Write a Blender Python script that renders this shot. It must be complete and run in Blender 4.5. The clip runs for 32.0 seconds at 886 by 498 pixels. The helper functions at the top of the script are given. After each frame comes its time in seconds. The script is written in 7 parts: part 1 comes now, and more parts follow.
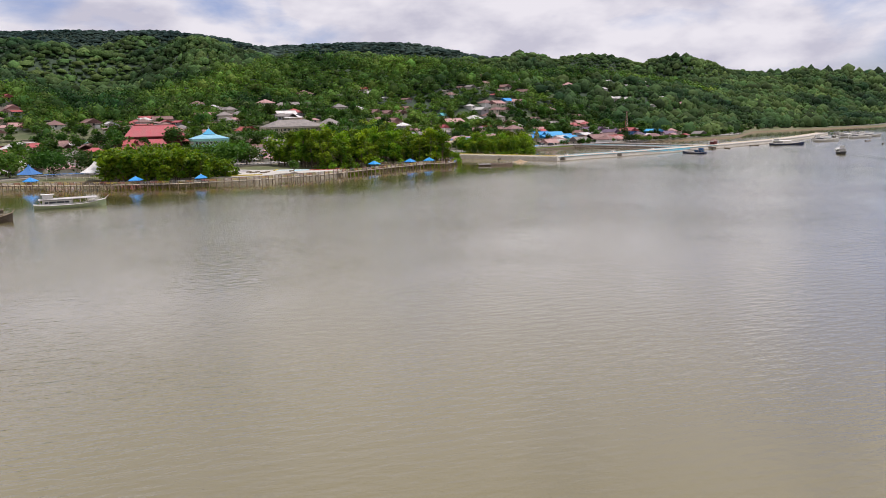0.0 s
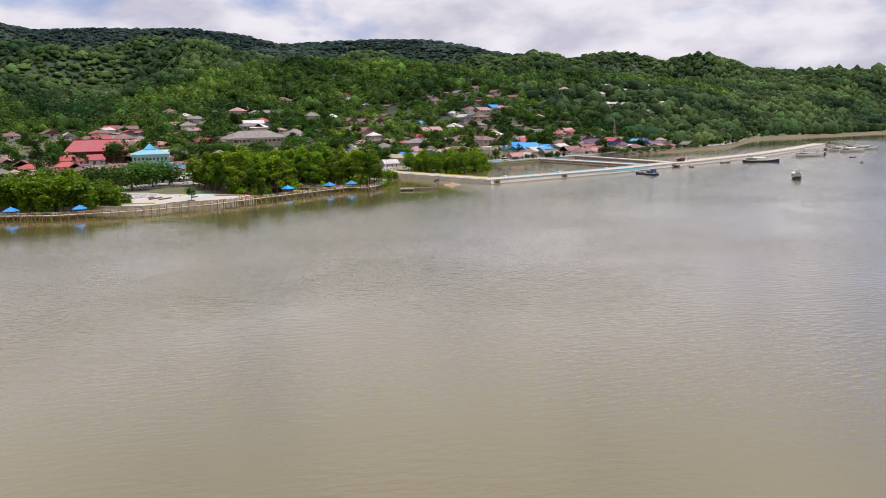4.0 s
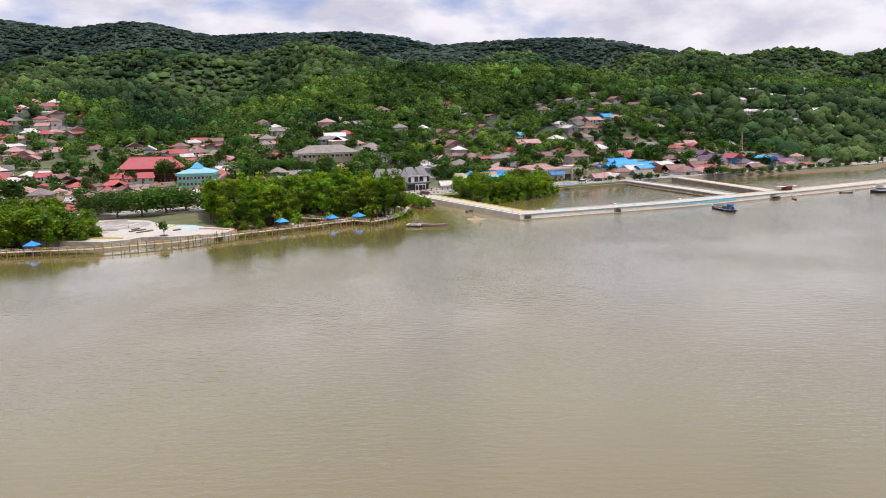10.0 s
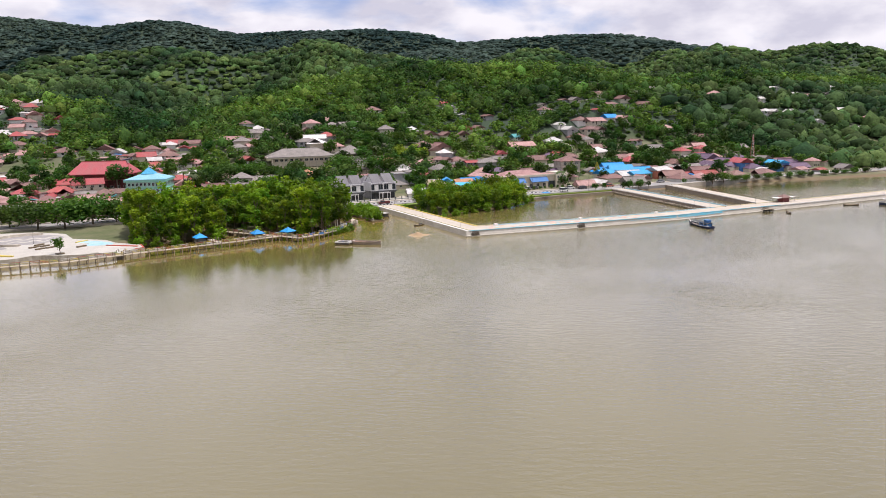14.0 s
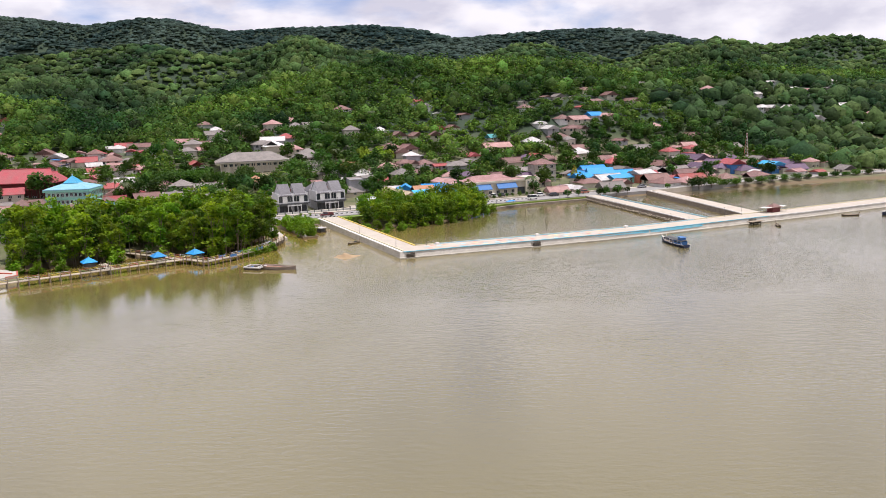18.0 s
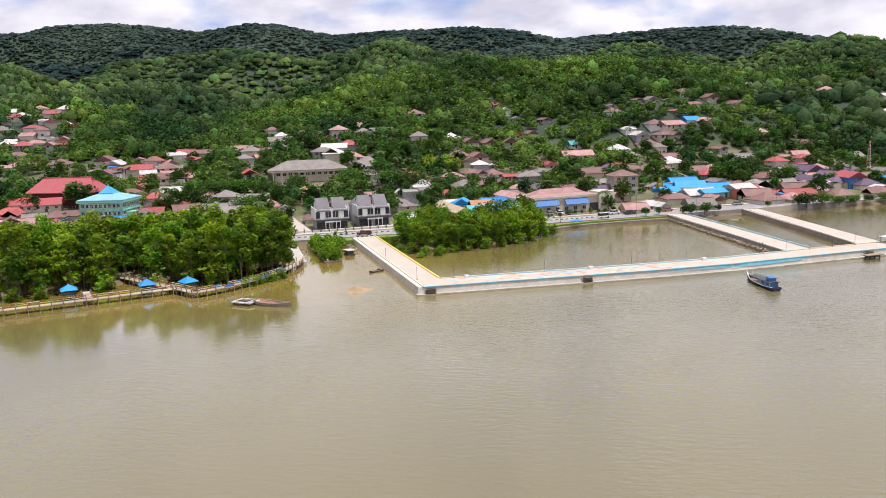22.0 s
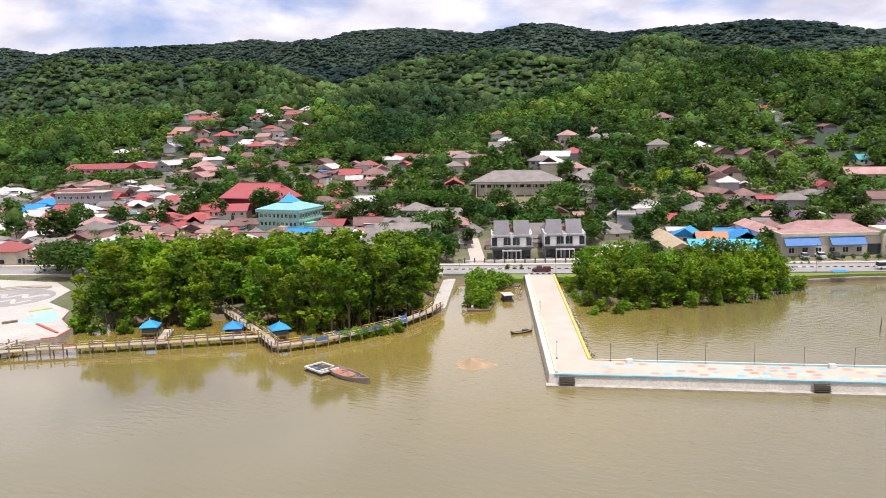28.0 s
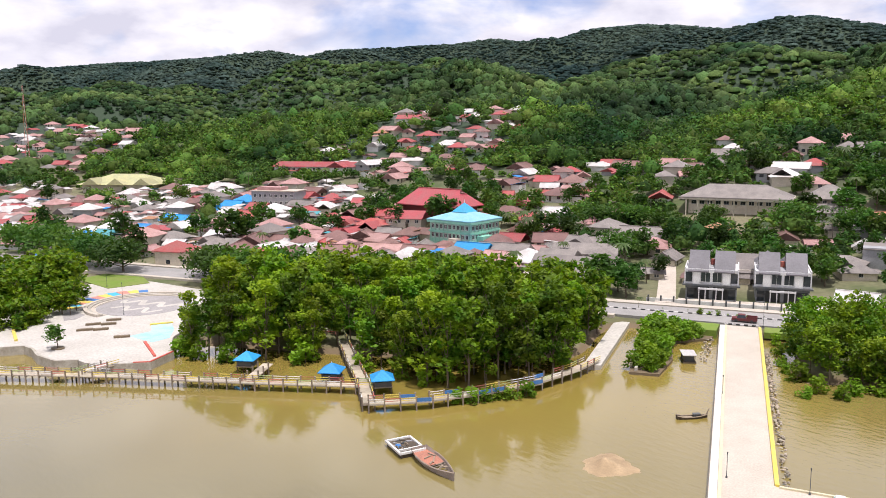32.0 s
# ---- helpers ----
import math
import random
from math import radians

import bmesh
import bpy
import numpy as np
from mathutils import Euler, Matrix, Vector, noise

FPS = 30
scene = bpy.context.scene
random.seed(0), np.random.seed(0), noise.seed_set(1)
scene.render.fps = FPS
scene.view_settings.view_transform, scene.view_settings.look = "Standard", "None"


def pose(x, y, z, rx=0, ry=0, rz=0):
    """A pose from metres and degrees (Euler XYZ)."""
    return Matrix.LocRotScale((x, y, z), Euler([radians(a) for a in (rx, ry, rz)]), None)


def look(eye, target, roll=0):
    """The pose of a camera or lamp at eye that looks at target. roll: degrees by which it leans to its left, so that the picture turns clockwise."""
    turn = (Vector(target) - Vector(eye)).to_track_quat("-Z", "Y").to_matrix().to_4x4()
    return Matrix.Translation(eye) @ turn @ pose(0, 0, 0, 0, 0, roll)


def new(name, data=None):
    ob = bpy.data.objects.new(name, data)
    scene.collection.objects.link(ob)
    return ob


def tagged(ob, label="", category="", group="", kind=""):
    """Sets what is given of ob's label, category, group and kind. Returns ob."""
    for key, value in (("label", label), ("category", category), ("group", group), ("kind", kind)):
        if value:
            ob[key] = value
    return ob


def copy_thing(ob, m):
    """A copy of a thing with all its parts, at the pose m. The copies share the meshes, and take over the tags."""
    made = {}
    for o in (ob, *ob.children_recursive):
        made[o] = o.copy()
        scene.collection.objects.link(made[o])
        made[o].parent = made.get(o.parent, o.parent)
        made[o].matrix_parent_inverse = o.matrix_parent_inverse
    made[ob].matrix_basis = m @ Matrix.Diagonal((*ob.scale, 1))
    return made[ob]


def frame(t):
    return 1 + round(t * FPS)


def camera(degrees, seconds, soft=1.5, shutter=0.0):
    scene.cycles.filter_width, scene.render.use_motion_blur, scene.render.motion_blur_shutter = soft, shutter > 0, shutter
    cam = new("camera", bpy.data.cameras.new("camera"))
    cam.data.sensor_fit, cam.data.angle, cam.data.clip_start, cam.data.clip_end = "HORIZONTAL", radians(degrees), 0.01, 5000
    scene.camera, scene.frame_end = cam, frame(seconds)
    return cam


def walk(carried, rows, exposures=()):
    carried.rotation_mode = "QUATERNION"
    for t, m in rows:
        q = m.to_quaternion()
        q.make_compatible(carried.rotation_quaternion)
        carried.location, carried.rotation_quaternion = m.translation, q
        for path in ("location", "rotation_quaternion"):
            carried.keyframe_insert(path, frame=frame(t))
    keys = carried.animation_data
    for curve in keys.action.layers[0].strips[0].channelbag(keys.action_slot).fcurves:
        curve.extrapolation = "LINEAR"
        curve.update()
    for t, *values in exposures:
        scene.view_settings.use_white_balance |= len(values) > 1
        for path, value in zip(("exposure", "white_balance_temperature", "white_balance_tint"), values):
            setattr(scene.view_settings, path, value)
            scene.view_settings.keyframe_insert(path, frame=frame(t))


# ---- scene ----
cam = camera(58.13, 32.0, soft=0.9)
# seconds, x, y, z, yaw, pitch, roll of the drone
PATH = [
    (0.0, -265.00, -234.94, 19.87, -40.10, -9.33, -1.44),
    (0.5, -258.90, -237.66, 21.11, -40.02, -9.37, -1.40),
    (1.0, -252.80, -240.30, 22.35, -39.91, -9.42, -1.36),
    (1.5, -246.69, -242.79, 23.59, -39.72, -9.47, -1.32),
    (2.0, -240.57, -245.07, 24.85, -39.45, -9.53, -1.29),
    (2.5, -234.45, -247.06, 26.12, -39.14, -9.58, -1.27),
    (4.5, -209.63, -251.66, 31.01, -35.73, -9.77, -1.29),
    (5.0, -203.26, -252.10, 32.01, -33.97, -9.77, -1.32),
    (5.5, -196.85, -252.29, 32.90, -32.37, -9.76, -1.32),
    (6.0, -190.44, -252.18, 33.68, -31.42, -9.75, -1.32),
    (6.5, -184.07, -251.76, 34.37, -30.77, -9.76, -1.36),
    (7.0, -177.74, -251.13, 35.01, -30.09, -9.78, -1.40),
    (7.5, -171.45, -250.39, 35.60, -29.09, -9.77, -1.41),
    (8.0, -165.24, -249.60, 36.17, -28.03, -9.76, -1.39),
    (8.5, -159.13, -248.79, 36.73, -26.99, -9.74, -1.37),
    (9.0, -153.10, -247.90, 37.29, -26.02, -9.72, -1.34),
    (9.5, -147.14, -246.89, 37.81, -25.10, -9.70, -1.32),
    (10.0, -141.26, -245.73, 38.28, -24.25, -9.69, -1.31),
    (10.5, -135.48, -244.44, 38.69, -23.47, -9.68, -1.30),
    (11.0, -129.80, -242.99, 39.01, -22.65, -9.66, -1.29),
    (11.5, -124.25, -241.40, 39.23, -21.98, -9.65, -1.29),
    (12.0, -118.83, -239.64, 39.37, -21.69, -9.65, -1.28),
    (12.5, -113.56, -237.70, 39.45, -21.57, -9.66, -1.28),
    (13.0, -108.45, -235.58, 39.49, -21.54, -9.69, -1.29),
    (13.5, -103.50, -233.25, 39.53, -21.48, -9.74, -1.31),
    (14.0, -98.75, -230.73, 39.56, -21.43, -9.80, -1.34),
    (14.5, -94.23, -228.02, 39.58, -21.41, -9.85, -1.38),
    (16.5, -77.75, -215.42, 39.85, -21.22, -9.96, -1.58),
    (17.0, -73.86, -211.87, 40.00, -21.26, -10.00, -1.64),
    (17.5, -69.96, -208.26, 40.19, -21.21, -10.02, -1.70),
    (18.0, -66.03, -204.62, 40.37, -21.03, -10.03, -1.75),
    (18.5, -62.09, -200.99, 40.53, -20.68, -10.02, -1.78),
    (19.0, -58.16, -197.37, 40.66, -20.18, -9.99, -1.82),
    (19.5, -54.25, -193.70, 40.74, -19.58, -9.96, -1.87),
    (20.0, -50.39, -190.01, 40.78, -18.76, -9.91, -1.91),
    (20.5, -46.57, -186.30, 40.80, -17.59, -9.83, -1.92),
    (21.0, -42.77, -182.55, 40.81, -16.22, -9.74, -1.91),
    (21.5, -38.97, -178.75, 40.81, -14.79, -9.67, -1.89),
    (22.0, -35.21, -174.89, 40.82, -13.35, -9.61, -1.86),
    (22.5, -31.54, -171.00, 40.85, -11.94, -9.55, -1.82),
    (23.0, -27.99, -167.05, 40.90, -10.57, -9.50, -1.78),
    (23.5, -24.58, -162.99, 40.95, -9.27, -9.46, -1.75),
    (24.0, -21.35, -158.82, 41.02, -7.99, -9.43, -1.72),
    (24.5, -18.30, -154.54, 41.10, -6.63, -9.39, -1.67),
    (26.5, -8.20, -136.58, 41.45, 0.12, -9.21, -1.46),
    (27.0, -6.08, -131.95, 41.54, 2.12, -9.16, -1.44),
    (27.5, -4.10, -127.29, 41.65, 4.23, -9.10, -1.41),
    (28.0, -2.29, -122.63, 41.77, 6.45, -9.04, -1.35),
    (28.5, -0.66, -117.97, 41.91, 8.77, -9.00, -1.27),
    (29.0, 0.78, -113.29, 42.06, 11.10, -8.97, -1.17),
    (29.5, 2.01, -108.58, 42.20, 13.39, -8.95, -1.07),
    (30.0, 3.06, -103.83, 42.32, 15.56, -8.93, -0.97),
    (30.5, 3.96, -99.03, 42.42, 17.52, -8.92, -0.86),
    (31.0, 4.73, -94.19, 42.51, 19.39, -8.89, -0.75),
    (31.5, 5.43, -89.31, 42.57, 21.26, -8.86, -0.65),
    (32.0, 6.09, -84.42, 42.62, 23.13, -8.82, -0.55),
]


def drone(x, y, z, yaw, pitch, roll):
    """The drone's pose: looking along yaw from north, tilted by pitch, leaning by roll."""
    a, b = radians(yaw), radians(pitch)
    way = Vector((-math.sin(a) * math.cos(b), math.cos(a) * math.cos(b), math.sin(b)))
    return look((x, y, z), Vector((x, y, z)) + way, roll)


walk(cam, [(t, drone(*p)) for t, *p in PATH], exposures=[(0.0, -0.42), (6.0, -0.33), (12.0, -0.22), (20.0, -0.13), (27.0, -0.04), (32.0, -0.01)])

# ---- sky, sun ----
SUN_EL, SUN_AZ = 76.0, 130.0          # degrees; azimuth clockwise from +y
world = bpy.data.worlds.new("sky")
scene.world = world
world.use_nodes = True
wn, wl = world.node_tree.nodes, world.node_tree.links
wn.clear()
sky = wn.new("ShaderNodeTexSky")
sky.sky_type, sky.sun_disc = "NISHITA", False
sky.sun_elevation, sky.sun_rotation = radians(SUN_EL), radians(SUN_AZ)
sky.air_density, sky.dust_density, sky.ozone_density = 1.0, 0.6, 1.5
coord = wn.new("ShaderNodeTexCoord")
squash = wn.new("ShaderNodeMapping")
squash.inputs["Scale"].default_value = (1.0, 1.0, 2.3)
cloud = wn.new("ShaderNodeTexNoise")
cloud.inputs["Scale"].default_value, cloud.inputs["Detail"].default_value = 5.0, 9.0
cloud.inputs["Roughness"].default_value, cloud.inputs["Distortion"].default_value = 0.52, 0.25
cover = wn.new("ShaderNodeMapRange")
cover.inputs["From Min"].default_value, cover.inputs["From Max"].default_value = 0.32, 0.49
shade = wn.new("ShaderNodeTexNoise")
shade.inputs["Scale"].default_value, shade.inputs["Detail"].default_value = 11.0, 6.0
tone = wn.new("ShaderNodeMapRange")
tone.inputs["From Min"].default_value, tone.inputs["From Max"].default_value = 0.36, 0.62
tone.inputs["To Min"].default_value, tone.inputs["To Max"].default_value = 0.0, 1.0
white = wn.new("ShaderNodeMix")
white.data_type = "RGBA"
white.inputs["A"].default_value, white.inputs["B"].default_value = (6.9, 6.7, 8.0, 1), (10.1, 9.7, 10.5, 1)
blue = wn.new("ShaderNodeMix")
blue.data_type, blue.blend_type = "RGBA", "MULTIPLY"
blue.inputs["Factor"].default_value = 1.0
blue.inputs["B"].default_value = (1.0, 0.98, 1.35, 1)
mix = wn.new("ShaderNodeMix")
mix.data_type = "RGBA"
back = wn.new("ShaderNodeBackground")
back.inputs["Strength"].default_value = 0.11
wout = wn.new("ShaderNodeOutputWorld")
wl.new(coord.outputs["Generated"], squash.inputs["Vector"])
wl.new(squash.outputs["Vector"], cloud.inputs["Vector"])
wl.new(squash.outputs["Vector"], shade.inputs["Vector"])
wl.new(cloud.outputs["Fac"], cover.inputs["Value"])
wl.new(shade.outputs["Fac"], tone.inputs["Value"])
wl.new(tone.outputs["Result"], white.inputs["Factor"])
wl.new(cover.outputs["Result"], mix.inputs["Factor"])
wl.new(sky.outputs["Color"], blue.inputs["A"])
wl.new(blue.outputs["Result"], mix.inputs["A"])
wl.new(white.outputs["Result"], mix.inputs["B"])
wl.new(mix.outputs["Result"], back.inputs["Color"])
wl.new(back.outputs["Background"], wout.inputs["Surface"])

sun = new("sun", bpy.data.lights.new("sun", "SUN"))
sun.data.energy, sun.data.angle, sun.data.color = 4.5, radians(0.6), (1.0, 0.94, 0.93)
_az, _el = radians(SUN_AZ), radians(SUN_EL)
sun_from = Vector((math.sin(_az) * math.cos(_el), math.cos(_az) * math.cos(_el), math.sin(_el)))
sun.matrix_world = look(sun_from * 300, (0, 0, 0))

# ---- materials ----
def material(name, base, second=None, rough=0.8, metal=0.0, scale=3.0, fine=25.0, bump=0.15, amount=0.6, island=0.0, objvar=0.0, coords="Object", spec=0.5, grit=0.14, depth=0.05):
    """Two-scale procedural surface: broad blotches of base and second colour, fine grain, relief; island / objvar vary the value piece by piece."""
    m = bpy.data.materials.new(name)
    m.use_nodes = True
    n, l = m.node_tree.nodes, m.node_tree.links
    bsdf = n["Principled BSDF"]
    bsdf.inputs["Roughness"].default_value = rough
    bsdf.inputs["Metallic"].default_value = metal
    bsdf.inputs["Specular IOR Level"].default_value = spec
    tc = n.new("ShaderNodeTexCoord")
    broad = n.new("ShaderNodeTexNoise")
    broad.inputs["Scale"].default_value, broad.inputs["Detail"].default_value = scale, 4.0
    grain = n.new("ShaderNodeTexNoise")
    grain.inputs["Scale"].default_value, grain.inputs["Detail"].default_value = fine, 3.0
    for t in (broad, grain):
        l.new(tc.outputs[coords], t.inputs["Vector"])
    ramp = n.new("ShaderNodeMapRange")
    ramp.inputs["From Min"].default_value, ramp.inputs["From Max"].default_value = 0.35, 0.65
    ramp.inputs["To Max"].default_value = amount
    l.new(broad.outputs["Fac"], ramp.inputs["Value"])
    mx = n.new("ShaderNodeMix")
    mx.data_type = "RGBA"
    second = second or tuple(c * 0.72 for c in base)
    mx.inputs["A"].default_value, mx.inputs["B"].default_value = (*base, 1), (*second, 1)
    l.new(ramp.outputs["Result"], mx.inputs["Factor"])
    hsv = n.new("ShaderNodeHueSaturation")
    val = n.new("ShaderNodeMapRange")
    val.inputs["From Min"].default_value, val.inputs["From Max"].default_value = 0.3, 0.7
    val.inputs["To Min"].default_value, val.inputs["To Max"].default_value = 1 - grit, 1 + grit
    l.new(grain.outputs["Fac"], val.inputs["Value"])
    out = val.outputs["Result"]
    if island or objvar:
        src = n.new("ShaderNodeNewGeometry").outputs["Random Per Island"] if island else n.new("ShaderNodeObjectInfo").outputs["Random"]
        k = island or objvar
        var = n.new("ShaderNodeMapRange")
        var.inputs["To Min"].default_value, var.inputs["To Max"].default_value = 1 - k, 1 + k
        l.new(src, var.inputs["Value"])
        mul = n.new("ShaderNodeMath")
        mul.operation = "MULTIPLY"
        l.new(out, mul.inputs[0]), l.new(var.outputs["Result"], mul.inputs[1])
        out = mul.outputs[0]
        hue = n.new("ShaderNodeMapRange")
        hue.inputs["To Min"].default_value, hue.inputs["To Max"].default_value = 0.5 - 0.03 * k, 0.5 + 0.06 * k
        scr = n.new("ShaderNodeMath")
        scr.operation = "FRACT"
        big = n.new("ShaderNodeMath")
        big.operation = "MULTIPLY"
        big.inputs[1].default_value = 17.3
        l.new(src, big.inputs[0]), l.new(big.outputs[0], scr.inputs[0]), l.new(scr.outputs[0], hue.inputs["Value"])
        l.new(hue.outputs["Result"], hsv.inputs["Hue"])
    l.new(out, hsv.inputs["Value"])
    l.new(mx.outputs["Result"], hsv.inputs["Color"])
    l.new(hsv.outputs["Color"], bsdf.inputs["Base Color"])
    if bump:
        b = n.new("ShaderNodeBump")
        b.inputs["Strength"].default_value, b.inputs["Distance"].default_value = bump, depth
        l.new(grain.outputs["Fac"], b.inputs["Height"])
        l.new(b.outputs["Normal"], bsdf.inputs["Normal"])
    return m


M = {
    "concrete": material("pale_concrete", (0.51, 0.45, 0.375), (0.41, 0.36, 0.295), 0.85, scale=0.25, fine=4),
    "wallconc": material("weathered_concrete", (0.46, 0.43, 0.37), (0.25, 0.22, 0.17), 0.9, scale=0.5, fine=3),
    "asphalt": material("worn_asphalt", (0.31, 0.295, 0.28), (0.23, 0.22, 0.205), 0.9, scale=0.2, fine=6),
    "paving": material("white_paving", (0.50, 0.47, 0.42), (0.40, 0.37, 0.325), 0.85, scale=0.2, fine=2),
    "grey_paving": material("grey_paving", (0.33, 0.31, 0.30), (0.25, 0.23, 0.22), 0.85, scale=0.3, fine=2),
    "yellow": material("yellow_paint", (0.72, 0.55, 0.08), (0.5, 0.42, 0.16), 0.6, scale=0.8, fine=8),
    "cyan": material("cyan_paint", (0.05, 0.42, 0.62), (0.12, 0.4, 0.5), 0.6, scale=0.8, fine=8),
    "red": material("red_paint", (0.55, 0.08, 0.05), (0.4, 0.12, 0.08), 0.6, scale=0.8, fine=8),
    "white": material("white_paint", (0.74, 0.73, 0.70), (0.58, 0.55, 0.5), 0.6, scale=0.8, fine=8),
    "wood": material("grey_timber", (0.30, 0.24, 0.17), (0.18, 0.14, 0.10), 0.85, scale=1.5, fine=20),
    "darkwood": material("dark_timber", (0.10, 0.075, 0.05), (0.05, 0.04, 0.03), 0.85, scale=1.5, fine=20),
    "land": material("earth_and_grass", (0.085, 0.105, 0.036), (0.26, 0.215, 0.145), 0.95, scale=0.05, fine=0.8, coords="Object"),
    "leaf": material("forest_leaf", (0.021, 0.054, 0.014), (0.128, 0.205, 0.033), 0.75, scale=0.013, fine=0.9, bump=0.8, depth=0.8, island=0.6, spec=0.15, amount=1.0, grit=0.3),
    "mangrove": material("mangrove_leaf", (0.058, 0.128, 0.006), (0.225, 0.300, 0.012), 0.6, scale=0.3, fine=1.6, objvar=0.5, spec=0.25, amount=0.9, grit=0.25),
    # scrubby duller green than the near leaf, its extra blue imitating aerial haze
    "mid_leaf": material("hazed_hill_leaf", (0.022, 0.051, 0.021), (0.112, 0.168, 0.050), 0.8, scale=0.010, fine=0.55, bump=0.7, depth=0.8, island=0.52, grit=0.35, spec=0.12, amount=1.0),
    # bluish cast of distance haze mixed into the far forest's leaf colour
    "far_leaf": material("hazed_far_forest_leaf", (0.029, 0.058, 0.052), (0.080, 0.118, 0.092), 0.8, scale=0.004, fine=0.3, bump=0.7, depth=1.0, island=0.34, grit=0.3, spec=0.12, amount=1.0),
    "thicket": material("thicket_leaf", (0.054, 0.120, 0.006), (0.200, 0.270, 0.012), 0.6, scale=0.3, fine=1.6, island=0.4, spec=0.25, amount=0.9, grit=0.25),
    "bark": material("bark", (0.17, 0.13, 0.09), (0.09, 0.07, 0.05), 0.95, scale=2, fine=15),
}


def water_material():
    m = bpy.data.materials.new("silty_water")
    m.use_nodes = True
    n, l = m.node_tree.nodes, m.node_tree.links
    b = n["Principled BSDF"]
    b.inputs["Roughness"].default_value = 0.06
    b.inputs["IOR"].default_value = 1.36
    b.inputs["Coat Weight"].default_value, b.inputs["Coat Roughness"].default_value, b.inputs["Coat IOR"].default_value = 1.0, 0.08, 1.36
    tc = n.new("ShaderNodeTexCoord")
    broad = n.new("ShaderNodeTexNoise")
    broad.inputs["Scale"].default_value, broad.inputs["Detail"].default_value = 0.018, 3.0
    mx = n.new("ShaderNodeMix")
    mx.data_type = "RGBA"
    mx.inputs["A"].default_value, mx.inputs["B"].default_value = (0.152, 0.131, 0.058, 1), (0.184, 0.158, 0.075, 1)
    l.new(tc.outputs["Object"], broad.inputs["Vector"])
    l.new(broad.outputs["Fac"], mx.inputs["Factor"])
    sep = n.new("ShaderNodeSeparateXYZ")
    l.new(tc.outputs["Object"], sep.inputs["Vector"])
    wob = n.new("ShaderNodeMath")
    wob.operation = "MULTIPLY_ADD"
    wob.inputs[1].default_value = 60.0
    l.new(broad.outputs["Fac"], wob.inputs[0]), l.new(sep.outputs["Y"], wob.inputs[2])
    near = n.new("ShaderNodeMapRange")
    near.inputs["From Min"].default_value, near.inputs["From Max"].default_value = 5.0, 62.0
    near.inputs["To Max"].default_value = 0.95
    l.new(wob.outputs[0], near.inputs["Value"])
    west = n.new("ShaderNodeMapRange")
    west.inputs["From Min"].default_value, west.inputs["From Max"].default_value = -5.0, 45.0
    west.inputs["To Min"].default_value, west.inputs["To Max"].default_value = 1.0, 0.3
    l.new(sep.outputs["X"], west.inputs["Value"])
    river = n.new("ShaderNodeMath")
    river.operation = "MULTIPLY"
    l.new(near.outputs["Result"], river.inputs[0]), l.new(west.outputs["Result"], river.inputs[1])
    silt = n.new("ShaderNodeMix")
    silt.data_type = "RGBA"
    silt.inputs["B"].default_value = (0.265, 0.196, 0.044, 1)
    l.new(river.outputs[0], silt.inputs["Factor"]), l.new(mx.outputs["Result"], silt.inputs["A"])
    l.new(silt.outputs["Result"], b.inputs["Base Color"])
    mp = n.new("ShaderNodeMapping")
    mp.vector_type = "TEXTURE"
    mp.inputs["Scale"].default_value = (2.4, 1.0, 1.0)
    mp.inputs["Rotation"].default_value = (0, 0, radians(-24))
    l.new(tc.outputs["Object"], mp.inputs["Vector"])
    w1 = n.new("ShaderNodeTexNoise")
    w1.inputs["Scale"].default_value, w1.inputs["Detail"].default_value = 1.1, 4.0
    w2 = n.new("ShaderNodeTexNoise")
    w2.inputs["Scale"].default_value, w2.inputs["Detail"].default_value = 0.02, 2.0
    l.new(mp.outputs["Vector"], w1.inputs["Vector"])
    l.new(tc.outputs["Object"], w2.inputs["Vector"])
    st = n.new("ShaderNodeMapRange")
    st.inputs["From Min"].default_value, st.inputs["From Max"].default_value = 0.4, 0.65
    st.inputs["To Min"].default_value, st.inputs["To Max"].default_value = 0.16, 0.42
    l.new(w2.outputs["Fac"], st.inputs["Value"])
    bp = n.new("ShaderNodeBump")
    bp.inputs["Distance"].default_value = 0.35
    # sheltered water: along the groves, and farther in behind the pier
    behind = n.new("ShaderNodeMapRange")
    behind.inputs["From Min"].default_value, behind.inputs["From Max"].default_value = -32.0, -4.0
    behind.inputs["To Min"].default_value, behind.inputs["To Max"].default_value = 0.0, -96.0
    l.new(sep.outputs["X"], behind.inputs["Value"])
    inner = n.new("ShaderNodeMath")
    inner.operation = "ADD"
    l.new(wob.outputs[0], inner.inputs[0]), l.new(behind.outputs["Result"], inner.inputs[1])
    lee = n.new("ShaderNodeMapRange")
    lee.inputs["From Min"].default_value, lee.inputs["From Max"].default_value = -30.0, 22.0
    lee.inputs["To Min"].default_value, lee.inputs["To Max"].default_value = 0.0, 0.86
    l.new(inner.outputs[0], lee.inputs["Value"])
    rest = n.new("ShaderNodeMath")
    rest.operation = "SUBTRACT"
    rest.inputs[0].default_value = 1.0
    l.new(lee.outputs["Result"], rest.inputs[1])
    still = n.new("ShaderNodeMath")
    still.operation = "MULTIPLY"
    l.new(st.outputs["Result"], still.inputs[0]), l.new(rest.outputs[0], still.inputs[1])
    # wind lanes: long streaks of smoother and rougher water
    streak = n.new("ShaderNodeMapping")
    streak.vector_type = "TEXTURE"
    streak.inputs["Scale"].default_value = (3.6, 1.0, 1.0)
    streak.inputs["Rotation"].default_value = (0, 0, radians(38))
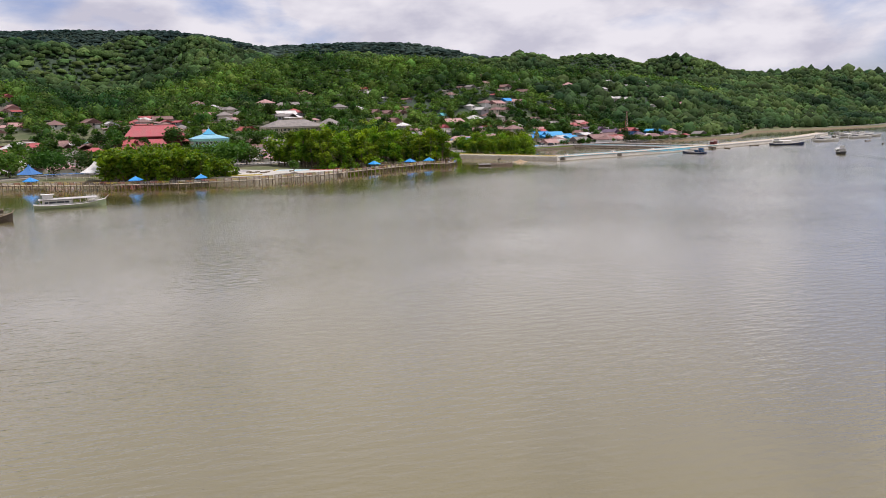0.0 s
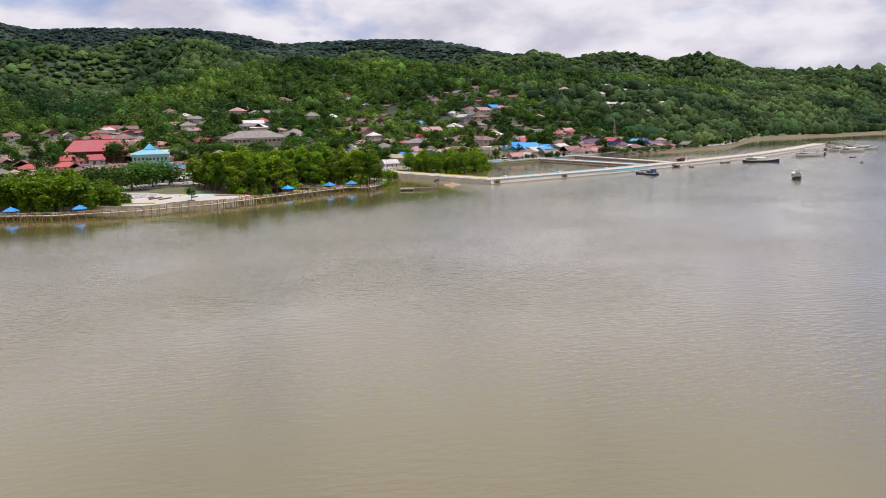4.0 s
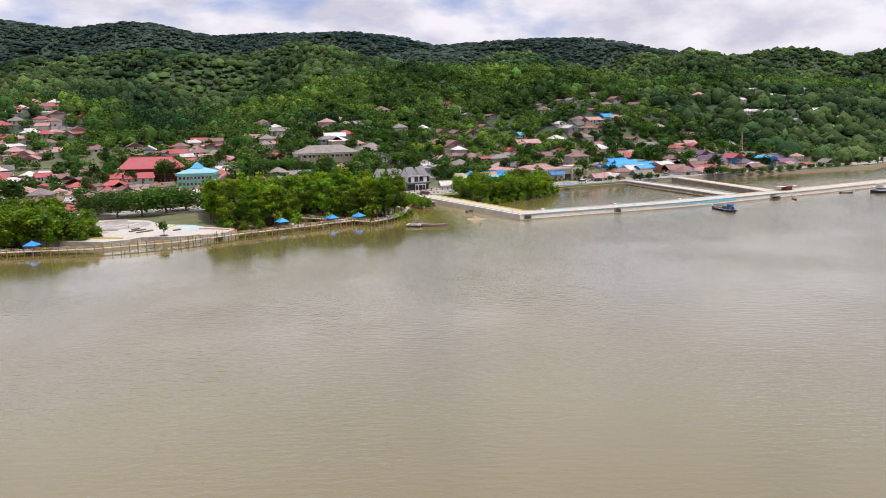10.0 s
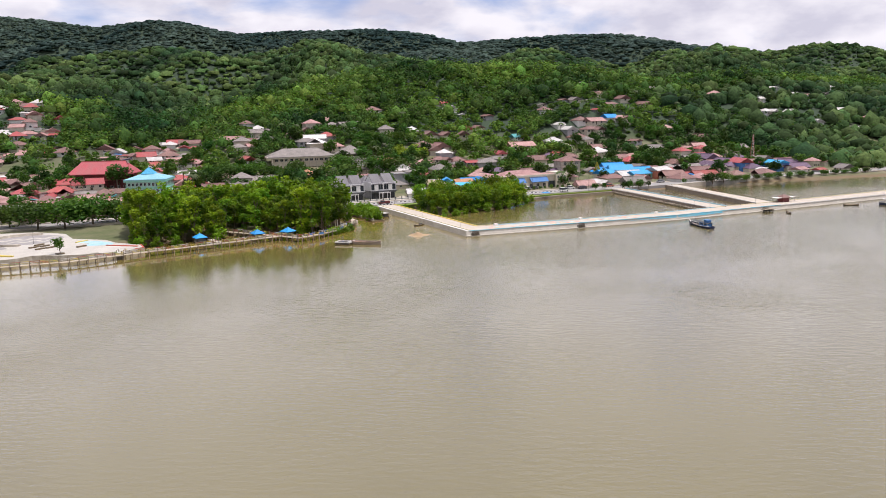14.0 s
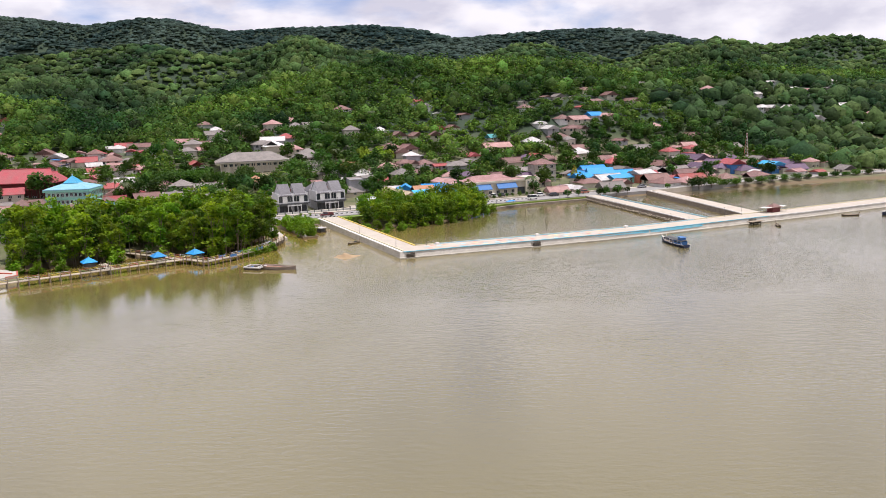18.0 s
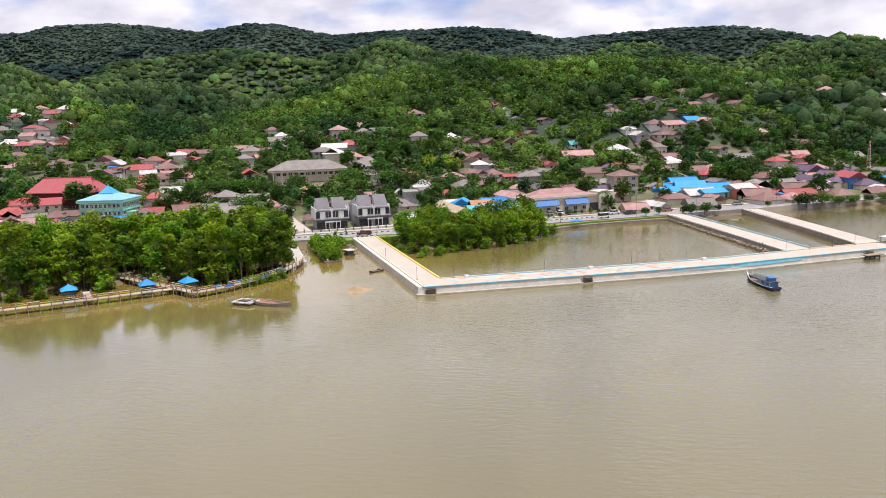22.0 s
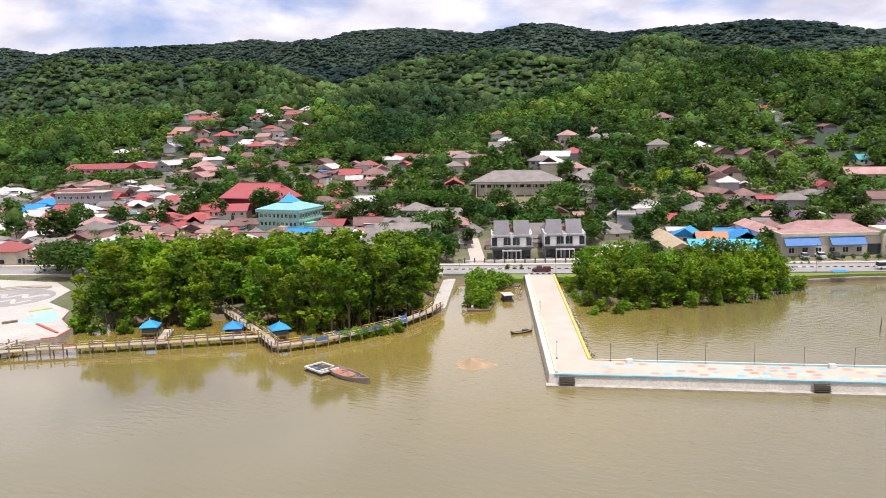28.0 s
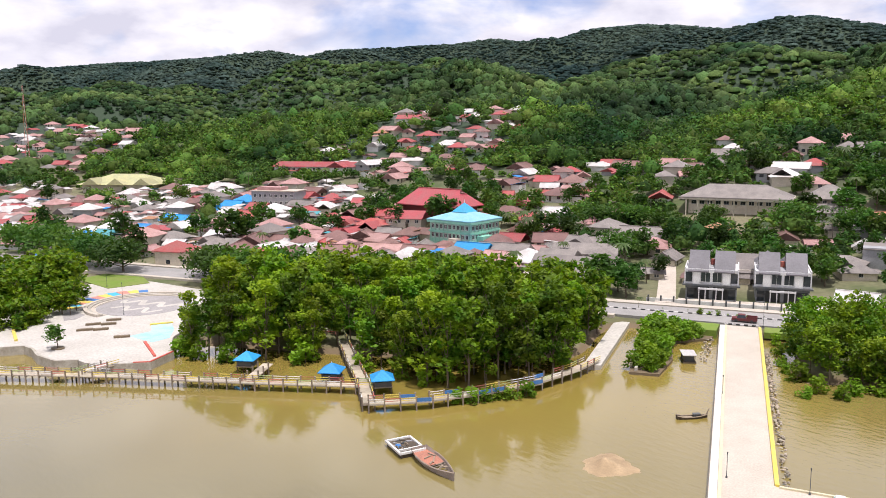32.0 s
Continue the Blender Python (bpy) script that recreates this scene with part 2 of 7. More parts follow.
    l.new(tc.outputs["Object"], streak.inputs["Vector"])
    lane = n.new("ShaderNodeTexNoise")
    lane.inputs["Scale"].default_value, lane.inputs["Detail"].default_value = 0.03, 5.0
    l.new(streak.outputs["Vector"], lane.inputs["Vector"])
    wind = n.new("ShaderNodeMapRange")
    wind.inputs["From Min"].default_value, wind.inputs["From Max"].default_value = 0.36, 0.64
    wind.inputs["To Min"].default_value, wind.inputs["To Max"].default_value = 0.06, 0.18
    l.new(lane.outputs["Fac"], wind.inputs["Value"])
    ruffle = n.new("ShaderNodeMath")
    ruffle.operation = "MULTIPLY_ADD"
    ruffle.inputs[2].default_value = 0.06
    l.new(rest.outputs[0], ruffle.inputs[0]), l.new(wind.outputs["Result"], ruffle.inputs[1])
    l.new(ruffle.outputs[0], b.inputs["Roughness"]), l.new(ruffle.outputs[0], b.inputs["Coat Roughness"])
    l.new(still.outputs[0], bp.inputs["Strength"])
    l.new(w1.outputs["Fac"], bp.inputs["Height"])
    l.new(bp.outputs["Normal"], b.inputs["Normal"])
    l.new(bp.outputs["Normal"], b.inputs["Coat Normal"])
    return m


M["water"] = water_material()
M.update({
    "navy": material("navy_hull_paint", (0.02, 0.035, 0.10), (0.05, 0.06, 0.1), 0.5, scale=0.6, fine=5),
    "hull_green": material("pale_green_hull", (0.33, 0.42, 0.22), (0.4, 0.42, 0.3), 0.6, scale=0.6, fine=5),
    "rust": material("rusty_red_deck", (0.42, 0.17, 0.11), (0.3, 0.14, 0.1), 0.85, scale=0.8, fine=6),
    "wreckwood": material("bleached_wreck_timber", (0.36, 0.3, 0.25), (0.22, 0.17, 0.14), 0.9, scale=0.8, fine=6),
    "shrub": material("shrub_leaf", (0.12, 0.22, 0.010), (0.21, 0.29, 0.016), 0.6, scale=0.4, fine=2.5, objvar=0.3, spec=0.3),
    "broadleaf": material("broadleaf_leaf", (0.040, 0.090, 0.014), (0.105, 0.165, 0.024), 0.65, scale=0.2, fine=1.5, objvar=0.55, spec=0.25),
    "palm": material("palm_frond", (0.06, 0.10, 0.02), (0.10, 0.13, 0.04), 0.55, scale=0.5, fine=4, objvar=0.3),
    "townhouse": material("townhouse_render", (0.64, 0.63, 0.63), (0.52, 0.51, 0.50), 0.8, scale=0.4, fine=5),
    "black": material("black_paint", (0.03, 0.03, 0.03), (0.06, 0.06, 0.06), 0.7, scale=0.8, fine=8),
    "rock": material("grey_rubble", (0.37, 0.31, 0.24), (0.2, 0.17, 0.13), 0.95, scale=0.8, fine=5, island=0.4),
    "grass": material("mown_grass", (0.14, 0.22, 0.025), (0.2, 0.21, 0.06), 0.95, scale=0.2, fine=3),
    "mud": material("wet_mud", (0.17, 0.125, 0.075), (0.12, 0.09, 0.055), 0.7, scale=0.3, fine=2),
    "sand": material("pale_sand", (0.40, 0.29, 0.17), (0.23, 0.16, 0.09), 0.95, scale=0.5, fine=4),
    "shoal": material("silt_shoal", (0.255, 0.195, 0.10), (0.22, 0.17, 0.085), 0.12, scale=0.3, fine=2),
    "boards": material("bleached_boards", (0.43, 0.37, 0.29), (0.31, 0.25, 0.18), 0.85, scale=1.0, fine=8, objvar=0.25),
    "postwood": material("weathered_posts", (0.27, 0.22, 0.17), (0.15, 0.115, 0.085), 0.9, scale=1.0, fine=8, objvar=0.25),
    "rail_red": material("faded_red_paint", (0.45, 0.10, 0.07), (0.42, 0.2, 0.15), 0.7, scale=1.0, fine=8, objvar=0.2),
    "rail_green": material("faded_green_paint", (0.30, 0.42, 0.16), (0.4, 0.4, 0.22), 0.7, scale=1.0, fine=8, objvar=0.2),
    "rail_blue": material("blue_paint", (0.04, 0.16, 0.42), (0.08, 0.2, 0.4), 0.6, scale=1.0, fine=8),
    "slate": material("dark_panel", (0.07, 0.08, 0.085), (0.12, 0.11, 0.1), 0.7, scale=1.0, fine=8),
    "faded_cyan": material("faded_bright_cyan_paint", (0.13, 0.47, 0.60), (0.34, 0.53, 0.58), 0.65, scale=0.5, fine=5),
    "stone": material("brown_stone_revetment", (0.26, 0.215, 0.165), (0.15, 0.12, 0.09), 0.95, scale=0.6, fine=2.5, bump=0.6, depth=0.15, grit=0.3),
    "pool": material("pale_blue_paint", (0.28, 0.52, 0.60), (0.5, 0.6, 0.6), 0.6, scale=0.4, fine=4),
    "glass": material("dark_window_glass", (0.03, 0.035, 0.04), (0.06, 0.07, 0.08), 0.12, scale=0.8, fine=3, bump=0),
    "plaster": material("cream_plaster", (0.62, 0.56, 0.46), (0.48, 0.42, 0.33), 0.85, scale=0.4, fine=5, objvar=0.2),
    "white_wall": material("white_plaster", (0.70, 0.69, 0.66), (0.55, 0.53, 0.49), 0.8, scale=0.4, fine=5, objvar=0.1),
    "grey_wall": material("grey_render", (0.34, 0.34, 0.35), (0.26, 0.26, 0.26), 0.85, scale=0.4, fine=5),
    "coral": material("coral_paint", (0.62, 0.22, 0.17), (0.5, 0.26, 0.2), 0.6, scale=0.8, fine=8),
    "cream": material("cream_paint", (0.62, 0.55, 0.36), (0.5, 0.44, 0.3), 0.7, scale=0.8, fine=8),
    "pale_mint": material("pale_mint_plaster", (0.33, 0.55, 0.45), (0.28, 0.46, 0.38), 0.8, scale=0.5, fine=5),
    "palewall": material("limewashed_concrete", (0.60, 0.56, 0.49), (0.43, 0.39, 0.32), 0.9, scale=0.35, fine=3),
    "tile_red": material("faded_red_tile", (0.58, 0.25, 0.20), (0.55, 0.34, 0.28), 0.7, scale=0.8, fine=6, objvar=0.25),
    "tile_yellow": material("faded_yellow_tile", (0.62, 0.55, 0.28), (0.58, 0.53, 0.36), 0.7, scale=0.8, fine=6, objvar=0.25),
    "tile_cyan": material("faded_cyan_tile", (0.28, 0.50, 0.56), (0.38, 0.52, 0.54), 0.7, scale=0.8, fine=6, objvar=0.25),
    "mint": material("mint_plaster", (0.25, 0.55, 0.42), (0.2, 0.45, 0.35), 0.75, scale=0.5, fine=5),
    "maroon": material("maroon_boards", (0.14, 0.03, 0.03), (0.1, 0.03, 0.03), 0.8, scale=0.5, fine=6),
})


def roof_material(name, base, second, rough=0.6, pitch=2.2):
    """Ribbed roofing: blotched colour and rust with ribs running down the slope."""
    m = material(name, base, second, rough, scale=0.3, fine=2.5, bump=0, amount=0.8, objvar=0.16)
    n, l = m.node_tree.nodes, m.node_tree.links
    tc = n.new("ShaderNodeTexCoord")
    w = n.new("ShaderNodeTexWave")
    w.bands_direction = "X"
    w.inputs["Scale"].default_value, w.inputs["Distortion"].default_value = pitch, 0.15
    b = n.new("ShaderNodeBump")
    b.inputs["Strength"].default_value, b.inputs["Distance"].default_value = 0.35, 0.06
    l.new(tc.outputs["Object"], w.inputs["Vector"])
    l.new(w.outputs["Fac"], b.inputs["Height"])
    l.new(b.outputs["Normal"], n["Principled BSDF"].inputs["Normal"])
    return m


for key, base, second in (
        ("r", (0.37, 0.060, 0.066), (0.30, 0.095, 0.09)), ("n", (0.22, 0.115, 0.10), (0.15, 0.08, 0.07)), ("p", (0.44, 0.25, 0.235), (0.30, 0.16, 0.14)),
        ("g", (0.23, 0.20, 0.18), (0.15, 0.13, 0.12)), ("w", (0.60, 0.58, 0.56), (0.42, 0.38, 0.35)), ("b", (0.015, 0.27, 0.62), (0.03, 0.24, 0.5)),
        ("t", (0.06, 0.34, 0.36), (0.1, 0.3, 0.3)), ("o", (0.40, 0.17, 0.09), (0.3, 0.15, 0.09)), ("v", (0.14, 0.08, 0.14), (0.1, 0.07, 0.1)),
        ("c", (0.03, 0.38, 0.68), (0.08, 0.36, 0.58)), ("y", (0.42, 0.40, 0.20), (0.33, 0.32, 0.18)), ("s", (0.165, 0.155, 0.165), (0.12, 0.115, 0.12)), ("d", (0.42, 0.32, 0.21), (0.3, 0.23, 0.15)), ("k", (0.30, 0.57, 0.67), (0.22, 0.52, 0.66))):
    M["roof_" + key] = roof_material("roofing_" + key, base, second)


def land_material():
    """Grass and earth, mud on the low shore and leaf litter under the hill woods."""
    m = M["land"]
    n, l = m.node_tree.nodes, m.node_tree.links
    bsdf = n["Principled BSDF"]
    src = bsdf.inputs["Base Color"].links[0].from_socket
    geo = n.new("ShaderNodeNewGeometry")
    sep = n.new("ShaderNodeSeparateXYZ")
    l.new(geo.outputs["Position"], sep.inputs["Vector"])
    rng = n.new("ShaderNodeMapRange")
    rng.inputs["From Min"].default_value, rng.inputs["From Max"].default_value = 0.5, 1.25
    l.new(sep.outputs["Z"], rng.inputs["Value"])
    mx = n.new("ShaderNodeMix")
    mx.data_type = "RGBA"
    mx.inputs["A"].default_value = (0.165, 0.12, 0.07, 1)
    l.new(rng.outputs["Result"], mx.inputs["Factor"])
    l.new(src, mx.inputs["B"])
    floor = n.new("ShaderNodeMix")
    floor.data_type = "RGBA"
    floor.inputs["B"].default_value = (0.034, 0.056, 0.030, 1)
    up = n.new("ShaderNodeMapRange")
    up.inputs["From Min"].default_value, up.inputs["From Max"].default_value = 12.0, 26.0
    l.new(sep.outputs["Z"], up.inputs["Value"]), l.new(up.outputs["Result"], floor.inputs["Factor"])
    l.new(mx.outputs["Result"], floor.inputs["A"])
    l.new(floor.outputs["Result"], bsdf.inputs["Base Color"])


land_material()


def leafy(m, share, tint):
    """Lets light through thin leaves."""
    n, l = m.node_tree.nodes, m.node_tree.links
    bsdf, out = n["Principled BSDF"], n["Material Output"]
    tr = n.new("ShaderNodeBsdfTranslucent")
    mul = n.new("ShaderNodeMix")
    mul.data_type, mul.blend_type = "RGBA", "MULTIPLY"
    mul.inputs["Factor"].default_value = 1.0
    mul.inputs["B"].default_value = (*tint, 1)
    l.new(bsdf.inputs["Base Color"].links[0].from_socket, mul.inputs["A"])
    l.new(mul.outputs["Result"], tr.inputs["Color"])
    mx = n.new("ShaderNodeMixShader")
    mx.inputs["Fac"].default_value = share
    l.new(bsdf.outputs["BSDF"], mx.inputs[1]), l.new(tr.outputs["BSDF"], mx.inputs[2])
    l.new(mx.outputs["Shader"], out.inputs["Surface"])


for key in ("mangrove", "thicket", "shrub", "broadleaf", "palm"):
    leafy(M[key], 0.36, (1.3, 1.4, 0.55))
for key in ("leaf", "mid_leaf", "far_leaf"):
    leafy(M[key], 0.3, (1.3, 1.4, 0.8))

# ---- land and water ----
# shoreline: y of the water's edge along x
SHORE_X = (-2500, -700, -330, -215, -180, -150, -136, -100, -60, -26, -24, -10, 8, 12, 40, 60, 64, 150, 175, 230, 290, 360, 435, 520, 624, 680, 900, 1400, 2600, 5000)
SHORE_Y = (-150, 30, 70, 84, 60, 44, 30, 36, 42, 55, 80, 80, 80, 54, 60, 74, 82, 88, 92, 86, 78, 110, 142, 120, 104, 118, 60, -120, -500, -900)


def rolling(x, y, size, seed):
    """Smooth noise of about unit height with hills of that size."""
    r = np.random.RandomState(seed)
    out = 0
    for k in range(7):
        a, p, q = r.uniform(0, 6.283, 3)
        s = 6.283 / (size * r.uniform(0.7, 1.5))
        out = out + np.sin((x * np.cos(a) + y * np.sin(a)) * s + p + 0.8 * np.sin((y * np.cos(a) - x * np.sin(a)) * s * 0.6 + q))
    return out / 2.65


RAMP_Y = (0, 90, 140, 180, 230, 300, 370, 430, 500, 590, 680, 780, 940, 1080, 1300, 1500, 2100, 3000, 6000)
RAMP_Z = (0, 0, 0.8, 3.0, 9, 22, 42, 53, 45, 68, 88, 80, 112, 104, 132, 128, 140, 120, 60)
# single hills: x, y, height, half-width along x, half-width along y
HILLS = (
    (-114, 184, 4.5, 34, 26), (190, 390, 26, 130, 90), (215, 265, 12, 60, 50), (-217, 385, 3, 60, 55), (20, 262, 9, 120, 60), (-60, 320, -4, 50, 80), (-70, 480, -12, 60, 120),
    (330, 300, 12, 110, 80), (440, 280, 24, 120, 90), (860, 600, 4, 260, 200), (-346, 274, -7, 110, 90), (-600, 600, -26, 280, 260),
    (700, 330, 16, 200, 110), (-150, 560, 14, 90, 90), (1100, 300, 6, 260, 160), (150, 660, 12, 110, 90), (-880, 850, -18, 200, 200),
)
# the far skyline ridge: its line and its height along x
RIDGE_X = (-4300, -2600, -1422, -1000, -370, 100, 449, 887, 1150, 1400, 1800, 2600, 4800)
RIDGE_Y = (1300, 1600, 1966, 2450, 2244, 1950, 1595, 1464, 1000, 700, 500, 200, -200)
CREST_X = (-4300, -2250, -1725, -1500, -1420, -1330, -1230, -1080, -856, -715, -616, -520, -370, -250, -140, -50, 50, 120, 180, 300, 400, 540, 610, 710, 885, 950, 1010, 1090, 1150, 1240, 1350, 1450, 1600, 1730, 2600, 4800)
CREST_Z = (140, 212, 237, 243, 260, 243, 274, 294, 306, 284, 290, 302, 305, 288, 268, 276, 268, 252, 233, 230, 222, 207, 187, 192, 203, 188, 165, 142, 126, 116, 96, 72, 58, 55, 30, 15)


def shore(x):
    return np.interp(x, SHORE_X, SHORE_Y)


def height(x, y):
    """The ground's height over the sea."""
    x, y = np.asarray(x, float), np.asarray(y, float)
    d = y - shore(x)
    edge = np.clip((d + 4.0) / 9.0, 0, 1)
    z = -2.2 + 3.5 * edge * edge * (3 - 2 * edge)
    yy = y + np.where(x > 600, 90 - shore(x), 0) * 0.8
    land = np.interp(yy, RAMP_Y, RAMP_Z)
    for hx, hy, hz, rx, ry in HILLS:
        land = land + hz * np.exp(-((x - hx) / rx) ** 2 - ((y - hy) / ry) ** 2)
    crest, off = np.interp(x, CREST_X, CREST_Z), y - np.interp(x, RIDGE_X, RIDGE_Y)
    near = np.exp(-(off / 420) ** 2)
    k = np.clip((yy - 270) / 330, 0, 1) * (1 - near)
    land = land + k * (17 * rolling(x, y, 380, 3) + 9 * rolling(x, y, 150, 5) + np.clip((yy - 700) / 900, 0, 1) * 18 * rolling(x, y, 800, 8))
    land = np.minimum(land, np.interp(x, (900, 1300), (0.8, 0.55)) * crest + 6)
    flank = crest * np.exp(-(off / np.where(off < 0, 560 + 130 * rolling(x, y, 420, 21), 900)) ** 2)
    land = np.maximum(land, flank)
    spur = np.clip((yy - 560) / 300, 0, 1) * (1 - np.exp(-(off / 300) ** 2)) * np.interp(x, (900, 1400), (1, 0.3))
    land = land + spur * (20 * rolling(x, y, 330, 31) + 8 * rolling(x, y, 190, 33) - 6)
    return z + np.maximum(land, 0) * np.clip((d - 6) / 40, 0, 1)


def ground_z(x, y):
    return float(height(x, y))


def mesh_object(name, verts, faces, mat, parent=None, smooth=False):
    me = bpy.data.meshes.new(name)
    me.from_pydata([tuple(v) for v in verts], [], [tuple(f) for f in faces])
    me.materials.append(mat)
    if smooth:
        me.polygons.foreach_set("use_smooth", [True] * len(me.polygons))
    me.update()
    ob = new(name, me)
    if parent:
        ob.parent = parent
    return ob


def uneven(lo, hi, fine_lo, fine_hi, fine, coarse):
    """Grid lines, fine inside a stretch and coarser away from it."""
    out = list(np.arange(fine_lo, fine_hi + 0.1, fine))
    s, v = fine, fine_hi
    while v < hi:
        s = min(s * 1.12, coarse)
        v += s
        out.append(v)
    s, v = fine, fine_lo
    while v > lo:
        s = min(s * 1.12, coarse)
        v -= s
        out.insert(0, v)
    return np.array(out)


def build_ground():
    xs, ys = uneven(-3600, 3600, -240, 330, 4.5, 26), uneven(-900, 3400, 20, 320, 4.5, 24)
    gx, gy = np.meshgrid(xs, ys)
    gz = height(gx, gy)
    w = len(xs)
    v = np.stack([gx.ravel(), gy.ravel(), gz.ravel()], 1)
    f = [(j * w + i, j * w + i + 1, j * w + w + i + 1, j * w + w + i) for j in range(len(ys) - 1) for i in range(w - 1)]
    return tagged(mesh_object("ground", v, f, M["land"], smooth=True), "grassy earth ground rising inland to wooded hills", "ground", kind="structure")


build_ground()
sea = mesh_object("water", [(-4600, -4600, 0), (4900, -4600, 0), (4900, 1200, 0), (-4600, 1200, 0)], [(0, 1, 2, 3)], M["water"])
tagged(sea, "calm silty brown sea water with small ripples", "water", kind="structure")


def icosphere(sub):
    bm = bmesh.new()
    bmesh.ops.create_icosphere(bm, subdivisions=sub, radius=1)
    bm.verts.ensure_lookup_table()
    v = np.array([p.co[:] for p in bm.verts])
    f = np.array([[p.index for p in q.verts] for q in bm.faces])
    bm.free()
    return v, f


ICO = icosphere(1)

# ---- building kit ----
class Geo:
    """Collects vertices and faces for one mesh."""

    def __init__(self):
        self.v, self.f = [], []

    def add(self, v, f, m=None):
        o = len(self.v)
        self.v += [tuple(m @ Vector(p)) if m else tuple(p) for p in v]
        self.f += [tuple(i + o for i in q) for q in f]
        return self

    def box(self, x, y, z, sx, sy, sz, rot=0, taper=1.0):
        """A box standing on z, centred at x, y; taper narrows its top."""
        m = pose(x, y, z, 0, 0, rot)
        a, b = sx / 2, sy / 2
        c, d = a * taper, b * taper
        v = [(-a, -b, 0), (a, -b, 0), (a, b, 0), (-a, b, 0), (-c, -d, sz), (c, -d, sz), (c, d, sz), (-c, d, sz)]
        return self.add(v, [(3, 2, 1, 0), (4, 5, 6, 7), (0, 1, 5, 4), (1, 2, 6, 5), (2, 3, 7, 6), (3, 0, 4, 7)], m)

    def prism(self, pts, z0, z1):
        n = len(pts)
        v = [(x, y, z0) for x, y in pts] + [(x, y, z1) for x, y in pts]
        return self.add(v, [tuple(range(n, 2 * n)), tuple(range(n - 1, -1, -1))] + [(i, (i + 1) % n, n + (i + 1) % n, n + i) for i in range(n)])

    def tube(self, a, b, r0, r1, n=6):
        a, b = Vector(a), Vector(b)
        q = (b - a).to_track_quat("Z", "Y").to_matrix().to_4x4()
        v = []
        for p, r in ((a, r0), (b, r1)):
            for i in range(n):
                t = 6.2832 * i / n
                v.append(p + q @ Vector((r * math.cos(t), r * math.sin(t), 0)))
        return self.add(v, [(i, (i + 1) % n, n + (i + 1) % n, n + i) for i in range(n)] + [tuple(range(n, 2 * n)), tuple(range(n - 1, -1, -1))])

    def hip(self, sx, sy, z0, h, over=0.6, ridge=None, thick=0.18):
        """A hipped or (ridge = full length) gabled roof over a plan sx by sy, with eaves and a thickness."""
        a, b = sx / 2 + over, sy / 2 + over
        r = max(a - b, 0.01) if ridge is None else ridge / 2
        e = z0 - over * h / max(b, 0.1)
        v = []
        for d in (0, -thick):
            v += [(-a, -b, e + d), (a, -b, e + d), (a, b, e + d), (-a, b, e + d), (-r, 0, z0 + h + d), (r, 0, z0 + h + d)]
        f = [(0, 1, 5, 4), (1, 2, 5), (2, 3, 4, 5), (3, 0, 4)]
        f += [tuple(i + 6 for i in reversed(q)) for q in f]
        f += [(1, 0, 6, 7), (2, 1, 7, 8), (3, 2, 8, 9), (0, 3, 9, 6)]
        return self.add(v, f)

    def mesh(self, name, mat, smooth=False):
        me = bpy.data.meshes.new(name)
        me.from_pydata(self.v, [], self.f)
        me.materials.append(mat)
        if smooth:
            me.polygons.foreach_set("use_smooth", [True] * len(me.polygons))
        return me


def thing(name, m, label, category, group="", kind=""):
    ob = new(name)
    ob.matrix_basis = m
    ob.empty_display_size = 0.5
    return tagged(ob, label, category, group, kind)


def part(name, geo, mat, parent, label="", smooth=False):
    ob = new(name, geo.mesh(name, mat, smooth))
    ob.parent = parent
    if label:
        ob["label"] = label
    return ob


def piece(name, mesh, m, parent):
    """One of many alike pieces that share a mesh."""
    ob = new(name, mesh)
    ob.parent = parent
    ob.matrix_basis = m
    return ob


def along(pts, step):
    """Points and headings (degrees) at even steps along a line of corners."""
    out, left = [], 0.0
    for (x0, y0), (x1, y1) in zip(pts, pts[1:]):
        d = math.hypot(x1 - x0, y1 - y0)
        a = math.degrees(math.atan2(y1 - y0, x1 - x0))
        s = left
        while s < d:
            out.append((x0 + (x1 - x0) * s / d, y0 + (y1 - y0) * s / d, a))
            s += step
        left = s - d
    return out


def strip(geo, pts, width, z0, z1):
    """A band of that width laid along a line of corners."""
    n, side = len(pts), []
    for i, (x, y) in enumerate(pts):
        x0, y0 = pts[max(i - 1, 0)]
        x1, y1 = pts[min(i + 1, n - 1)]
        d = math.hypot(x1 - x0, y1 - y0)
        nx, ny = -(y1 - y0) / d * width / 2, (x1 - x0) / d * width / 2
        side.append(((x - nx, y - ny), (x + nx, y + ny)))
    v, f = [], []
    for (a, b) in side:
        v += [(*a, z0), (*b, z0), (*b, z1), (*a, z1)]
    for i in range(n - 1):
        o, p = 4 * i, 4 * i + 4
        f += [(o + 3, p + 3, p + 2, o + 2), (o, p, p + 3, o + 3), (o + 2, p + 2, p + 1, o + 1)]
    f += [(0, 3, 2, 1), (4 * n - 4, 4 * n - 3, 4 * n - 2, 4 * n - 1)]
    return geo.add(v, f)

# ---- piers and promenade ----
TOP = 1.7
WHITE_TILE = {"red": M["tile_red"], "yellow": M["tile_yellow"], "cyan": M["tile_cyan"]}


def battered(geo, base, top, z0, z1):
    """A block whose top outline is set in from its base outline."""
    n = len(base)
    v = [(x, y, z0) for x, y in base] + [(x, y, z1) for x, y in top]
    return geo.add(v, [tuple(range(n, 2 * n))] + [(i, (i + 1) % n, n + (i + 1) % n, n + i) for i in range(n)])


OUTER = [(0, 0), (20, -0.9), (40, -2.0), (60, -2.8), (80, -2.8), (100, -1.3), (125, 0.4), (150, 2), (214, 8), (272, 20), (350, 40)]


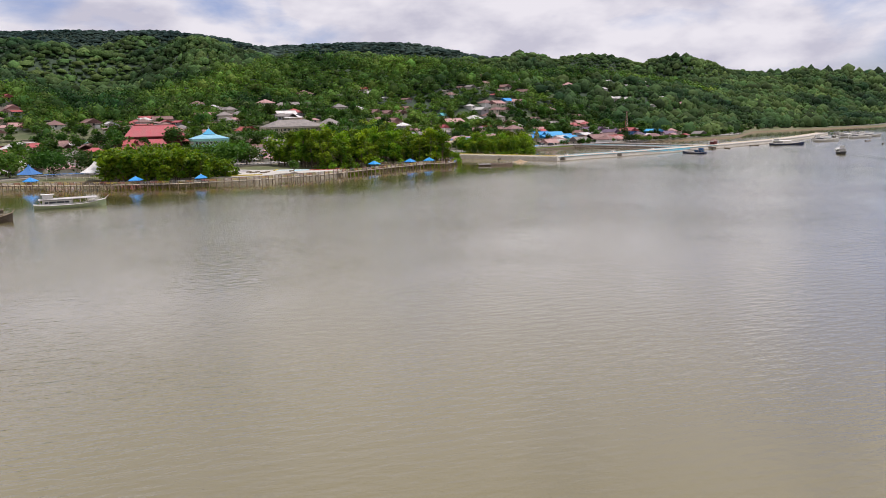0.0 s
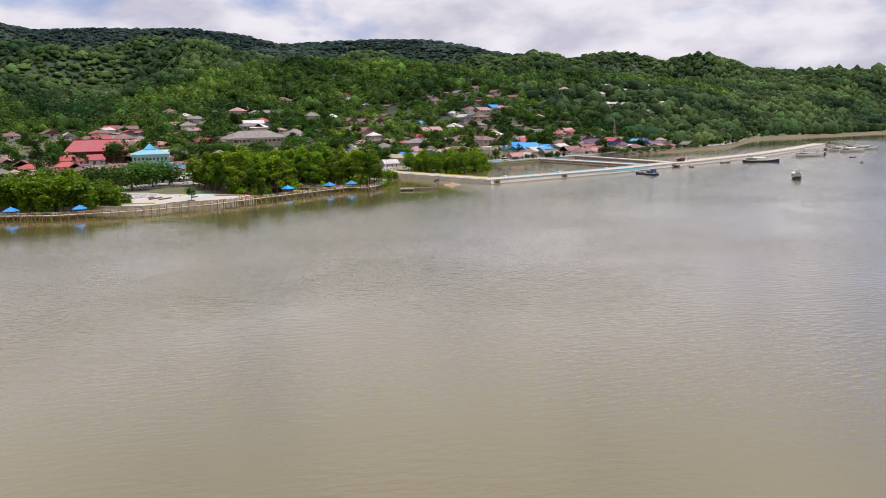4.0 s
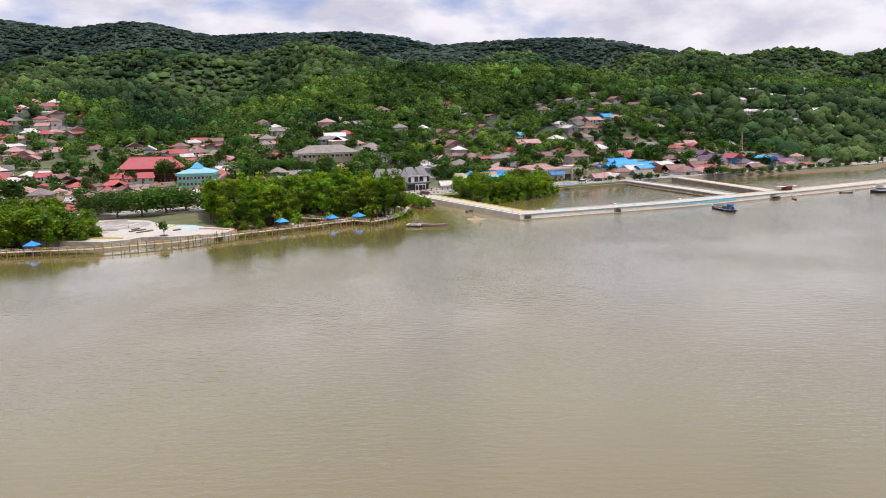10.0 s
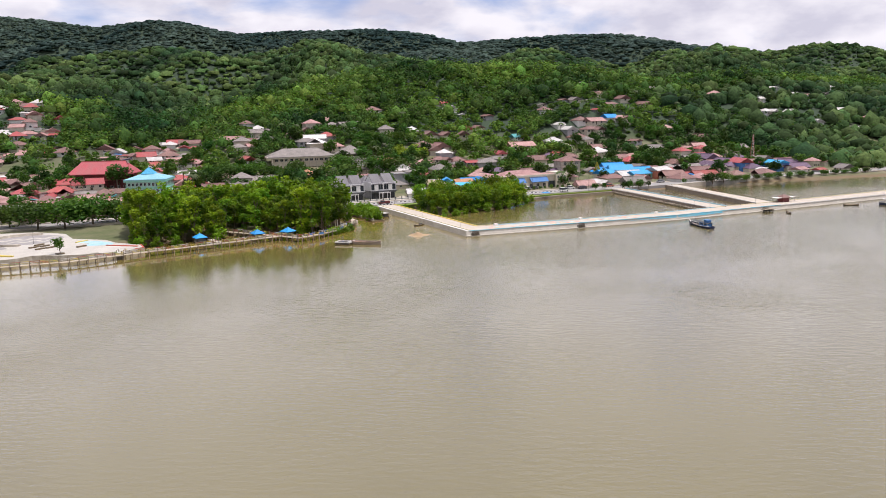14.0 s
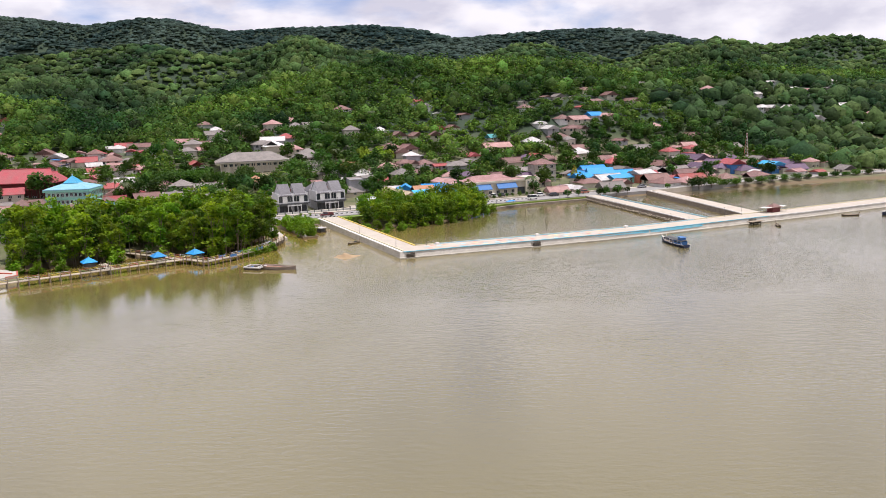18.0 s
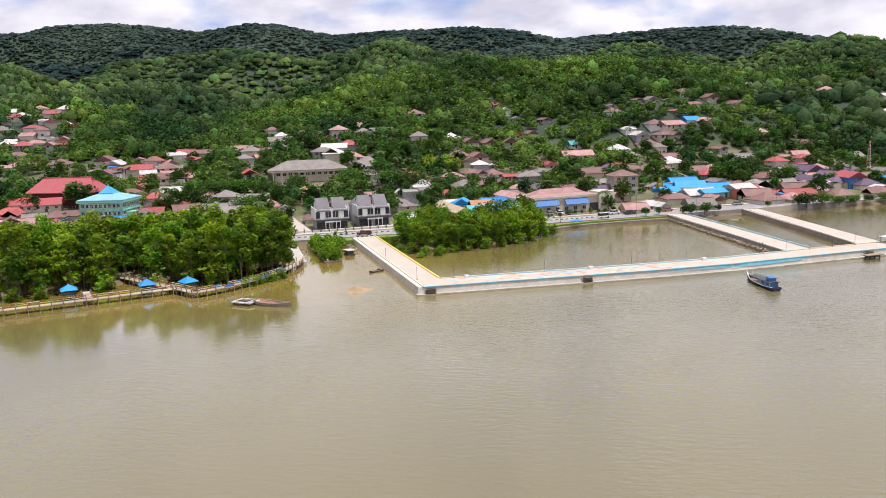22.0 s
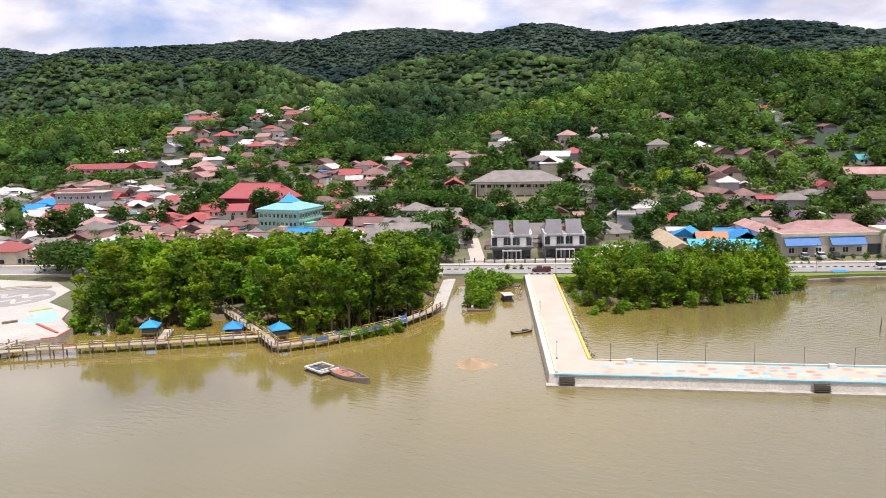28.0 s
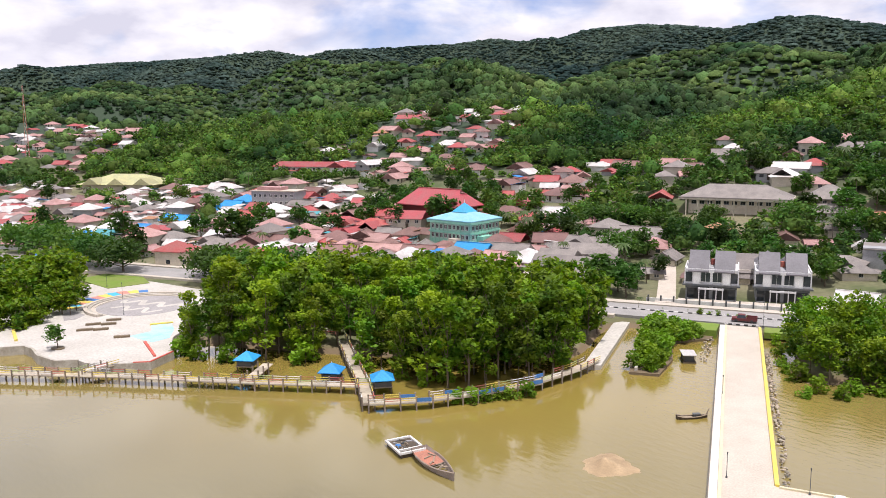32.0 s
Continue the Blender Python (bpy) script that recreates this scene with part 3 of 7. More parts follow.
def front(x):
    """y of the sea wall's foot along the promenade."""
    return float(np.interp(x, [p[0] for p in OUTER], [p[1] for p in OUTER]))


def offset_line(d, x0, x1=350):
    """The promenade's line set in by d, from x0 to x1."""
    return [(x0, front(x0) + d)] + [(x, y + d) for x, y in OUTER if x0 < x < x1] + [(x1, front(x1) + d)]


def build_promenade():
    inner = list(reversed(offset_line(9.1, 8.0)))
    base = OUTER + inner + [(4.4, 84), (-4.8, 84)]
    top = offset_line(0.9, 0.35) + list(reversed(offset_line(8.9, 7.5))) + [(3.6, 84), (-4.3, 84)]
    body = new("pier", battered(Geo(), base, top, -2.5, TOP).mesh("pier", M["palewall"]))
    tagged(body, "long pale concrete promenade pier with battered sea wall", "pier", kind="structure")
    deck = Geo().prism(offset_line(1.2, 1.7) + list(reversed(offset_line(8.6, 7.2))) + [(3.3, 84), (-2.9, 84)], TOP, TOP + 0.06)
    part("deck", deck, M["concrete"], body, "sun-bleached concrete deck")
    part("kerb", strip(Geo(), [(1.5, 1.4), (-3.1, 83.5)], 0.4, TOP, TOP + 0.28), M["cream"], body, "pale painted kerb")
    part("ledge", strip(Geo(), [(0.85, 1.2), (-3.75, 84)], 0.9, TOP, TOP + 0.05), M["white"], body, "whitewashed outer ledge")
    part("kerb", strip(Geo(), [(7.25, 8.7), (3.3, 83.5)], 0.5, TOP, TOP + 0.3), M["yellow"], body, "yellow painted kerb")
    part("kerb", strip(Geo(), offset_line(8.68, 7.5), 0.35, TOP, TOP + 0.28), M["cream"], body, "pale painted kerb")
    part("low_wall", strip(Geo(), offset_line(8.3, 13, 104), 0.2, TOP, TOP + 0.34), M["pool"], body, "faded teal low wall")
    part("wall_band", strip(Geo(), offset_line(0.82, 1.2, 130), 0.30, TOP - 0.1, TOP + 0.1), M["faded_cyan"], body, "faded blue painted band along the wall top")
    part("wall_band", strip(Geo(), offset_line(0.82, 130), 0.34, TOP - 0.2, TOP + 0.14), M["white"], body)
    part("footing", strip(Geo(), offset_line(0.1, -0.2), 1.4, -2.5, 0.25), M["wallconc"], body, "stained concrete footing at the waterline")
    xs = (60, 68, 76, 84, 92, 101)
    up, lo = (1.2, 1.32, 1.46, 1.58, 1.64, 1.66), (1.1, 1.06, 0.92, 0.78, 0.82, 0.95)
    face = [(x, front(x) + 0.9 * (z + 2.5) / 4.2 - 0.14, z) for x, z in zip(xs, up)] + [(x, front(x) + 0.9 * (z + 2.5) / 4.2 - 0.14, z) for x, z in zip(xs, lo)]
    part("wall_ramp", Geo().add(face, [(6 + i, 7 + i, 1 + i, i) for i in range(5)]), M["faded_cyan"], body, "bright blue painted wall face")
    for sx in (3.1, 41.0, 122.0):
        st = part("stair", Geo().box(sx, front(sx) + 0.55, -0.4, 2.6, 0.9, TOP - 0.1), M["wallconc"], body)
        # stair stands proud; dark step colour stands in for a shaded recess
        for k in range(6):
            part("step", Geo().box(sx, front(sx) + 0.18 - 0.12 * (5 - k), -0.15 + 0.31 * k, 2.4, 0.5, 0.13), M["darkwood"], st)
    r = random.Random(4)
    mesh = {c: Geo().box(0, 0, 0, 1.3, 0.95, 0.012).mesh("painted_tile", m) for c, m in WHITE_TILE.items()}
    for i in range(32):
        for j in range(4):
            if r.random() < 0.62:
                x = 9.6 + 1.85 * i + 0.5 * (j % 2)
                piece("painted_tile", mesh[r.choice(("red", "red", "cyan", "cyan", "yellow"))], pose(x, front(x) + 2.3 + 1.55 * j, TOP + 0.064, 0, 0, r.uniform(-2, 2)), body)
    planter = Geo().box(0, 0, 0, 1.1, 1.1, 0.7, taper=0.85).mesh("planter", M["white"])
    for x in (13.6, 45, 76):
        piece("planter", planter, pose(x, front(x) + 7.5, TOP + 0.06), body)
    return body


def build_spur(near, far, w_near, w_far, label, teal):
    (x0, y0), (x1, y1) = near, far
    a, b = w_near / 2, w_far / 2
    base = [(x0 - a - 0.6, y0), (x0 + a + 0.6, y0), (x1 + b + 0.6, y1), (x1 - b - 0.6, y1)]
    top = [(x0 - a, y0), (x0 + a, y0), (x1 + b, y1), (x1 - b, y1)]
    body = new("pier", battered(Geo(), base, top, -2.5, TOP - 0.02).mesh("pier", M["stone"]))
    tagged(body, label, "pier", kind="structure")
    part("deck", Geo().prism([(x0 - a + 0.2, y0), (x0 + a - 0.2, y0), (x1 + b - 0.2, y1), (x1 - b + 0.2, y1)], TOP - 0.02, TOP + 0.03), M["concrete"], body)
    if teal:
        part("low_wall", strip(Geo(), [(x0 + a - 0.15, y0 + 1), (x1 + b - 0.15, y1 - 4)], 0.25, TOP, TOP + 0.45), M["pool"], body, "faded teal low wall")
    part("kerb", strip(Geo(), [(x0 - a + 0.15, y0 + 1), (x1 - b + 0.15, y1 - 4)], 0.25, TOP, TOP + 0.3), M["white"], body)
    return body


build_promenade()
build_spur((106.4, 7.2), (115.6, 90), 8.4, 6.2, "concrete cross pier running from promenade to shore road", True)
build_spur((130.4, 9.2), (148.0, 92), 8.5, 6.2, "second concrete cross pier beside a narrow lagoon", False)


def build_rocks():
    """Rubble along the pier's sides, one heap."""
    r = np.random.RandomState(6)
    v, f = ICO
    vs, fs, off = [], [], 0
    for k in range(1000):
        t = r.uniform(0, 1)
        if k < 300:
            x, y = 8.2 - 3.7 * t + r.uniform(0, 0.8), 11 + 60 * t
        elif k < 360:
            x, y = -4.9 - r.uniform(0, 1.6), 62 + 18 * t
        else:
            x, y = 101.6 + 10.4 * t - r.uniform(-0.4, 1.1), 9 + 76 * t
        s = r.uniform(0.12, 0.3)
        vs.append(v * (1 + r.uniform(-0.25, 0.25, (len(v), 1))) * (s, s, s * 0.8) + (x, y, r.uniform(-0.1, 0.45) + (0.35 if k > 360 else 0)))
        fs.append(f + off)
        off += len(v)
    me = bpy.data.meshes.new("rock_revetment")
    me.from_pydata(np.concatenate(vs).tolist(), [], np.concatenate(fs).tolist())
    me.materials.append(M["rock"])
    tagged(new("rock_revetment", me), "rough grey rubble stones heaped along the pier", "rocks", kind="stuff")


build_rocks()

# ---- road ----
ROAD = [(-420, 92), (-330, 91.7), (-170, 91.5), (-25, 91.2), (20, 92), (90, 93.5), (170, 97), (230, 99), (300, 96), (340, 112), (380, 136), (435, 158), (520, 140), (624, 124), (720, 136), (900, 92)]
road = new("road", strip(Geo(), ROAD, 11.4, -0.5, 1.75).mesh("road", M["asphalt"]))
tagged(road, "worn pale grey coastal road", "road", kind="structure")
pave = new("pavement", strip(Geo(), [(x, y + 7.5) for x, y in ROAD], 2.6, -0.5, 1.92).mesh("pavement", M["concrete"]))
tagged(pave, "pale concrete pavement along the landward road side", "pavement", kind="structure")
pave = new("pavement", strip(Geo(), [(x, y - 6.6) for x, y in ROAD if x < -26] + [(-26, 84.8)], 1.6, -0.5, 1.9).mesh("pavement", M["concrete"]))
tagged(pave, "pale concrete pavement along the seaward road side", "pavement", kind="structure")
kerbs = thing("median_kerb", pose(0, 0, 0), "black and white painted kerb stones along the road median", "kerb", kind="structure")
km = [Geo().box(0, 0, 0, 1.0, 0.3, 0.2).mesh("kerb_stone", M[c]) for c in ("white", "black")]
for i, (x, y, a) in enumerate(along([(-120, 91.8), (-25, 91.6), (20, 92.3), (90, 93.9)], 1.0)):
    piece("kerb_stone", km[i % 2], pose(x, y, 1.75, 0, 0, a), kerbs)
gate = thing("kerb_gate", pose(0, 0, 0), "low black and white bar at the head of the pier", "barrier", kind="structure")
for i in range(9):
    piece("kerb_stone", km[i % 2], pose(-3.1 + 0.75 * i, 84.6, 1.75, 0, 0, 0) @ Matrix.Diagonal((0.75, 0.7, 1.3, 1)), gate)
seawall = new("sea_wall", strip(Geo(), [(62, 80.5), (80, 85.0), (112, 86.4), (118, 86.8)], 1.6, -2, 0.85).mesh("sea_wall", M["stone"]))
tagged(seawall, "low weathered stone edging along the lagoon", "wall", kind="structure")
seawall = new("sea_wall", strip(Geo(), [(147, 89), (172, 92), (230, 93.5), (296, 90.5), (340, 107), (430, 152)], 0.9, -1, 1.95).mesh("sea_wall", M["concrete"]))
tagged(seawall, "pale concrete wall between road and mud flat", "wall", kind="structure")
verge = new("grass_verge", Geo().prism([(4.2, 81), (60, 82), (60, 86.2), (20, 86.0), (4.2, 85.4)], 0.4, 1.62).mesh("grass_verge", M["grass"]))
tagged(verge, "green grass verge beside the road", "grass", kind="structure")
verge = new("grass_verge", Geo().prism([(60, 82), (80, 85.9), (112, 87.3), (112, 88.6), (60, 86.6)], 0.2, 1.45).mesh("grass_verge", M["grass"]))
tagged(verge, "strip of worn green grass between road and lagoon", "grass", kind="structure")
verge = new("grass_verge", Geo().prism([(-18.5, 78.5), (-4.6, 79.0), (-4.4, 85.0), (-18.8, 85.2)], -0.5, 1.66).mesh("grass_verge", M["grass"]))
tagged(verge, "green grass bank beside the pier head", "grass", kind="structure")
walkway = new("pavement", Geo().prism([(-24.6, 49.5), (-21.6, 50.2), (-22.4, 85), (-25.6, 85)], -1.5, 0.85).mesh("pavement", M["paving"]))
tagged(walkway, "white paved landing beside the drain mouth", "pavement", kind="structure")
drain = new("drain_wall", strip(Geo(), [(-15.6, 50.5), (-17.2, 66), (-19.2, 85)], 0.5, -1.5, 1.0).mesh("drain_wall", M["wallconc"]))
tagged(drain, "dark stained concrete drain wall", "wall", kind="structure")
bank = new("mud_bank", Geo().prism([(-16.6, 49.5), (-11.6, 50), (-10.6, 60), (-12.2, 72), (-5.5, 77), (-5, 80), (-18.6, 80)], -1.5, 0.45).mesh("mud_bank", M["mud"]))
tagged(bank, "brown mud bank under green shrubs", "mud", kind="structure")


def build_sandbar():
    g, n = Geo(), 28
    rings = []
    for k, (s, z) in enumerate(((1.15, -0.12), (0.84, 0.05), (0.4, 0.4), (0.12, 1.0))):
        ring = []
        for i in range(n):
            t = 6.2832 * i / n
            r = 1 + 0.13 * math.sin(3 * t + 1) + 0.08 * math.sin(7 * t + k) + 0.05 * math.sin(13 * t + 2 * k)
            ring.append((-12.2 + s * r * 3.7 * math.cos(t) - 0.6 * (1 - s), 10.6 + s * r * 2.9 * math.sin(t) + (2.2 * max(math.sin(t), 0) ** 6 * s), z))
        rings.append(ring)
    v = [p for ring in rings for p in ring] + [(-12.9, 11.2, 1.25)]
    f = [(k * n + i, k * n + (i + 1) % n, k * n + n + (i + 1) % n, k * n + n + i) for k in range(3) for i in range(n)]
    f += [(3 * n + i, 3 * n + (i + 1) % n, 4 * n) for i in range(n)]
    g.add(v, f)
    ob = new("sandbar", g.mesh("sandbar", M["sand"], True))
    tagged(ob, "small pale sandbar rising from brown water", "sandbar", kind="structure")


build_sandbar()

# ---- boardwalk ----
BW_Z = 1.25
RUNS = [
    [(-236, 88), (-212, 72), (-184, 33), (-165, 15), (-141, 7.2), (-116, 7.2), (-97, 13.2), (-73, 19.0), (-53.6, 24.6)],
    [(-49.8, 17.2), (-54.3, 24.0), (-74.5, 50.7)],
    [(-49.8, 17.2), (-43, 21.2), (-36.4, 27.0), (-30, 34.6), (-25.0, 44.5), (-23.5, 50)],
    [(-73.6, 19.4), (-76.0, 28.4)], [(-103, 12.0), (-102, 17.6)], [(-74.5, 50.7), (-86, 47.5)],
]


def build_boardwalk():
    root = thing("boardwalk", pose(0, 0, 0), "long timber boardwalk on posts with painted railings", "boardwalk", kind="structure")
    plank = Geo().box(0, 0, -0.12, 2.42, 1.9, 0.14).mesh("deck_panel", M["boards"])
    post = Geo().box(0, 0, -2.8, 0.2, 0.2, 3.75).box(0, 0, 0.95, 0.26, 0.26, 0.07).mesh("post", M["postwood"])
    beam = Geo().box(0, 0, -0.32, 0.18, 2.1, 0.2).mesh("beam", M["postwood"])
    rails = [Geo().box(1.2, 0, 0.76, 2.3, 0.08, 0.1).box(1.2, 0, 0.4, 2.3, 0.07, 0.08).mesh("rail", M[c]) for c in ("rail_red", "yellow", "rail_green", "white", "white", "rail_red", "yellow")]
    panel = Geo().box(1.2, 0, 0.12, 2.2, 0.06, 0.62).mesh("rail_panel", M["rail_blue"])
    r = random.Random(8)
    n = 0
    for k, run in enumerate(RUNS):
        for i, (x, y, a) in enumerate(along(run, 2.4)):
            m = pose(x, y, BW_Z + 0.004 * k, 0, 0, a)
            piece("deck_panel", plank, m @ pose(1.2, 0, 0, 0, 0, r.uniform(-0.6, 0.6)), root)
            piece("beam", beam, m, root)
            for s in (-0.95, 0.95):
                piece("post", post, m @ pose(0, s, r.uniform(-0.05, 0.02), r.uniform(-1, 1), r.uniform(-1, 1), 0), root)
                if r.random() < 0.93 and k not in (3,):
                    if k == 2 and r.random() < 0.16:
                        piece("rail_panel", panel, m @ pose(0, s, 0), root)
                    else:
                        piece("rail", rails[(n + (0 if s < 0 else 3)) % len(rails)], m @ pose(0, s, 0, 0, r.uniform(-0.6, 0.6), 0), root)
            n += 1
    return root


build_boardwalk()


def build_gazebo():
    g = thing("gazebo", pose(-79.3, 27.0, 0, 0, 0, 14), "small timber gazebo on stilts with bright blue hipped roof", "gazebo", "blue roofed gazebos")
    for sx in (-1.3, 1.3):
        for sy in (-1.3, 1.3):
            part("post", Geo().box(sx, sy, -1.6, 0.16, 0.16, 4.2), M["darkwood"], g)
    part("floor", Geo().box(0, 0, 1.15, 3.1, 3.1, 0.15), M["wood"], g)
    for a in range(4):
        m = pose(0, 0, 0, 0, 0, 90 * a)
        part("railing", Geo().add(Geo().box(0, 1.36, 1.3, 2.6, 0.07, 0.75).v, Geo().box(0, 0, 0, 1, 1, 1).f, m), M["slate"], g)
    part("roof", Geo().hip(2.7, 2.7, 2.75, 1.0, over=0.55, thick=0.12), M["roof_b"], g, "bright blue sheet roof")
    part("finial", Geo().tube((0, 0, 3.7), (0, 0, 4.05), 0.06, 0.02), M["white"], g)
    return g


gz = build_gazebo()
for gx, gy, ga in ((-61.6, 26.3, 14), (-51.9, 25.8, 32), (-156.3, 16.6, -30), (-173.9, 27.1, -38), (-198, 57.5, -45)):
    copy_thing(gz, pose(gx, gy, 0, 0, 0, ga))

# ---- plaza ----
def build_plaza():
    edge = [(-158, 36), (-146, 24), (-137, 16.5), (-130, 17.2), (-126, 20.5), (-122.5, 19.5), (-118, 16.8), (-112, 15.4), (-108.5, 17.2), (-106.5, 16.6), (-102.6, 17.4), (-96.2, 21.4), (-97, 28), (-104, 36), (-107, 44), (-117, 52), (-120, 66), (-130, 76), (-150, 80), (-164, 78), (-162, 56)]
    body = new("plaza", Geo().prism(edge, -1.5, 1.45).mesh("plaza", M["paving"]))
    tagged(body, "bright white paved seaside plaza with curved edge", "plaza", kind="structure")
    part("edge_wall", strip(Geo(), [(-158, 35.6), (-146, 23.7), (-137, 16.3), (-130, 17.0), (-126, 20.2), (-122.5, 19.2), (-118, 16.5), (-112, 15.1), (-108.5, 16.9)], 0.5, -1.5, 1.75), M["wallconc"], body, "grey curved retaining wall")
    part("edge_wall", strip(Geo(), [(-102.4, 17.2), (-96.0, 21.2), (-96.8, 28)], 0.4, -1.5, 1.46), M["wallconc"], body)
    part("wall_cap", strip(Geo(), [(-98.5, 19.8), (-96.0, 21.2), (-96.8, 28)], 0.35, 1.46, 1.62), M["red"], body, "red painted wall cap")
    part("edge_wall", strip(Geo(), [(-146, 36), (-138, 27.5), (-131, 22.5)], 0.6, 1.45, 1.85), M["yellow"], body, "yellow kerb wall")
    cx, cy = -130.5, 56.5
    ring = lambda rad, a0=0, a1=360, n=40: [(cx + rad * math.cos(radians(a0 + (a1 - a0) * i / n)), cy + rad * math.sin(radians(a0 + (a1 - a0) * i / n))) for i in range(n + 1)]
    part("arena", Geo().prism(ring(10.6)[:-1], 1.45, 1.5), M["grey_paving"], body, "round grey paved arena")
    for k in range(3):
        part("step", strip(Geo(), ring(11.2 + 0.8 * k, 75, 265), 0.8, 1.45, 1.62 + 0.22 * k), M["wallconc"] if k % 2 else M["concrete"], body, "curved stone seating step")
    wave = [(cx + 8.5 - 17 * i / 24, cy + 1.8 * math.sin(i * 0.8) + 2.2) for i in range(25)]
    part("paving_band", strip(Geo(), wave, 1.5, 1.5, 1.508), M["paving"], body, "white wavy paving band")
    part("paving_band", strip(Geo(), [(x + 1, y - 6 + 0.4 * math.sin(x)) for x, y in wave[3:-3]], 1.1, 1.5, 1.508), M["paving"], body)
    cols = ("yellow", "cyan", "coral", "yellow", "rail_blue", "coral", "yellow", "cyan", "coral", "yellow", "rail_blue")
    for i, c in enumerate(cols):
        a0 = 214 - 7.6 * i
        part("painted_tile", strip(Geo(), ring(17.2 + 0.7 * math.sin(i), a0, a0 - 7.4, 4), 5.4 - 0.12 * i, 1.45, 1.53), M[c], body)
    pool = [(-113, 33.5), (-105.2, 31.8), (-104.4, 35.6), (-108, 41), (-112.2, 45), (-115.4, 42.4), (-111.6, 38.2)]
    part("paving_band", Geo().prism([(-142.4, 46), (-141.3, 42.6), (-136, 38.4), (-134.6, 40.2), (-136, 44.2)], 1.45, 1.47), M["grey_paving"], body, "grey paved forecourt")
    part("wall_cap", strip(Geo(), [(-115.6, 42.2), (-112.4, 45.6)], 0.7, 1.45, 1.7), M["yellow"], body)
    part("wall_cap", strip(Geo(), [(-106.6, 31.2), (-97.6, 24.2)], 0.5, 1.45, 1.72), M["red"], body, "red painted wall cap")
    part("painted_floor", Geo().prism(pool, 1.45, 1.47), M["pool"], body, "pale blue painted floor")
    for x, y, a in ((-127.1, 38, 40), (-124.2, 39.4, 40), (-122.2, 35.3, 40), (-126, 42.6, 40), (-125, 33.7, 40), (-113.6, 32.4, 38)):
        part("planter", Geo().box(x, y, 1.45, 3.0, 0.9, 0.4, a), M["mud"], body)
    part("planter", Geo().prism([(-118.8 + 1.3 * math.cos(t), 21.6 + 1.1 * math.sin(t)) for t in np.linspace(0, 6.28, 14)[:-1]], 1.45, 1.7), M["mud"], body)
    part("ramp", strip(Geo(), [(-101.8, 20.5), (-103, 13.2)], 1.8, 1.3, 1.5), M["paving"], body)
    lawn = new("lawn", Geo().prism([(-172, 75), (-154, 68.4), (-149, 78), (-157, 84), (-171, 85)], 0.5, 1.56).mesh("lawn", M["grass"]))
    tagged(lawn, "bright green mown lawn behind the plaza", "lawn", kind="structure")


build_plaza()
# roofs: colour letter, x, y
TOWN_HOUSES = "b,-223,174 b,-221,200 b,-221,218 t,-225,138 b,-225,122 r,-197,226 r,-178,222 r,-159,215 n,-150,202 r,-202,201 r,-193,201 r,-175,196 n,-189,172 n,-155,123 g,-158,146 p,-151,158 r,-142,171 g,-238,216 b,-220,207 r,-176,216"
MOSQUE_QUARTER = "r,-127,165 r,-126,183 n,-118,175 n,-109,157 w,-117,149 p,-106,134 g,-101,115 w,-95,127 p,-88,136 n,-91,146 n,-135,121 n,-118,126 w,-81,127 b,-80,141 n,-77,154 r,-74,161 p,-69,134 r,-75,187 r,-67,230 r,-84,232 w,-104,247 r,-88,252 r,-84,276 n,-76,249 n,-77,229 p,-62,226 w,-68,244"
HALL_QUARTER = "g,-47,158 g,-45,146 g,-43,126 g,-39,118 g,-46,176 g,-37,174 p,-29,162 g,-53,154 o,37,200 n,57,190 r,44,165 g,22,152 p,40,123 b,46,134 o,52,130 b,60,133 w,-17,297 g,-34,256 w,7,242 g,56,259 g,20,206"
HILL_HOUSES = "w,-229,400 w,-216,426 g,-177,354 r,-162,361 o,-215,345 r,-194,331 p,-176,317 r,-160,327 p,-161,346 p,-175,286 n,-158,306 w,-131,278 r,-238,290 r,-212,289"
SLOPE_HOUSES = "w,80,228 n,70,203 n,80,200 n,71,231 r,114,213 w,96,192 w,107,253 w,95,254 g,125,173 n,129,194 r,149,203 w,194,251 b,216,249 p,223,247 n,193,237 w,252,234 w,179,230 w,161,230 g,164,220 t,142,244 n,181,210 n,183,187 g,219,202 p,135,226"
REAR_HOUSES = "g,-19,264 w,-16,311 n,-26,264 p,-37,276 n,-6,260 w,9,253 g,2,246 w,-248,471 w,-233,473 g,-216,379 p,-212,348 r,-182,318 w,-168,329"
WEST_HILL = "p,-538,372 w,-512,335 p,-530,393 r,-532,418 p,-494,342 n,-449,329 w,-420,325 p,-487,307 n,-450,398"
SHORE_ROW = "p,83,144 p,99,150 b,146,146 b,158,157 b,163,141 w,178,148 r,171,131 g,189,147 g,194,136 w,115,138 p,105,100 w,115,107 n,134,120 g,131,98 n,163,102 n,245,145 b,246,132 v,266,135 v,224,136 g,204,130 v,231,127 n,270,144"

# ---- village houses ----
ROOF_WORDS = {"r": "red", "n": "brown", "p": "faded pinkish", "g": "grey", "w": "pale", "b": "bright blue", "t": "teal", "o": "orange", "v": "dark purple", "c": "light blue", "y": "yellow-green", "s": "slate grey", "k": "sky blue"}


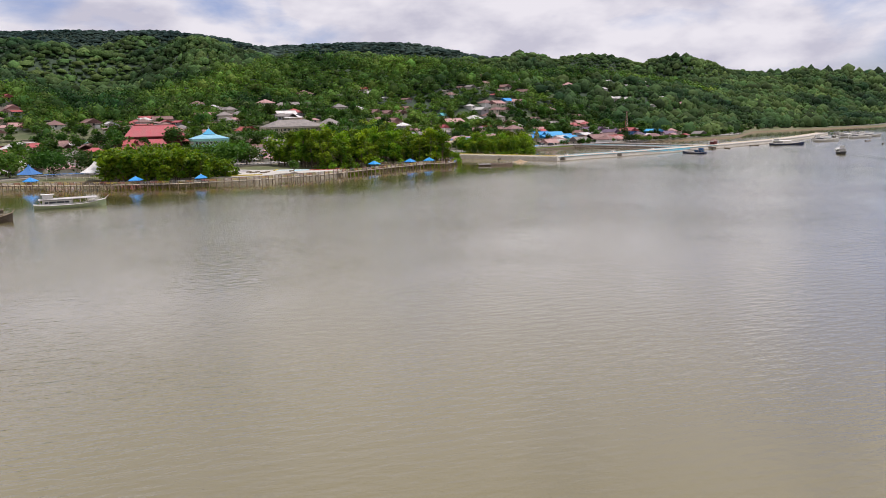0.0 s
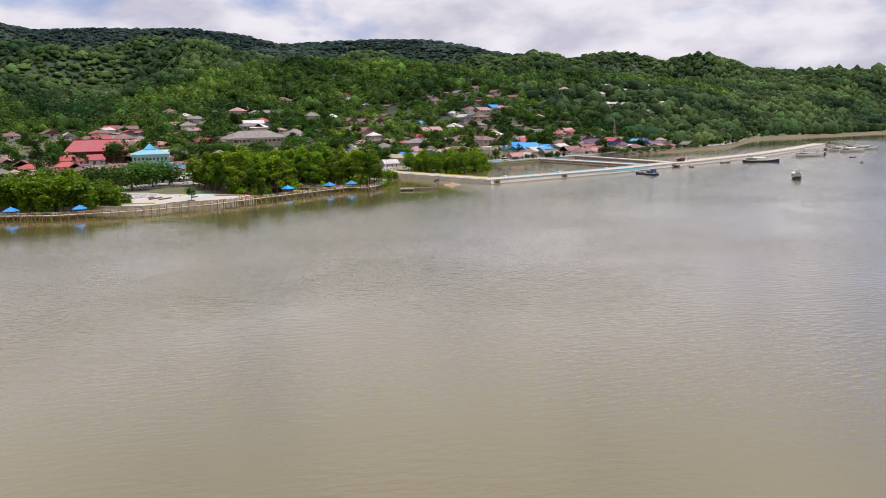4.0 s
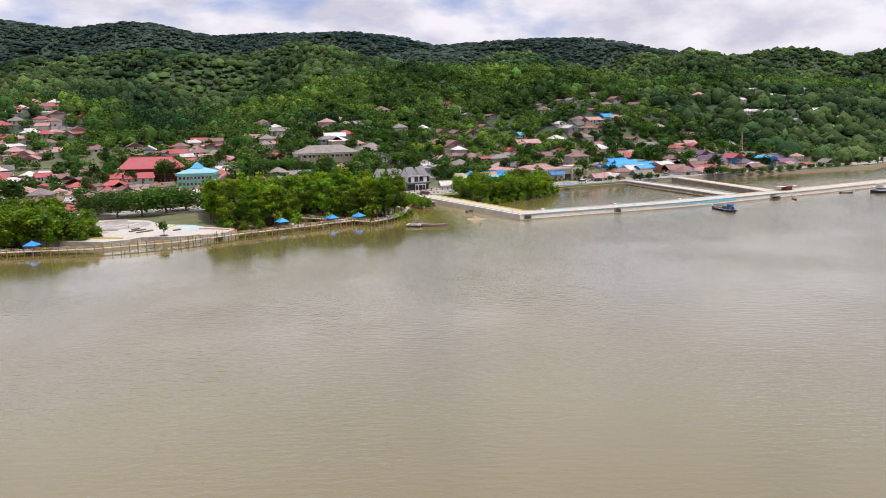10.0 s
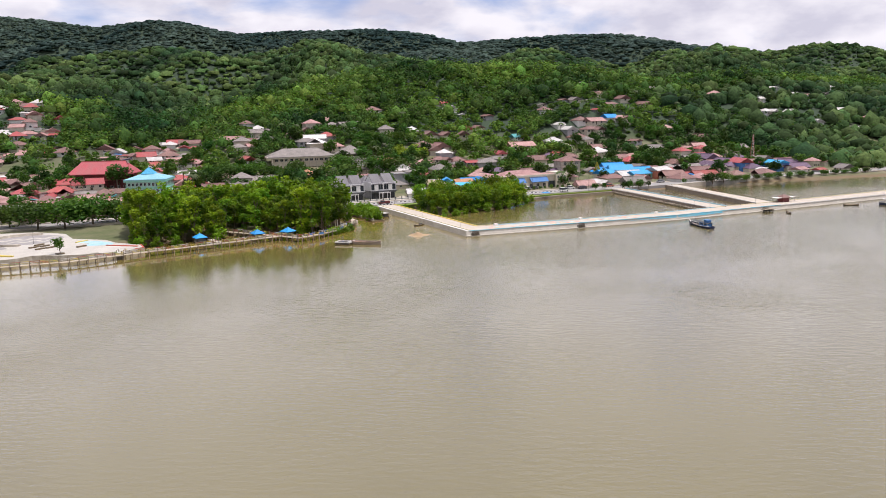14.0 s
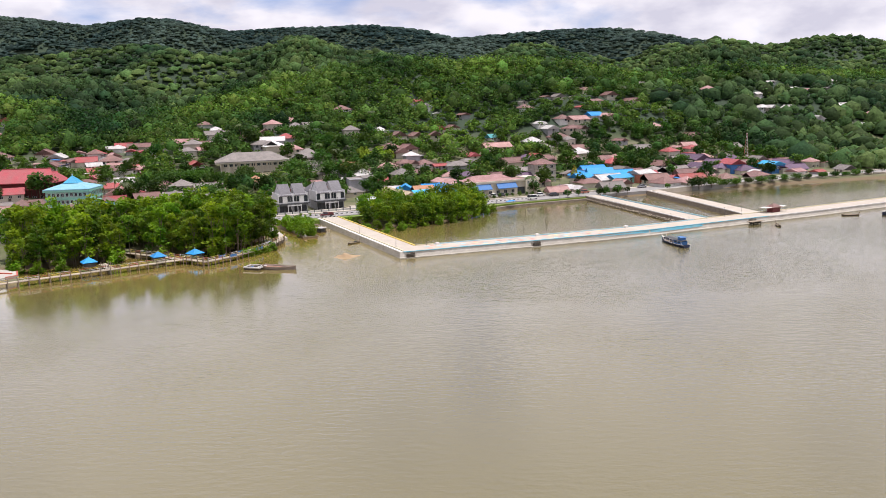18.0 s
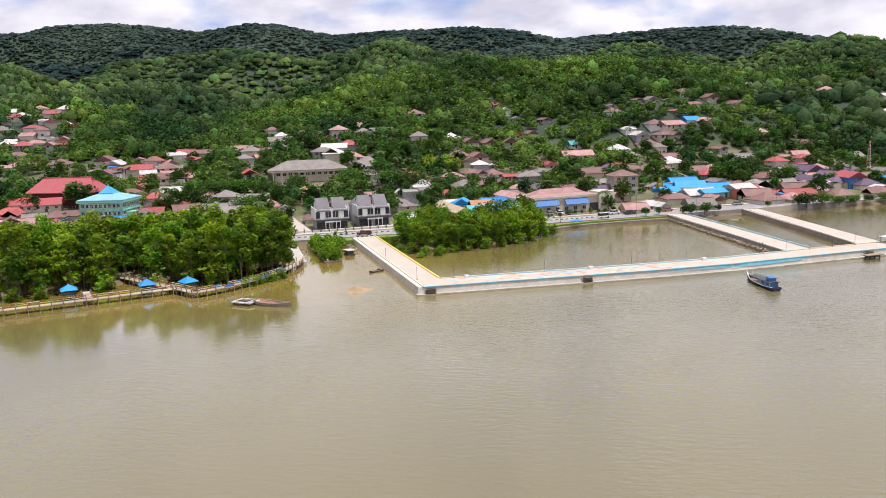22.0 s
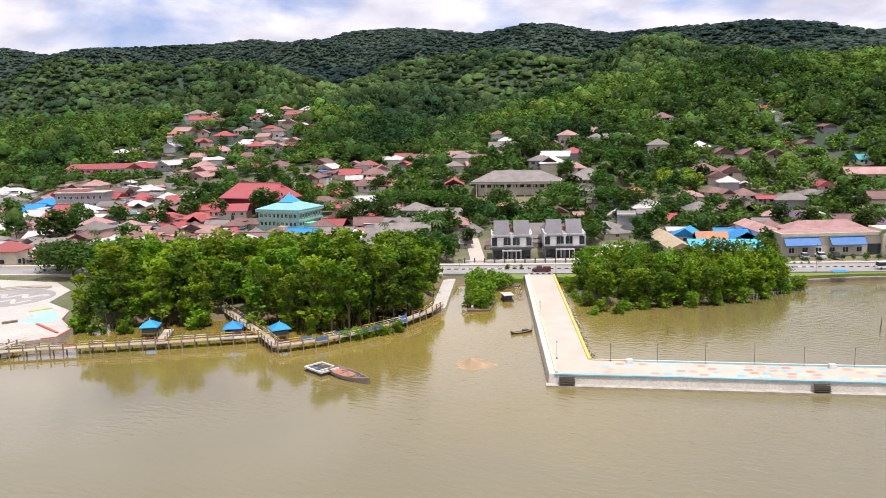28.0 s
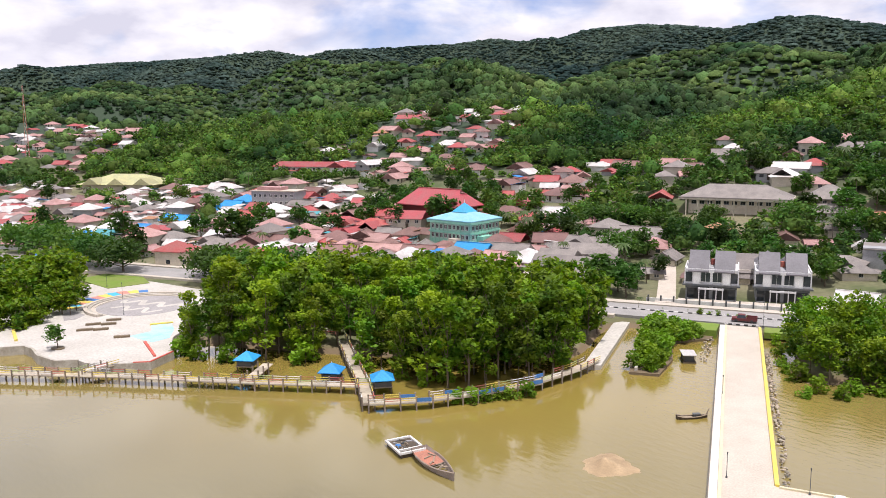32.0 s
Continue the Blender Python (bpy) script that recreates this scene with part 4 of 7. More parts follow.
def window(g, x, y, z, w, h, face, wall):
    """A framed pane on a wall facing -y (face 0), +x (1), +y (2) or -x (3)."""
    m = pose(0, 0, 0, 0, 0, 90 * face)
    fr = Geo()
    for a, b, c, d in ((x, z - h / 2, w + 0.16, 0.1), (x, z + h / 2, w + 0.16, 0.1), (x - w / 2, z - h / 2, 0.09, h), (x + w / 2, z - h / 2, 0.09, h), (x, z - h / 2, 0.06, h)):
        fr.box(a, y - 0.03, b, c, 0.1, d)
    win = part("window", Geo().add(fr.v, fr.f, m), M["white_wall"], g)
    p = Geo().box(x, y + 0.015, z - h / 2, w, 0.06, h)
    part("pane", Geo().add(p.v, p.f, m), M["glass"], win)


def build_house(shape, c, far=False):
    r = random.Random(shape + c)
    w, d, h, rh = {"gable": (9, 7.5, 2.6, 2.1), "long": (13.5, 8, 2.6, 2.1), "hip": (10, 9, 2.6, 2.4), "two": (8.5, 8.5, 4.8, 2.2), "ell": (10, 7, 2.7, 1.7), "shed": (7, 5.5, 2.3, 1.0)}[shape]
    storey = "two-storey" if shape == "two" else "low"
    g = thing("house", pose(0, 0, -50), f"{storey} plastered village house with {ROOF_WORDS[c]} sheet roof", "house", "village houses")
    wall = Geo().box(0, 0, -2.5, w, d, h + 2.5)
    gabled = shape in ("gable", "long", "shed")
    if gabled:
        o = len(wall.v)
        wall.add([(-w / 2, -d / 2, h), (-w / 2, d / 2, h), (-w / 2, 0, h + rh * 0.9), (w / 2, -d / 2, h), (w / 2, d / 2, h), (w / 2, 0, h + rh * 0.9)], [(0, 2, 1), (3, 4, 5)])
    part("wall", wall, M[r.choice(("plaster", "plaster", "white_wall", "grey_wall"))], g)
    part("roof", Geo().hip(w, d, h, rh, over=0.7, ridge=(w + 1.4) if gabled else None), M["roof_" + c], g)
    if shape == "ell":
        m = pose(w / 4, -d / 2 - 1.6, 0, 0, 0, 90)
        k = Geo().box(0, 0, -2.5, 5.5, 4.6, h + 2.3)
        part("wing", Geo().add(k.v, k.f, m), M["plaster"], g)
        k = Geo().hip(5.5, 4.6, h - 0.2, 1.5, over=0.6, ridge=6.7)
        part("wing_roof", Geo().add(k.v, k.f, m), M["roof_" + c], g)
    if gabled:
        part("ridge_cap", Geo().box(0, 0, h + rh - 0.02, w + 1.4, 0.4, 0.12), M["roof_" + c], g)
    if far:
        part("door", Geo().box(-w * 0.12, -d / 2 - 0.02, 0, 0.95, 0.12, 2.1), M["darkwood"], g)
        for x in (-w * 0.34, w * 0.22):
            part("window", Geo().box(x, -d / 2 - 0.02, 0.95, 1.3, 0.1, 1.15), M["glass"], g)
        part("window", Geo().box(-w / 2 - 0.02, 0, 0.95, 0.1, 1.3, 1.15), M["glass"], g)
        return g
    part("door", Geo().box(-w * 0.12, -d / 2 - 0.02, 0, 0.95, 0.12, 2.1), M["darkwood"], g)
    for zz in ((1.5, 4.4) if shape == "two" else (1.5,)):
        for x in (-w * 0.34, w * 0.12 if zz > 2 else w * 0.22):
            window(g, x, -d / 2, zz, 1.3, 1.15, 0, None)
        window(g, 0.3, -w / 2, zz, 1.2, 1.1, 3, None)
        window(g, -0.3, -w / 2, zz, 1.2, 1.1, 1, None)
    if shape in ("hip", "long"):
        part("porch_roof", Geo().box(0, -d / 2 - 1.2, h - 0.55, w * 0.6, 2.6, 0.12), M["roof_" + r.choice("gwp" + c)], g)
        for x in (-w * 0.27, w * 0.27):
            part("porch_post", Geo().box(x, -d / 2 - 2.3, -1.0, 0.18, 0.18, h + 0.5), M["white_wall"], g)
    if shape == "two":
        part("balcony", Geo().box(0, -d / 2 - 0.6, 2.9, w * 0.7, 1.2, 0.16).box(0, -d / 2 - 1.15, 3.05, w * 0.7, 0.08, 0.8), M["white_wall"], g)
    return g


HOUSES, TAKEN = {}, []


DISTANT = []


def place_house(shape, c, x, y, a, s=1.0):
    if math.hypot(x - 6, y + 84) > 345:
        DISTANT.append((shape, c, pose(x, y, ground_z(x, y) - 0.5, 0, 0, a) @ Matrix.Diagonal((s, s, min(s, 1.1), 1))))
        TAKEN.append((x, y, 6.5 * s))
        return
    key = (shape, c, math.hypot(x - 6, y + 84) > 235)
    if key not in HOUSES:
        HOUSES[key] = [build_house(*key), 0]
    g, n = HOUSES[key]
    m = pose(x, y, ground_z(x, y) - 0.3, 0, 0, a) @ Matrix.Diagonal((s, s, min(s, 1.1), 1))
    if n == 0:
        g.matrix_basis = m
    else:
        copy_thing(g, m)
    HOUSES[key][1] += 1
    TAKEN.append((x, y, 6.5 * s))


hr = random.Random(21)
SPECIAL = [(-89.5, 162, 15), (-110, 183, 17), (-8, 213, 24), (-8, 113, 10), (7, 116, 12), (86, 125, 24), (126, 150, 9), (-203, 216, 13), (-345, 272, 30), (34, 159, 8), (53, 108, 14), (39, 110, 9), (40, 126, 9), (48, 128, 10), (21, 221, 10), (-44, 122, 13), (-45, 143, 13), (58, 221, 11)]
for group in (REAR_HOUSES, WEST_HILL, HILL_HOUSES, TOWN_HOUSES, MOSQUE_QUARTER, HALL_QUARTER, SHORE_ROW, SLOPE_HOUSES):
    for item in group.split():
        c, x, y = item.split(",")
        c = hr.choice("pgnw") if c == "w" else c
        x, y = float(x), float(y)
        if any(math.hypot(x - a, y - b) < q - 4 for a, b, q in SPECIAL):
            continue
        shape = hr.choice(("gable", "hip", "hip", "ell", "long", "two" if c in "gv" else "gable"))
        place_house(shape, c, x, y, hr.choice((0, 0, 90, 180)) + hr.uniform(-14, 14), hr.uniform(0.85, 1.15))


def fill_houses(n, x0, x1, y0, y1, colours, seed, small=0.3):
    """More houses of a quarter, kept apart from one another."""
    r = random.Random(seed)
    done = 0
    for _ in range(n * 30):
        x, y = r.uniform(x0, x1), r.uniform(y0, y1)
        s = r.uniform(0.8, 1.1)
        if any(math.hypot(x - a, y - b) < 3.5 * s + q * 0.55 for a, b, q in TAKEN) or any(math.hypot(x - a, y - b) < q + 4 for a, b, q in SPECIAL):
            continue
        place_house("shed" if r.random() < small else r.choice(("gable", "gable", "hip", "long", "ell", "two")), r.choice(colours), x, y, r.choice((0, 90, 180, 270)) + r.uniform(-15, 15), s)
        done += 1
        if done == n:
            break


fill_houses(270, -470, -165, 108, 262, "nrwpgwgwwrgpnwwp", 31)
fill_houses(60, -165, -58, 104, 158, "nnpgwrpw", 32)
fill_houses(50, -240, -135, 272, 430, "rpppnwrw", 33)
fill_houses(14, -115, -55, 232, 300, "rrnpw", 34)
fill_houses(64, 64, 285, 102, 205, "nnpgwgrpv", 35)
fill_houses(48, -45, 300, 200, 330, "nngprwgnp", 36)
fill_houses(22, -160, -58, 150, 232, "rrpnwp", 40)
fill_houses(26, -60, 64, 104, 205, "gpnwgno", 41)
fill_houses(14, 300, 470, 200, 320, "wwwgp", 37)
fill_houses(60, -560, -410, 296, 425, "pppnwrgw", 38)
fill_houses(8, 470, 760, 150, 330, "wwpg", 39)


def join_distant_houses():
    """The houses too far off to count, as one object."""
    mats, slots, v, f, ms, cache = [], {}, [], [], [], {}
    for shape, c, m in DISTANT:
        if (shape, c) not in cache:
            cache[shape, c] = build_house(shape, c, True)
        for o in cache[shape, c].children:
            mat = o.data.materials[0]
            if mat.name not in slots:
                slots[mat.name] = len(mats)
                mats.append(mat)
            k = len(v)
            v += [tuple(m @ p.co) for p in o.data.vertices]
            f += [tuple(i + k for i in q.vertices) for q in o.data.polygons]
            ms += [slots[mat.name]] * len(o.data.polygons)
    me = bpy.data.meshes.new("distant_houses")
    me.from_pydata(v, [], f)
    for mat in mats:
        me.materials.append(mat)
    me.polygons.foreach_set("material_index", ms)
    tagged(new("distant_houses", me), "far village houses with brown, red and grey roofs", "houses", kind="stuff")
    for g in cache.values():
        for o in (*g.children, g):
            bpy.data.objects.remove(o)


join_distant_houses()


def build_annexes(n, seed):
    """Lean-to roofs and small sheds crowded between the town's houses, too many to count."""
    r = random.Random(seed)
    keys = "wwwppgnrrbtonw"
    mats = [M["roof_" + k] for k in keys] + [M["plaster"], M["white_wall"]]
    v, f, ms, done = [], [], [], 0
    spots = [(x, y) for x, y, q in TAKEN if x < -58 and y < 270 or x > 60 and y < 165 or -240 < x < -130]
    while done < n:
        hx, hy = r.choice(spots)
        a = r.uniform(0, 6.283)
        x, y = hx + math.cos(a) * r.uniform(5.5, 9), hy + math.sin(a) * r.uniform(5.5, 9)
        if abs(y - np.interp(x, [p[0] for p in ROAD], [p[1] for p in ROAD])) < 11 or any(math.hypot(x - p, y - q) < w + 1 for p, q, w in SPECIAL):
            continue
        w, d, h = r.uniform(3.0, 6.5), r.uniform(2.6, 4.6), r.uniform(2.0, 3.4)
        m = pose(x, y, ground_z(x, y) - 0.3, 0, 0, r.choice((0, 90, 180, 270)) + r.uniform(-15, 15))
        tilt = r.uniform(0.3, 0.9)
        wall = Geo().box(0, 0, -2, w, d, h + 1.8)
        roof = Geo().add([(-w / 2 - 0.3, -d / 2 - 0.4, h), (w / 2 + 0.3, -d / 2 - 0.4, h), (w / 2 + 0.3, d / 2 + 0.2, h + tilt), (-w / 2 - 0.3, d / 2 + 0.2, h + tilt), (-w / 2 - 0.3, -d / 2 - 0.4, h - 0.1), (w / 2 + 0.3, -d / 2 - 0.4, h - 0.1), (w / 2 + 0.3, d / 2 + 0.2, h + tilt - 0.1), (-w / 2 - 0.3, d / 2 + 0.2, h + tilt - 0.1)],
                         [(0, 1, 2, 3), (7, 6, 5, 4), (0, 4, 5, 1), (1, 5, 6, 2), (2, 6, 7, 3), (3, 7, 4, 0)])
        for g, slot in ((wall, len(keys) + r.randint(0, 1)), (roof, r.randrange(len(keys)))):
            k = len(v)
            v += [tuple(m @ Vector(p)) for p in g.v]
            f += [tuple(i + k for i in q) for q in g.f]
            ms += [slot] * len(g.f)
        done += 1
    me = bpy.data.meshes.new("lean_to_sheds")
    me.from_pydata(v, [], f)
    for mat in mats:
        me.materials.append(mat)
    me.polygons.foreach_set("material_index", ms)
    tagged(new("lean_to_sheds", me), "small lean-to sheds with pale, rusty and blue roofs between houses", "sheds", kind="stuff")


build_annexes(520, 44)

# ---- landmark buildings ----
def window_row(g, n, x0, x1, y, z, w, h, face):
    for i in range(n):
        window(g, x0 + (x1 - x0) * (i + 0.5) / n, y, z, w, h, face, None)


def build_mosque():
    g = thing("mosque", pose(-89.5, 157.6, ground_z(-90, 160) + 1.2, 0, 0, -17) @ Matrix.Diagonal((0.86, 0.86, 0.90, 1)), "two-storey mint green mosque with sky blue tiered roof", "mosque")
    w, d = 19.6, 17.8
    part("wall", Geo().box(0, 0, -5, w, d, 8.2).box(0, 0, 3.2, w, d, 4.0), M["pale_mint"], g)
    part("wall_band", Geo().box(0, 0, 3.0, w + 0.8, d + 0.8, 0.7), M["mint"], g, "mint green floor band")
    part("wall_band", Geo().box(0, 0, 6.5, w + 1.7, d + 1.7, 0.8), M["mint"], g, "mint green parapet under the eaves")
    part("wall_band", Geo().box(0, 0, -0.3, w + 0.3, d + 0.3, 0.9), M["mint"], g)
    for z in (1.9, 5.1):
        for f, (a, b, n) in enumerate(((w, d, 9), (d, w, 8), (w, d, 9), (d, w, 8))):
            window_row(g, n, -a / 2 + 0.6, a / 2 - 0.6, -b / 2, z, 1.25, 1.5, f)
    for f, (a, b, n) in enumerate(((w, d, 9), (d, w, 8))):
        for i in range(n + 1):
            k = Geo().box(-a / 2 + 0.6 + (a - 1.2) * i / n, -b / 2 - 0.12, -1.5, 0.3, 0.3, 8.0)
            part("pilaster", Geo().add(k.v, k.f, pose(0, 0, 0, 0, 0, 90 * f)), M["pale_mint"], g)
    part("roof", Geo().hip(w + 0.4, d + 0.4, 7.9, 2.9, over=0.7, ridge=2.2, thick=0.3), M["roof_k"], g, "sky blue sheet roof")
    part("lantern", Geo().box(0, 0, 9.6, 5.2, 4.9, 1.2), M["white_wall"], g)
    part("upper_roof", Geo().hip(5.4, 5.0, 10.7, 2.6, over=0.8, ridge=0.1, thick=0.2), M["roof_c"], g, "bright blue upper roof")
    part("finial", Geo().tube((0, 0, 13.2), (0, 0, 14.3), 0.12, 0.03).tube((0, 0, 13.6), (0, 0, 13.9), 0.22, 0.22), M["white"], g)
    part("porch", Geo().box(w / 2 + 1.5, -2, -2, 3.0, 6.5, 4.2), M["mint"], g, "mint green porch canopy")
    part("stair", Geo().box(3.5, -d / 2 - 1.5, -2, 4, 3, 3.4).box(3.5, -d / 2 - 3.5, -2, 4, 1.5, 2.6), M["concrete"], g)
    return g


build_mosque()


def build_red_hall():
    g = thing("assembly_hall", pose(-108.6, 181.3, 4.9, 0, 0, -19) @ Matrix.Diagonal((1, 1, 0.93, 1)), "large dark timber hall under a tall red saddle roof", "hall")
    part("wall", Geo().box(0, 0, -5, 26, 11.5, 16.2), M["maroon"], g, "dark maroon boarded wall")
    part("roof", Geo().hip(27.5, 12.4, 11.0, 5.2, over=1.1, ridge=20.0, thick=0.35), M["roof_r"], g, "broad red saddle roof")
    part("lower_roof", Geo().hip(34, 11.2, 7.2, 1.4, over=0.8, ridge=28, thick=0.25), M["roof_r"], g, "red lower veranda roof")
    for s in (-1, 1):
        part("gable", Geo().add([(s * 12.0, -3.9, 12.9), (s * 12.0, 3.9, 12.9), (s * 10.6, 0, 16.1), (s * 11.6, -3.9, 12.9), (s * 11.6, 3.9, 12.9), (s * 10.2, 0, 16.1)], [(0, 1, 2), (3, 5, 4), (0, 2, 5, 3), (1, 4, 5, 2)]), M["maroon"], g, "dark slatted gable")
        for q in range(4):
            part("louvre", Geo().box(s * (12.1 - 0.36 * q), 0, 12.95 + 0.72 * q, 0.4, 7.2 - 1.8 * q, 0.16), M["roof_p"] if q % 2 else M["roof_r"], g)
    part("ridge_cap", Geo().box(0, 0, 16.1, 20.4, 0.6, 0.3), M["roof_r"], g)
    for i in range(12):
        part("wall_post", Geo().box(-13 + 26 * i / 11, -5.85, -1, 0.3, 0.3, 7.6), M["darkwood"], g)
    window_row(g, 8, -12.5, 12.5, -5.75, 3.2, 1.4, 1.6, 0)
    window_row(g, 8, -12.5, 12.5, -5.75, 3.2, 1.4, 1.6, 2)
    part("stair", Geo().box(-5, -10.5, -2, 5, 4, 3.2), M["concrete"], g)
    return g


build_red_hall()


def build_pavilion():
    g = thing("meeting_hall", pose(-8.5, 214, ground_z(-8, 213), 0, 0, -4), "long low pavilion with broad grey-brown hipped roof", "hall")
    part("wall", Geo().box(0, 0, -2, 31, 12, 6.6), M["plaster"], g)
    part("roof", Geo().hip(34, 15, 5.2, 3.6, over=1.4, thick=0.3), M["roof_g"], g, "broad grey-brown hipped roof")
    part("fascia", Geo().box(0, -8.6, 3.7, 37, 0.25, 0.9).box(0, 8.6, 3.7, 37, 0.25, 0.9).box(-18.4, 0, 3.7, 0.25, 17, 0.9).box(18.4, 0, 3.7, 0.25, 17, 0.9), M["plaster"], g, "cream fascia board")
    for i in range(9):
        part("column", Geo().box(-16 + 4 * i, -8.0, -2, 0.4, 0.4, 5.8), M["plaster"], g)
    window_row(g, 11, -15, 15, -6.0, 2.6, 1.7, 1.3, 0)
    w = thing("meeting_hall", pose(21, 217, ground_z(21, 217), 0, 0, -4), "square pavilion with grey hipped roof beside the long hall", "hall")
    part("wall", Geo().box(0, 0, -2, 13, 11, 5.6), M["plaster"], w)
    part("roof", Geo().hip(14, 12, 3.8, 3.8, over=1.2, thick=0.3), M["roof_g"], w)
    for i in range(4):
        part("column", Geo().box(-6 + 4 * i, -6.6, -2, 0.35, 0.35, 5.4), M["white_wall"], w)
    window_row(w, 4, -5.5, 5.5, -5.5, 1.8, 1.5, 1.3, 0)


build_pavilion()


def build_duplex(x, y, a, back):
    g = thing("townhouse", pose(x, y, 1.6, 0, 0, a) @ Matrix.Diagonal((1, 1, 1.1, 1)), "modern two-storey white and grey twin townhouse with slate roofs", "house", "twin townhouses")
    w = 11.4
    part("wall", Geo().box(0, 4.5, -1, w, 9, 4.2), M["grey_wall"], g)
    part("upper_wall", Geo().box(0, 4.2, 3.2, w + 0.4, 9.6, 3.3), M["townhouse"], g)
    part("floor_band", Geo().box(0, -0.3, 2.95, w + 1.4, 2.6, 0.35), M["slate"], g, "dark canopy over the ground floor")
    for s in (-1, 1):
        k = Geo()
        x0, x1 = s * 2.9 - 2.3, s * 2.9 + 2.3
        k.add([(x0, -1.0, 6.1), (x1, -1.0, 6.1), (x1, 4.6, 9.9), (x0, 4.6, 9.9), (x0, 9.6, 6.6), (x1, 9.6, 6.6),
               (x0, -1.0, 5.85), (x1, -1.0, 5.85), (x1, 4.6, 9.6), (x0, 4.6, 9.6), (x0, 9.6, 6.3), (x1, 9.6, 6.3)],
              [(0, 1, 2, 3), (3, 2, 5, 4), (7, 6, 9, 8), (8, 9, 10, 11), (0, 6, 7, 1), (0, 3, 9, 6), (1, 7, 8, 2), (3, 4, 10, 9), (2, 8, 11, 5), (4, 5, 11, 10)])
        part("roof", k, M["roof_s"], g, "steep slate grey roof")
        part("gable_wall", Geo().add([(x0 + 0.1, -0.5, 6.3), (x0 + 0.1, 9.2, 6.5), (x0 + 0.1, 4.6, 9.5), (x1 - 0.1, -0.5, 6.3), (x1 - 0.1, 9.2, 6.5), (x1 - 0.1, 4.6, 9.5)], [(0, 2, 1), (3, 4, 5), (0, 3, 5, 2), (2, 5, 4, 1)]), M["townhouse"], g)
        part("corner_window", Geo().box(s * 5.05, -0.62, 3.7, 1.5, 0.12, 2.1), M["glass"], g)
        window(g, s * 1.3, -0.62, 4.75, 2.1, 2.1, 0, None)
        part("white_panel", Geo().box(s * 3.35, -0.72, 3.3, 1.7, 0.2, 2.9), M["white_wall"], g, "white wall panel between the windows")
        part("slat_screen", Geo().box(s * 4.1, -1.2, 2.45, 3.2, 0.1, 0.9), M["slate"], g, "dark slatted screen")
        part("carport_frame", Geo().box(s * 1.2, -2.4, -0.6, 0.2, 0.3, 3.4).box(s * 2.6, -2.4, -0.6, 0.2, 0.3, 3.4), M["townhouse"], g, "white carport frame")
        # the carport's inner shade, put on the closed wall as a black sheet
        part("garage_opening", Geo().box(s * 2.9, -0.06, -0.1, 5.0, 0.1, 2.7), M["black"], g, "black panel standing for the shaded carport")
        part("side_window", Geo().box(s * 4.6, -0.14, 0.3, 1.5, 0.12, 2.0), M["glass"], g)
        part("party_wall", Geo().box(s * 5.9, 4.4, 3.2, 0.25, 10.6, 3.6), M["townhouse"], g)
        part("planter", Geo().box(s * 4.6, -2.6, -0.3, 2.0, 0.8, 0.7), M["slate"], g)
    part("carport_beam", Geo().box(0, -2.4, 2.4, 5.6, 0.35, 0.35), M["townhouse"], g)
    part("valley_roof", Geo().box(0, 4.4, 6.4, 1.2, 9, 0.3), M["grey_wall"], g)
    part("water_tank", Geo().tube((0.1, 5.4, 6.7), (0.1, 5.4, 7.9), 0.55, 0.55, 10), M["rail_red"], g, "round rooftop water tank")
    if back:
        for s in (-1, 1):
            k = Geo().box(s * 2.9, 15, -1, 5.2, 8.5, 7.2)
            part("rear_wall", k, M["grey_wall"], g)
            k = Geo().hip(5.2, 8.5, 6.2, 2.6, over=0.4, ridge=0.2)
            part("rear_roof", Geo().add(k.v, k.f, pose(s * 2.9, 15, 0)), M["roof_s"], g)
    return g


build_duplex(-8.2, 109.2, 3, False)
build_duplex(7.2, 111.2, 3, True)
rear = thing("townhouse", pose(-2, 136, 1.8, 0, 0, 4), "older grey hipped house behind the twin townhouses", "house")
part("wall", Geo().box(0, 0, -1, 20, 12, 4.6), M["plaster"], rear)
part("roof", Geo().hip(20, 12, 3.4, 3.6, over=0.8), M["roof_g"], rear)
window_row(rear, 5, -9, 9, -6, 1.8, 1.3, 1.2, 0)


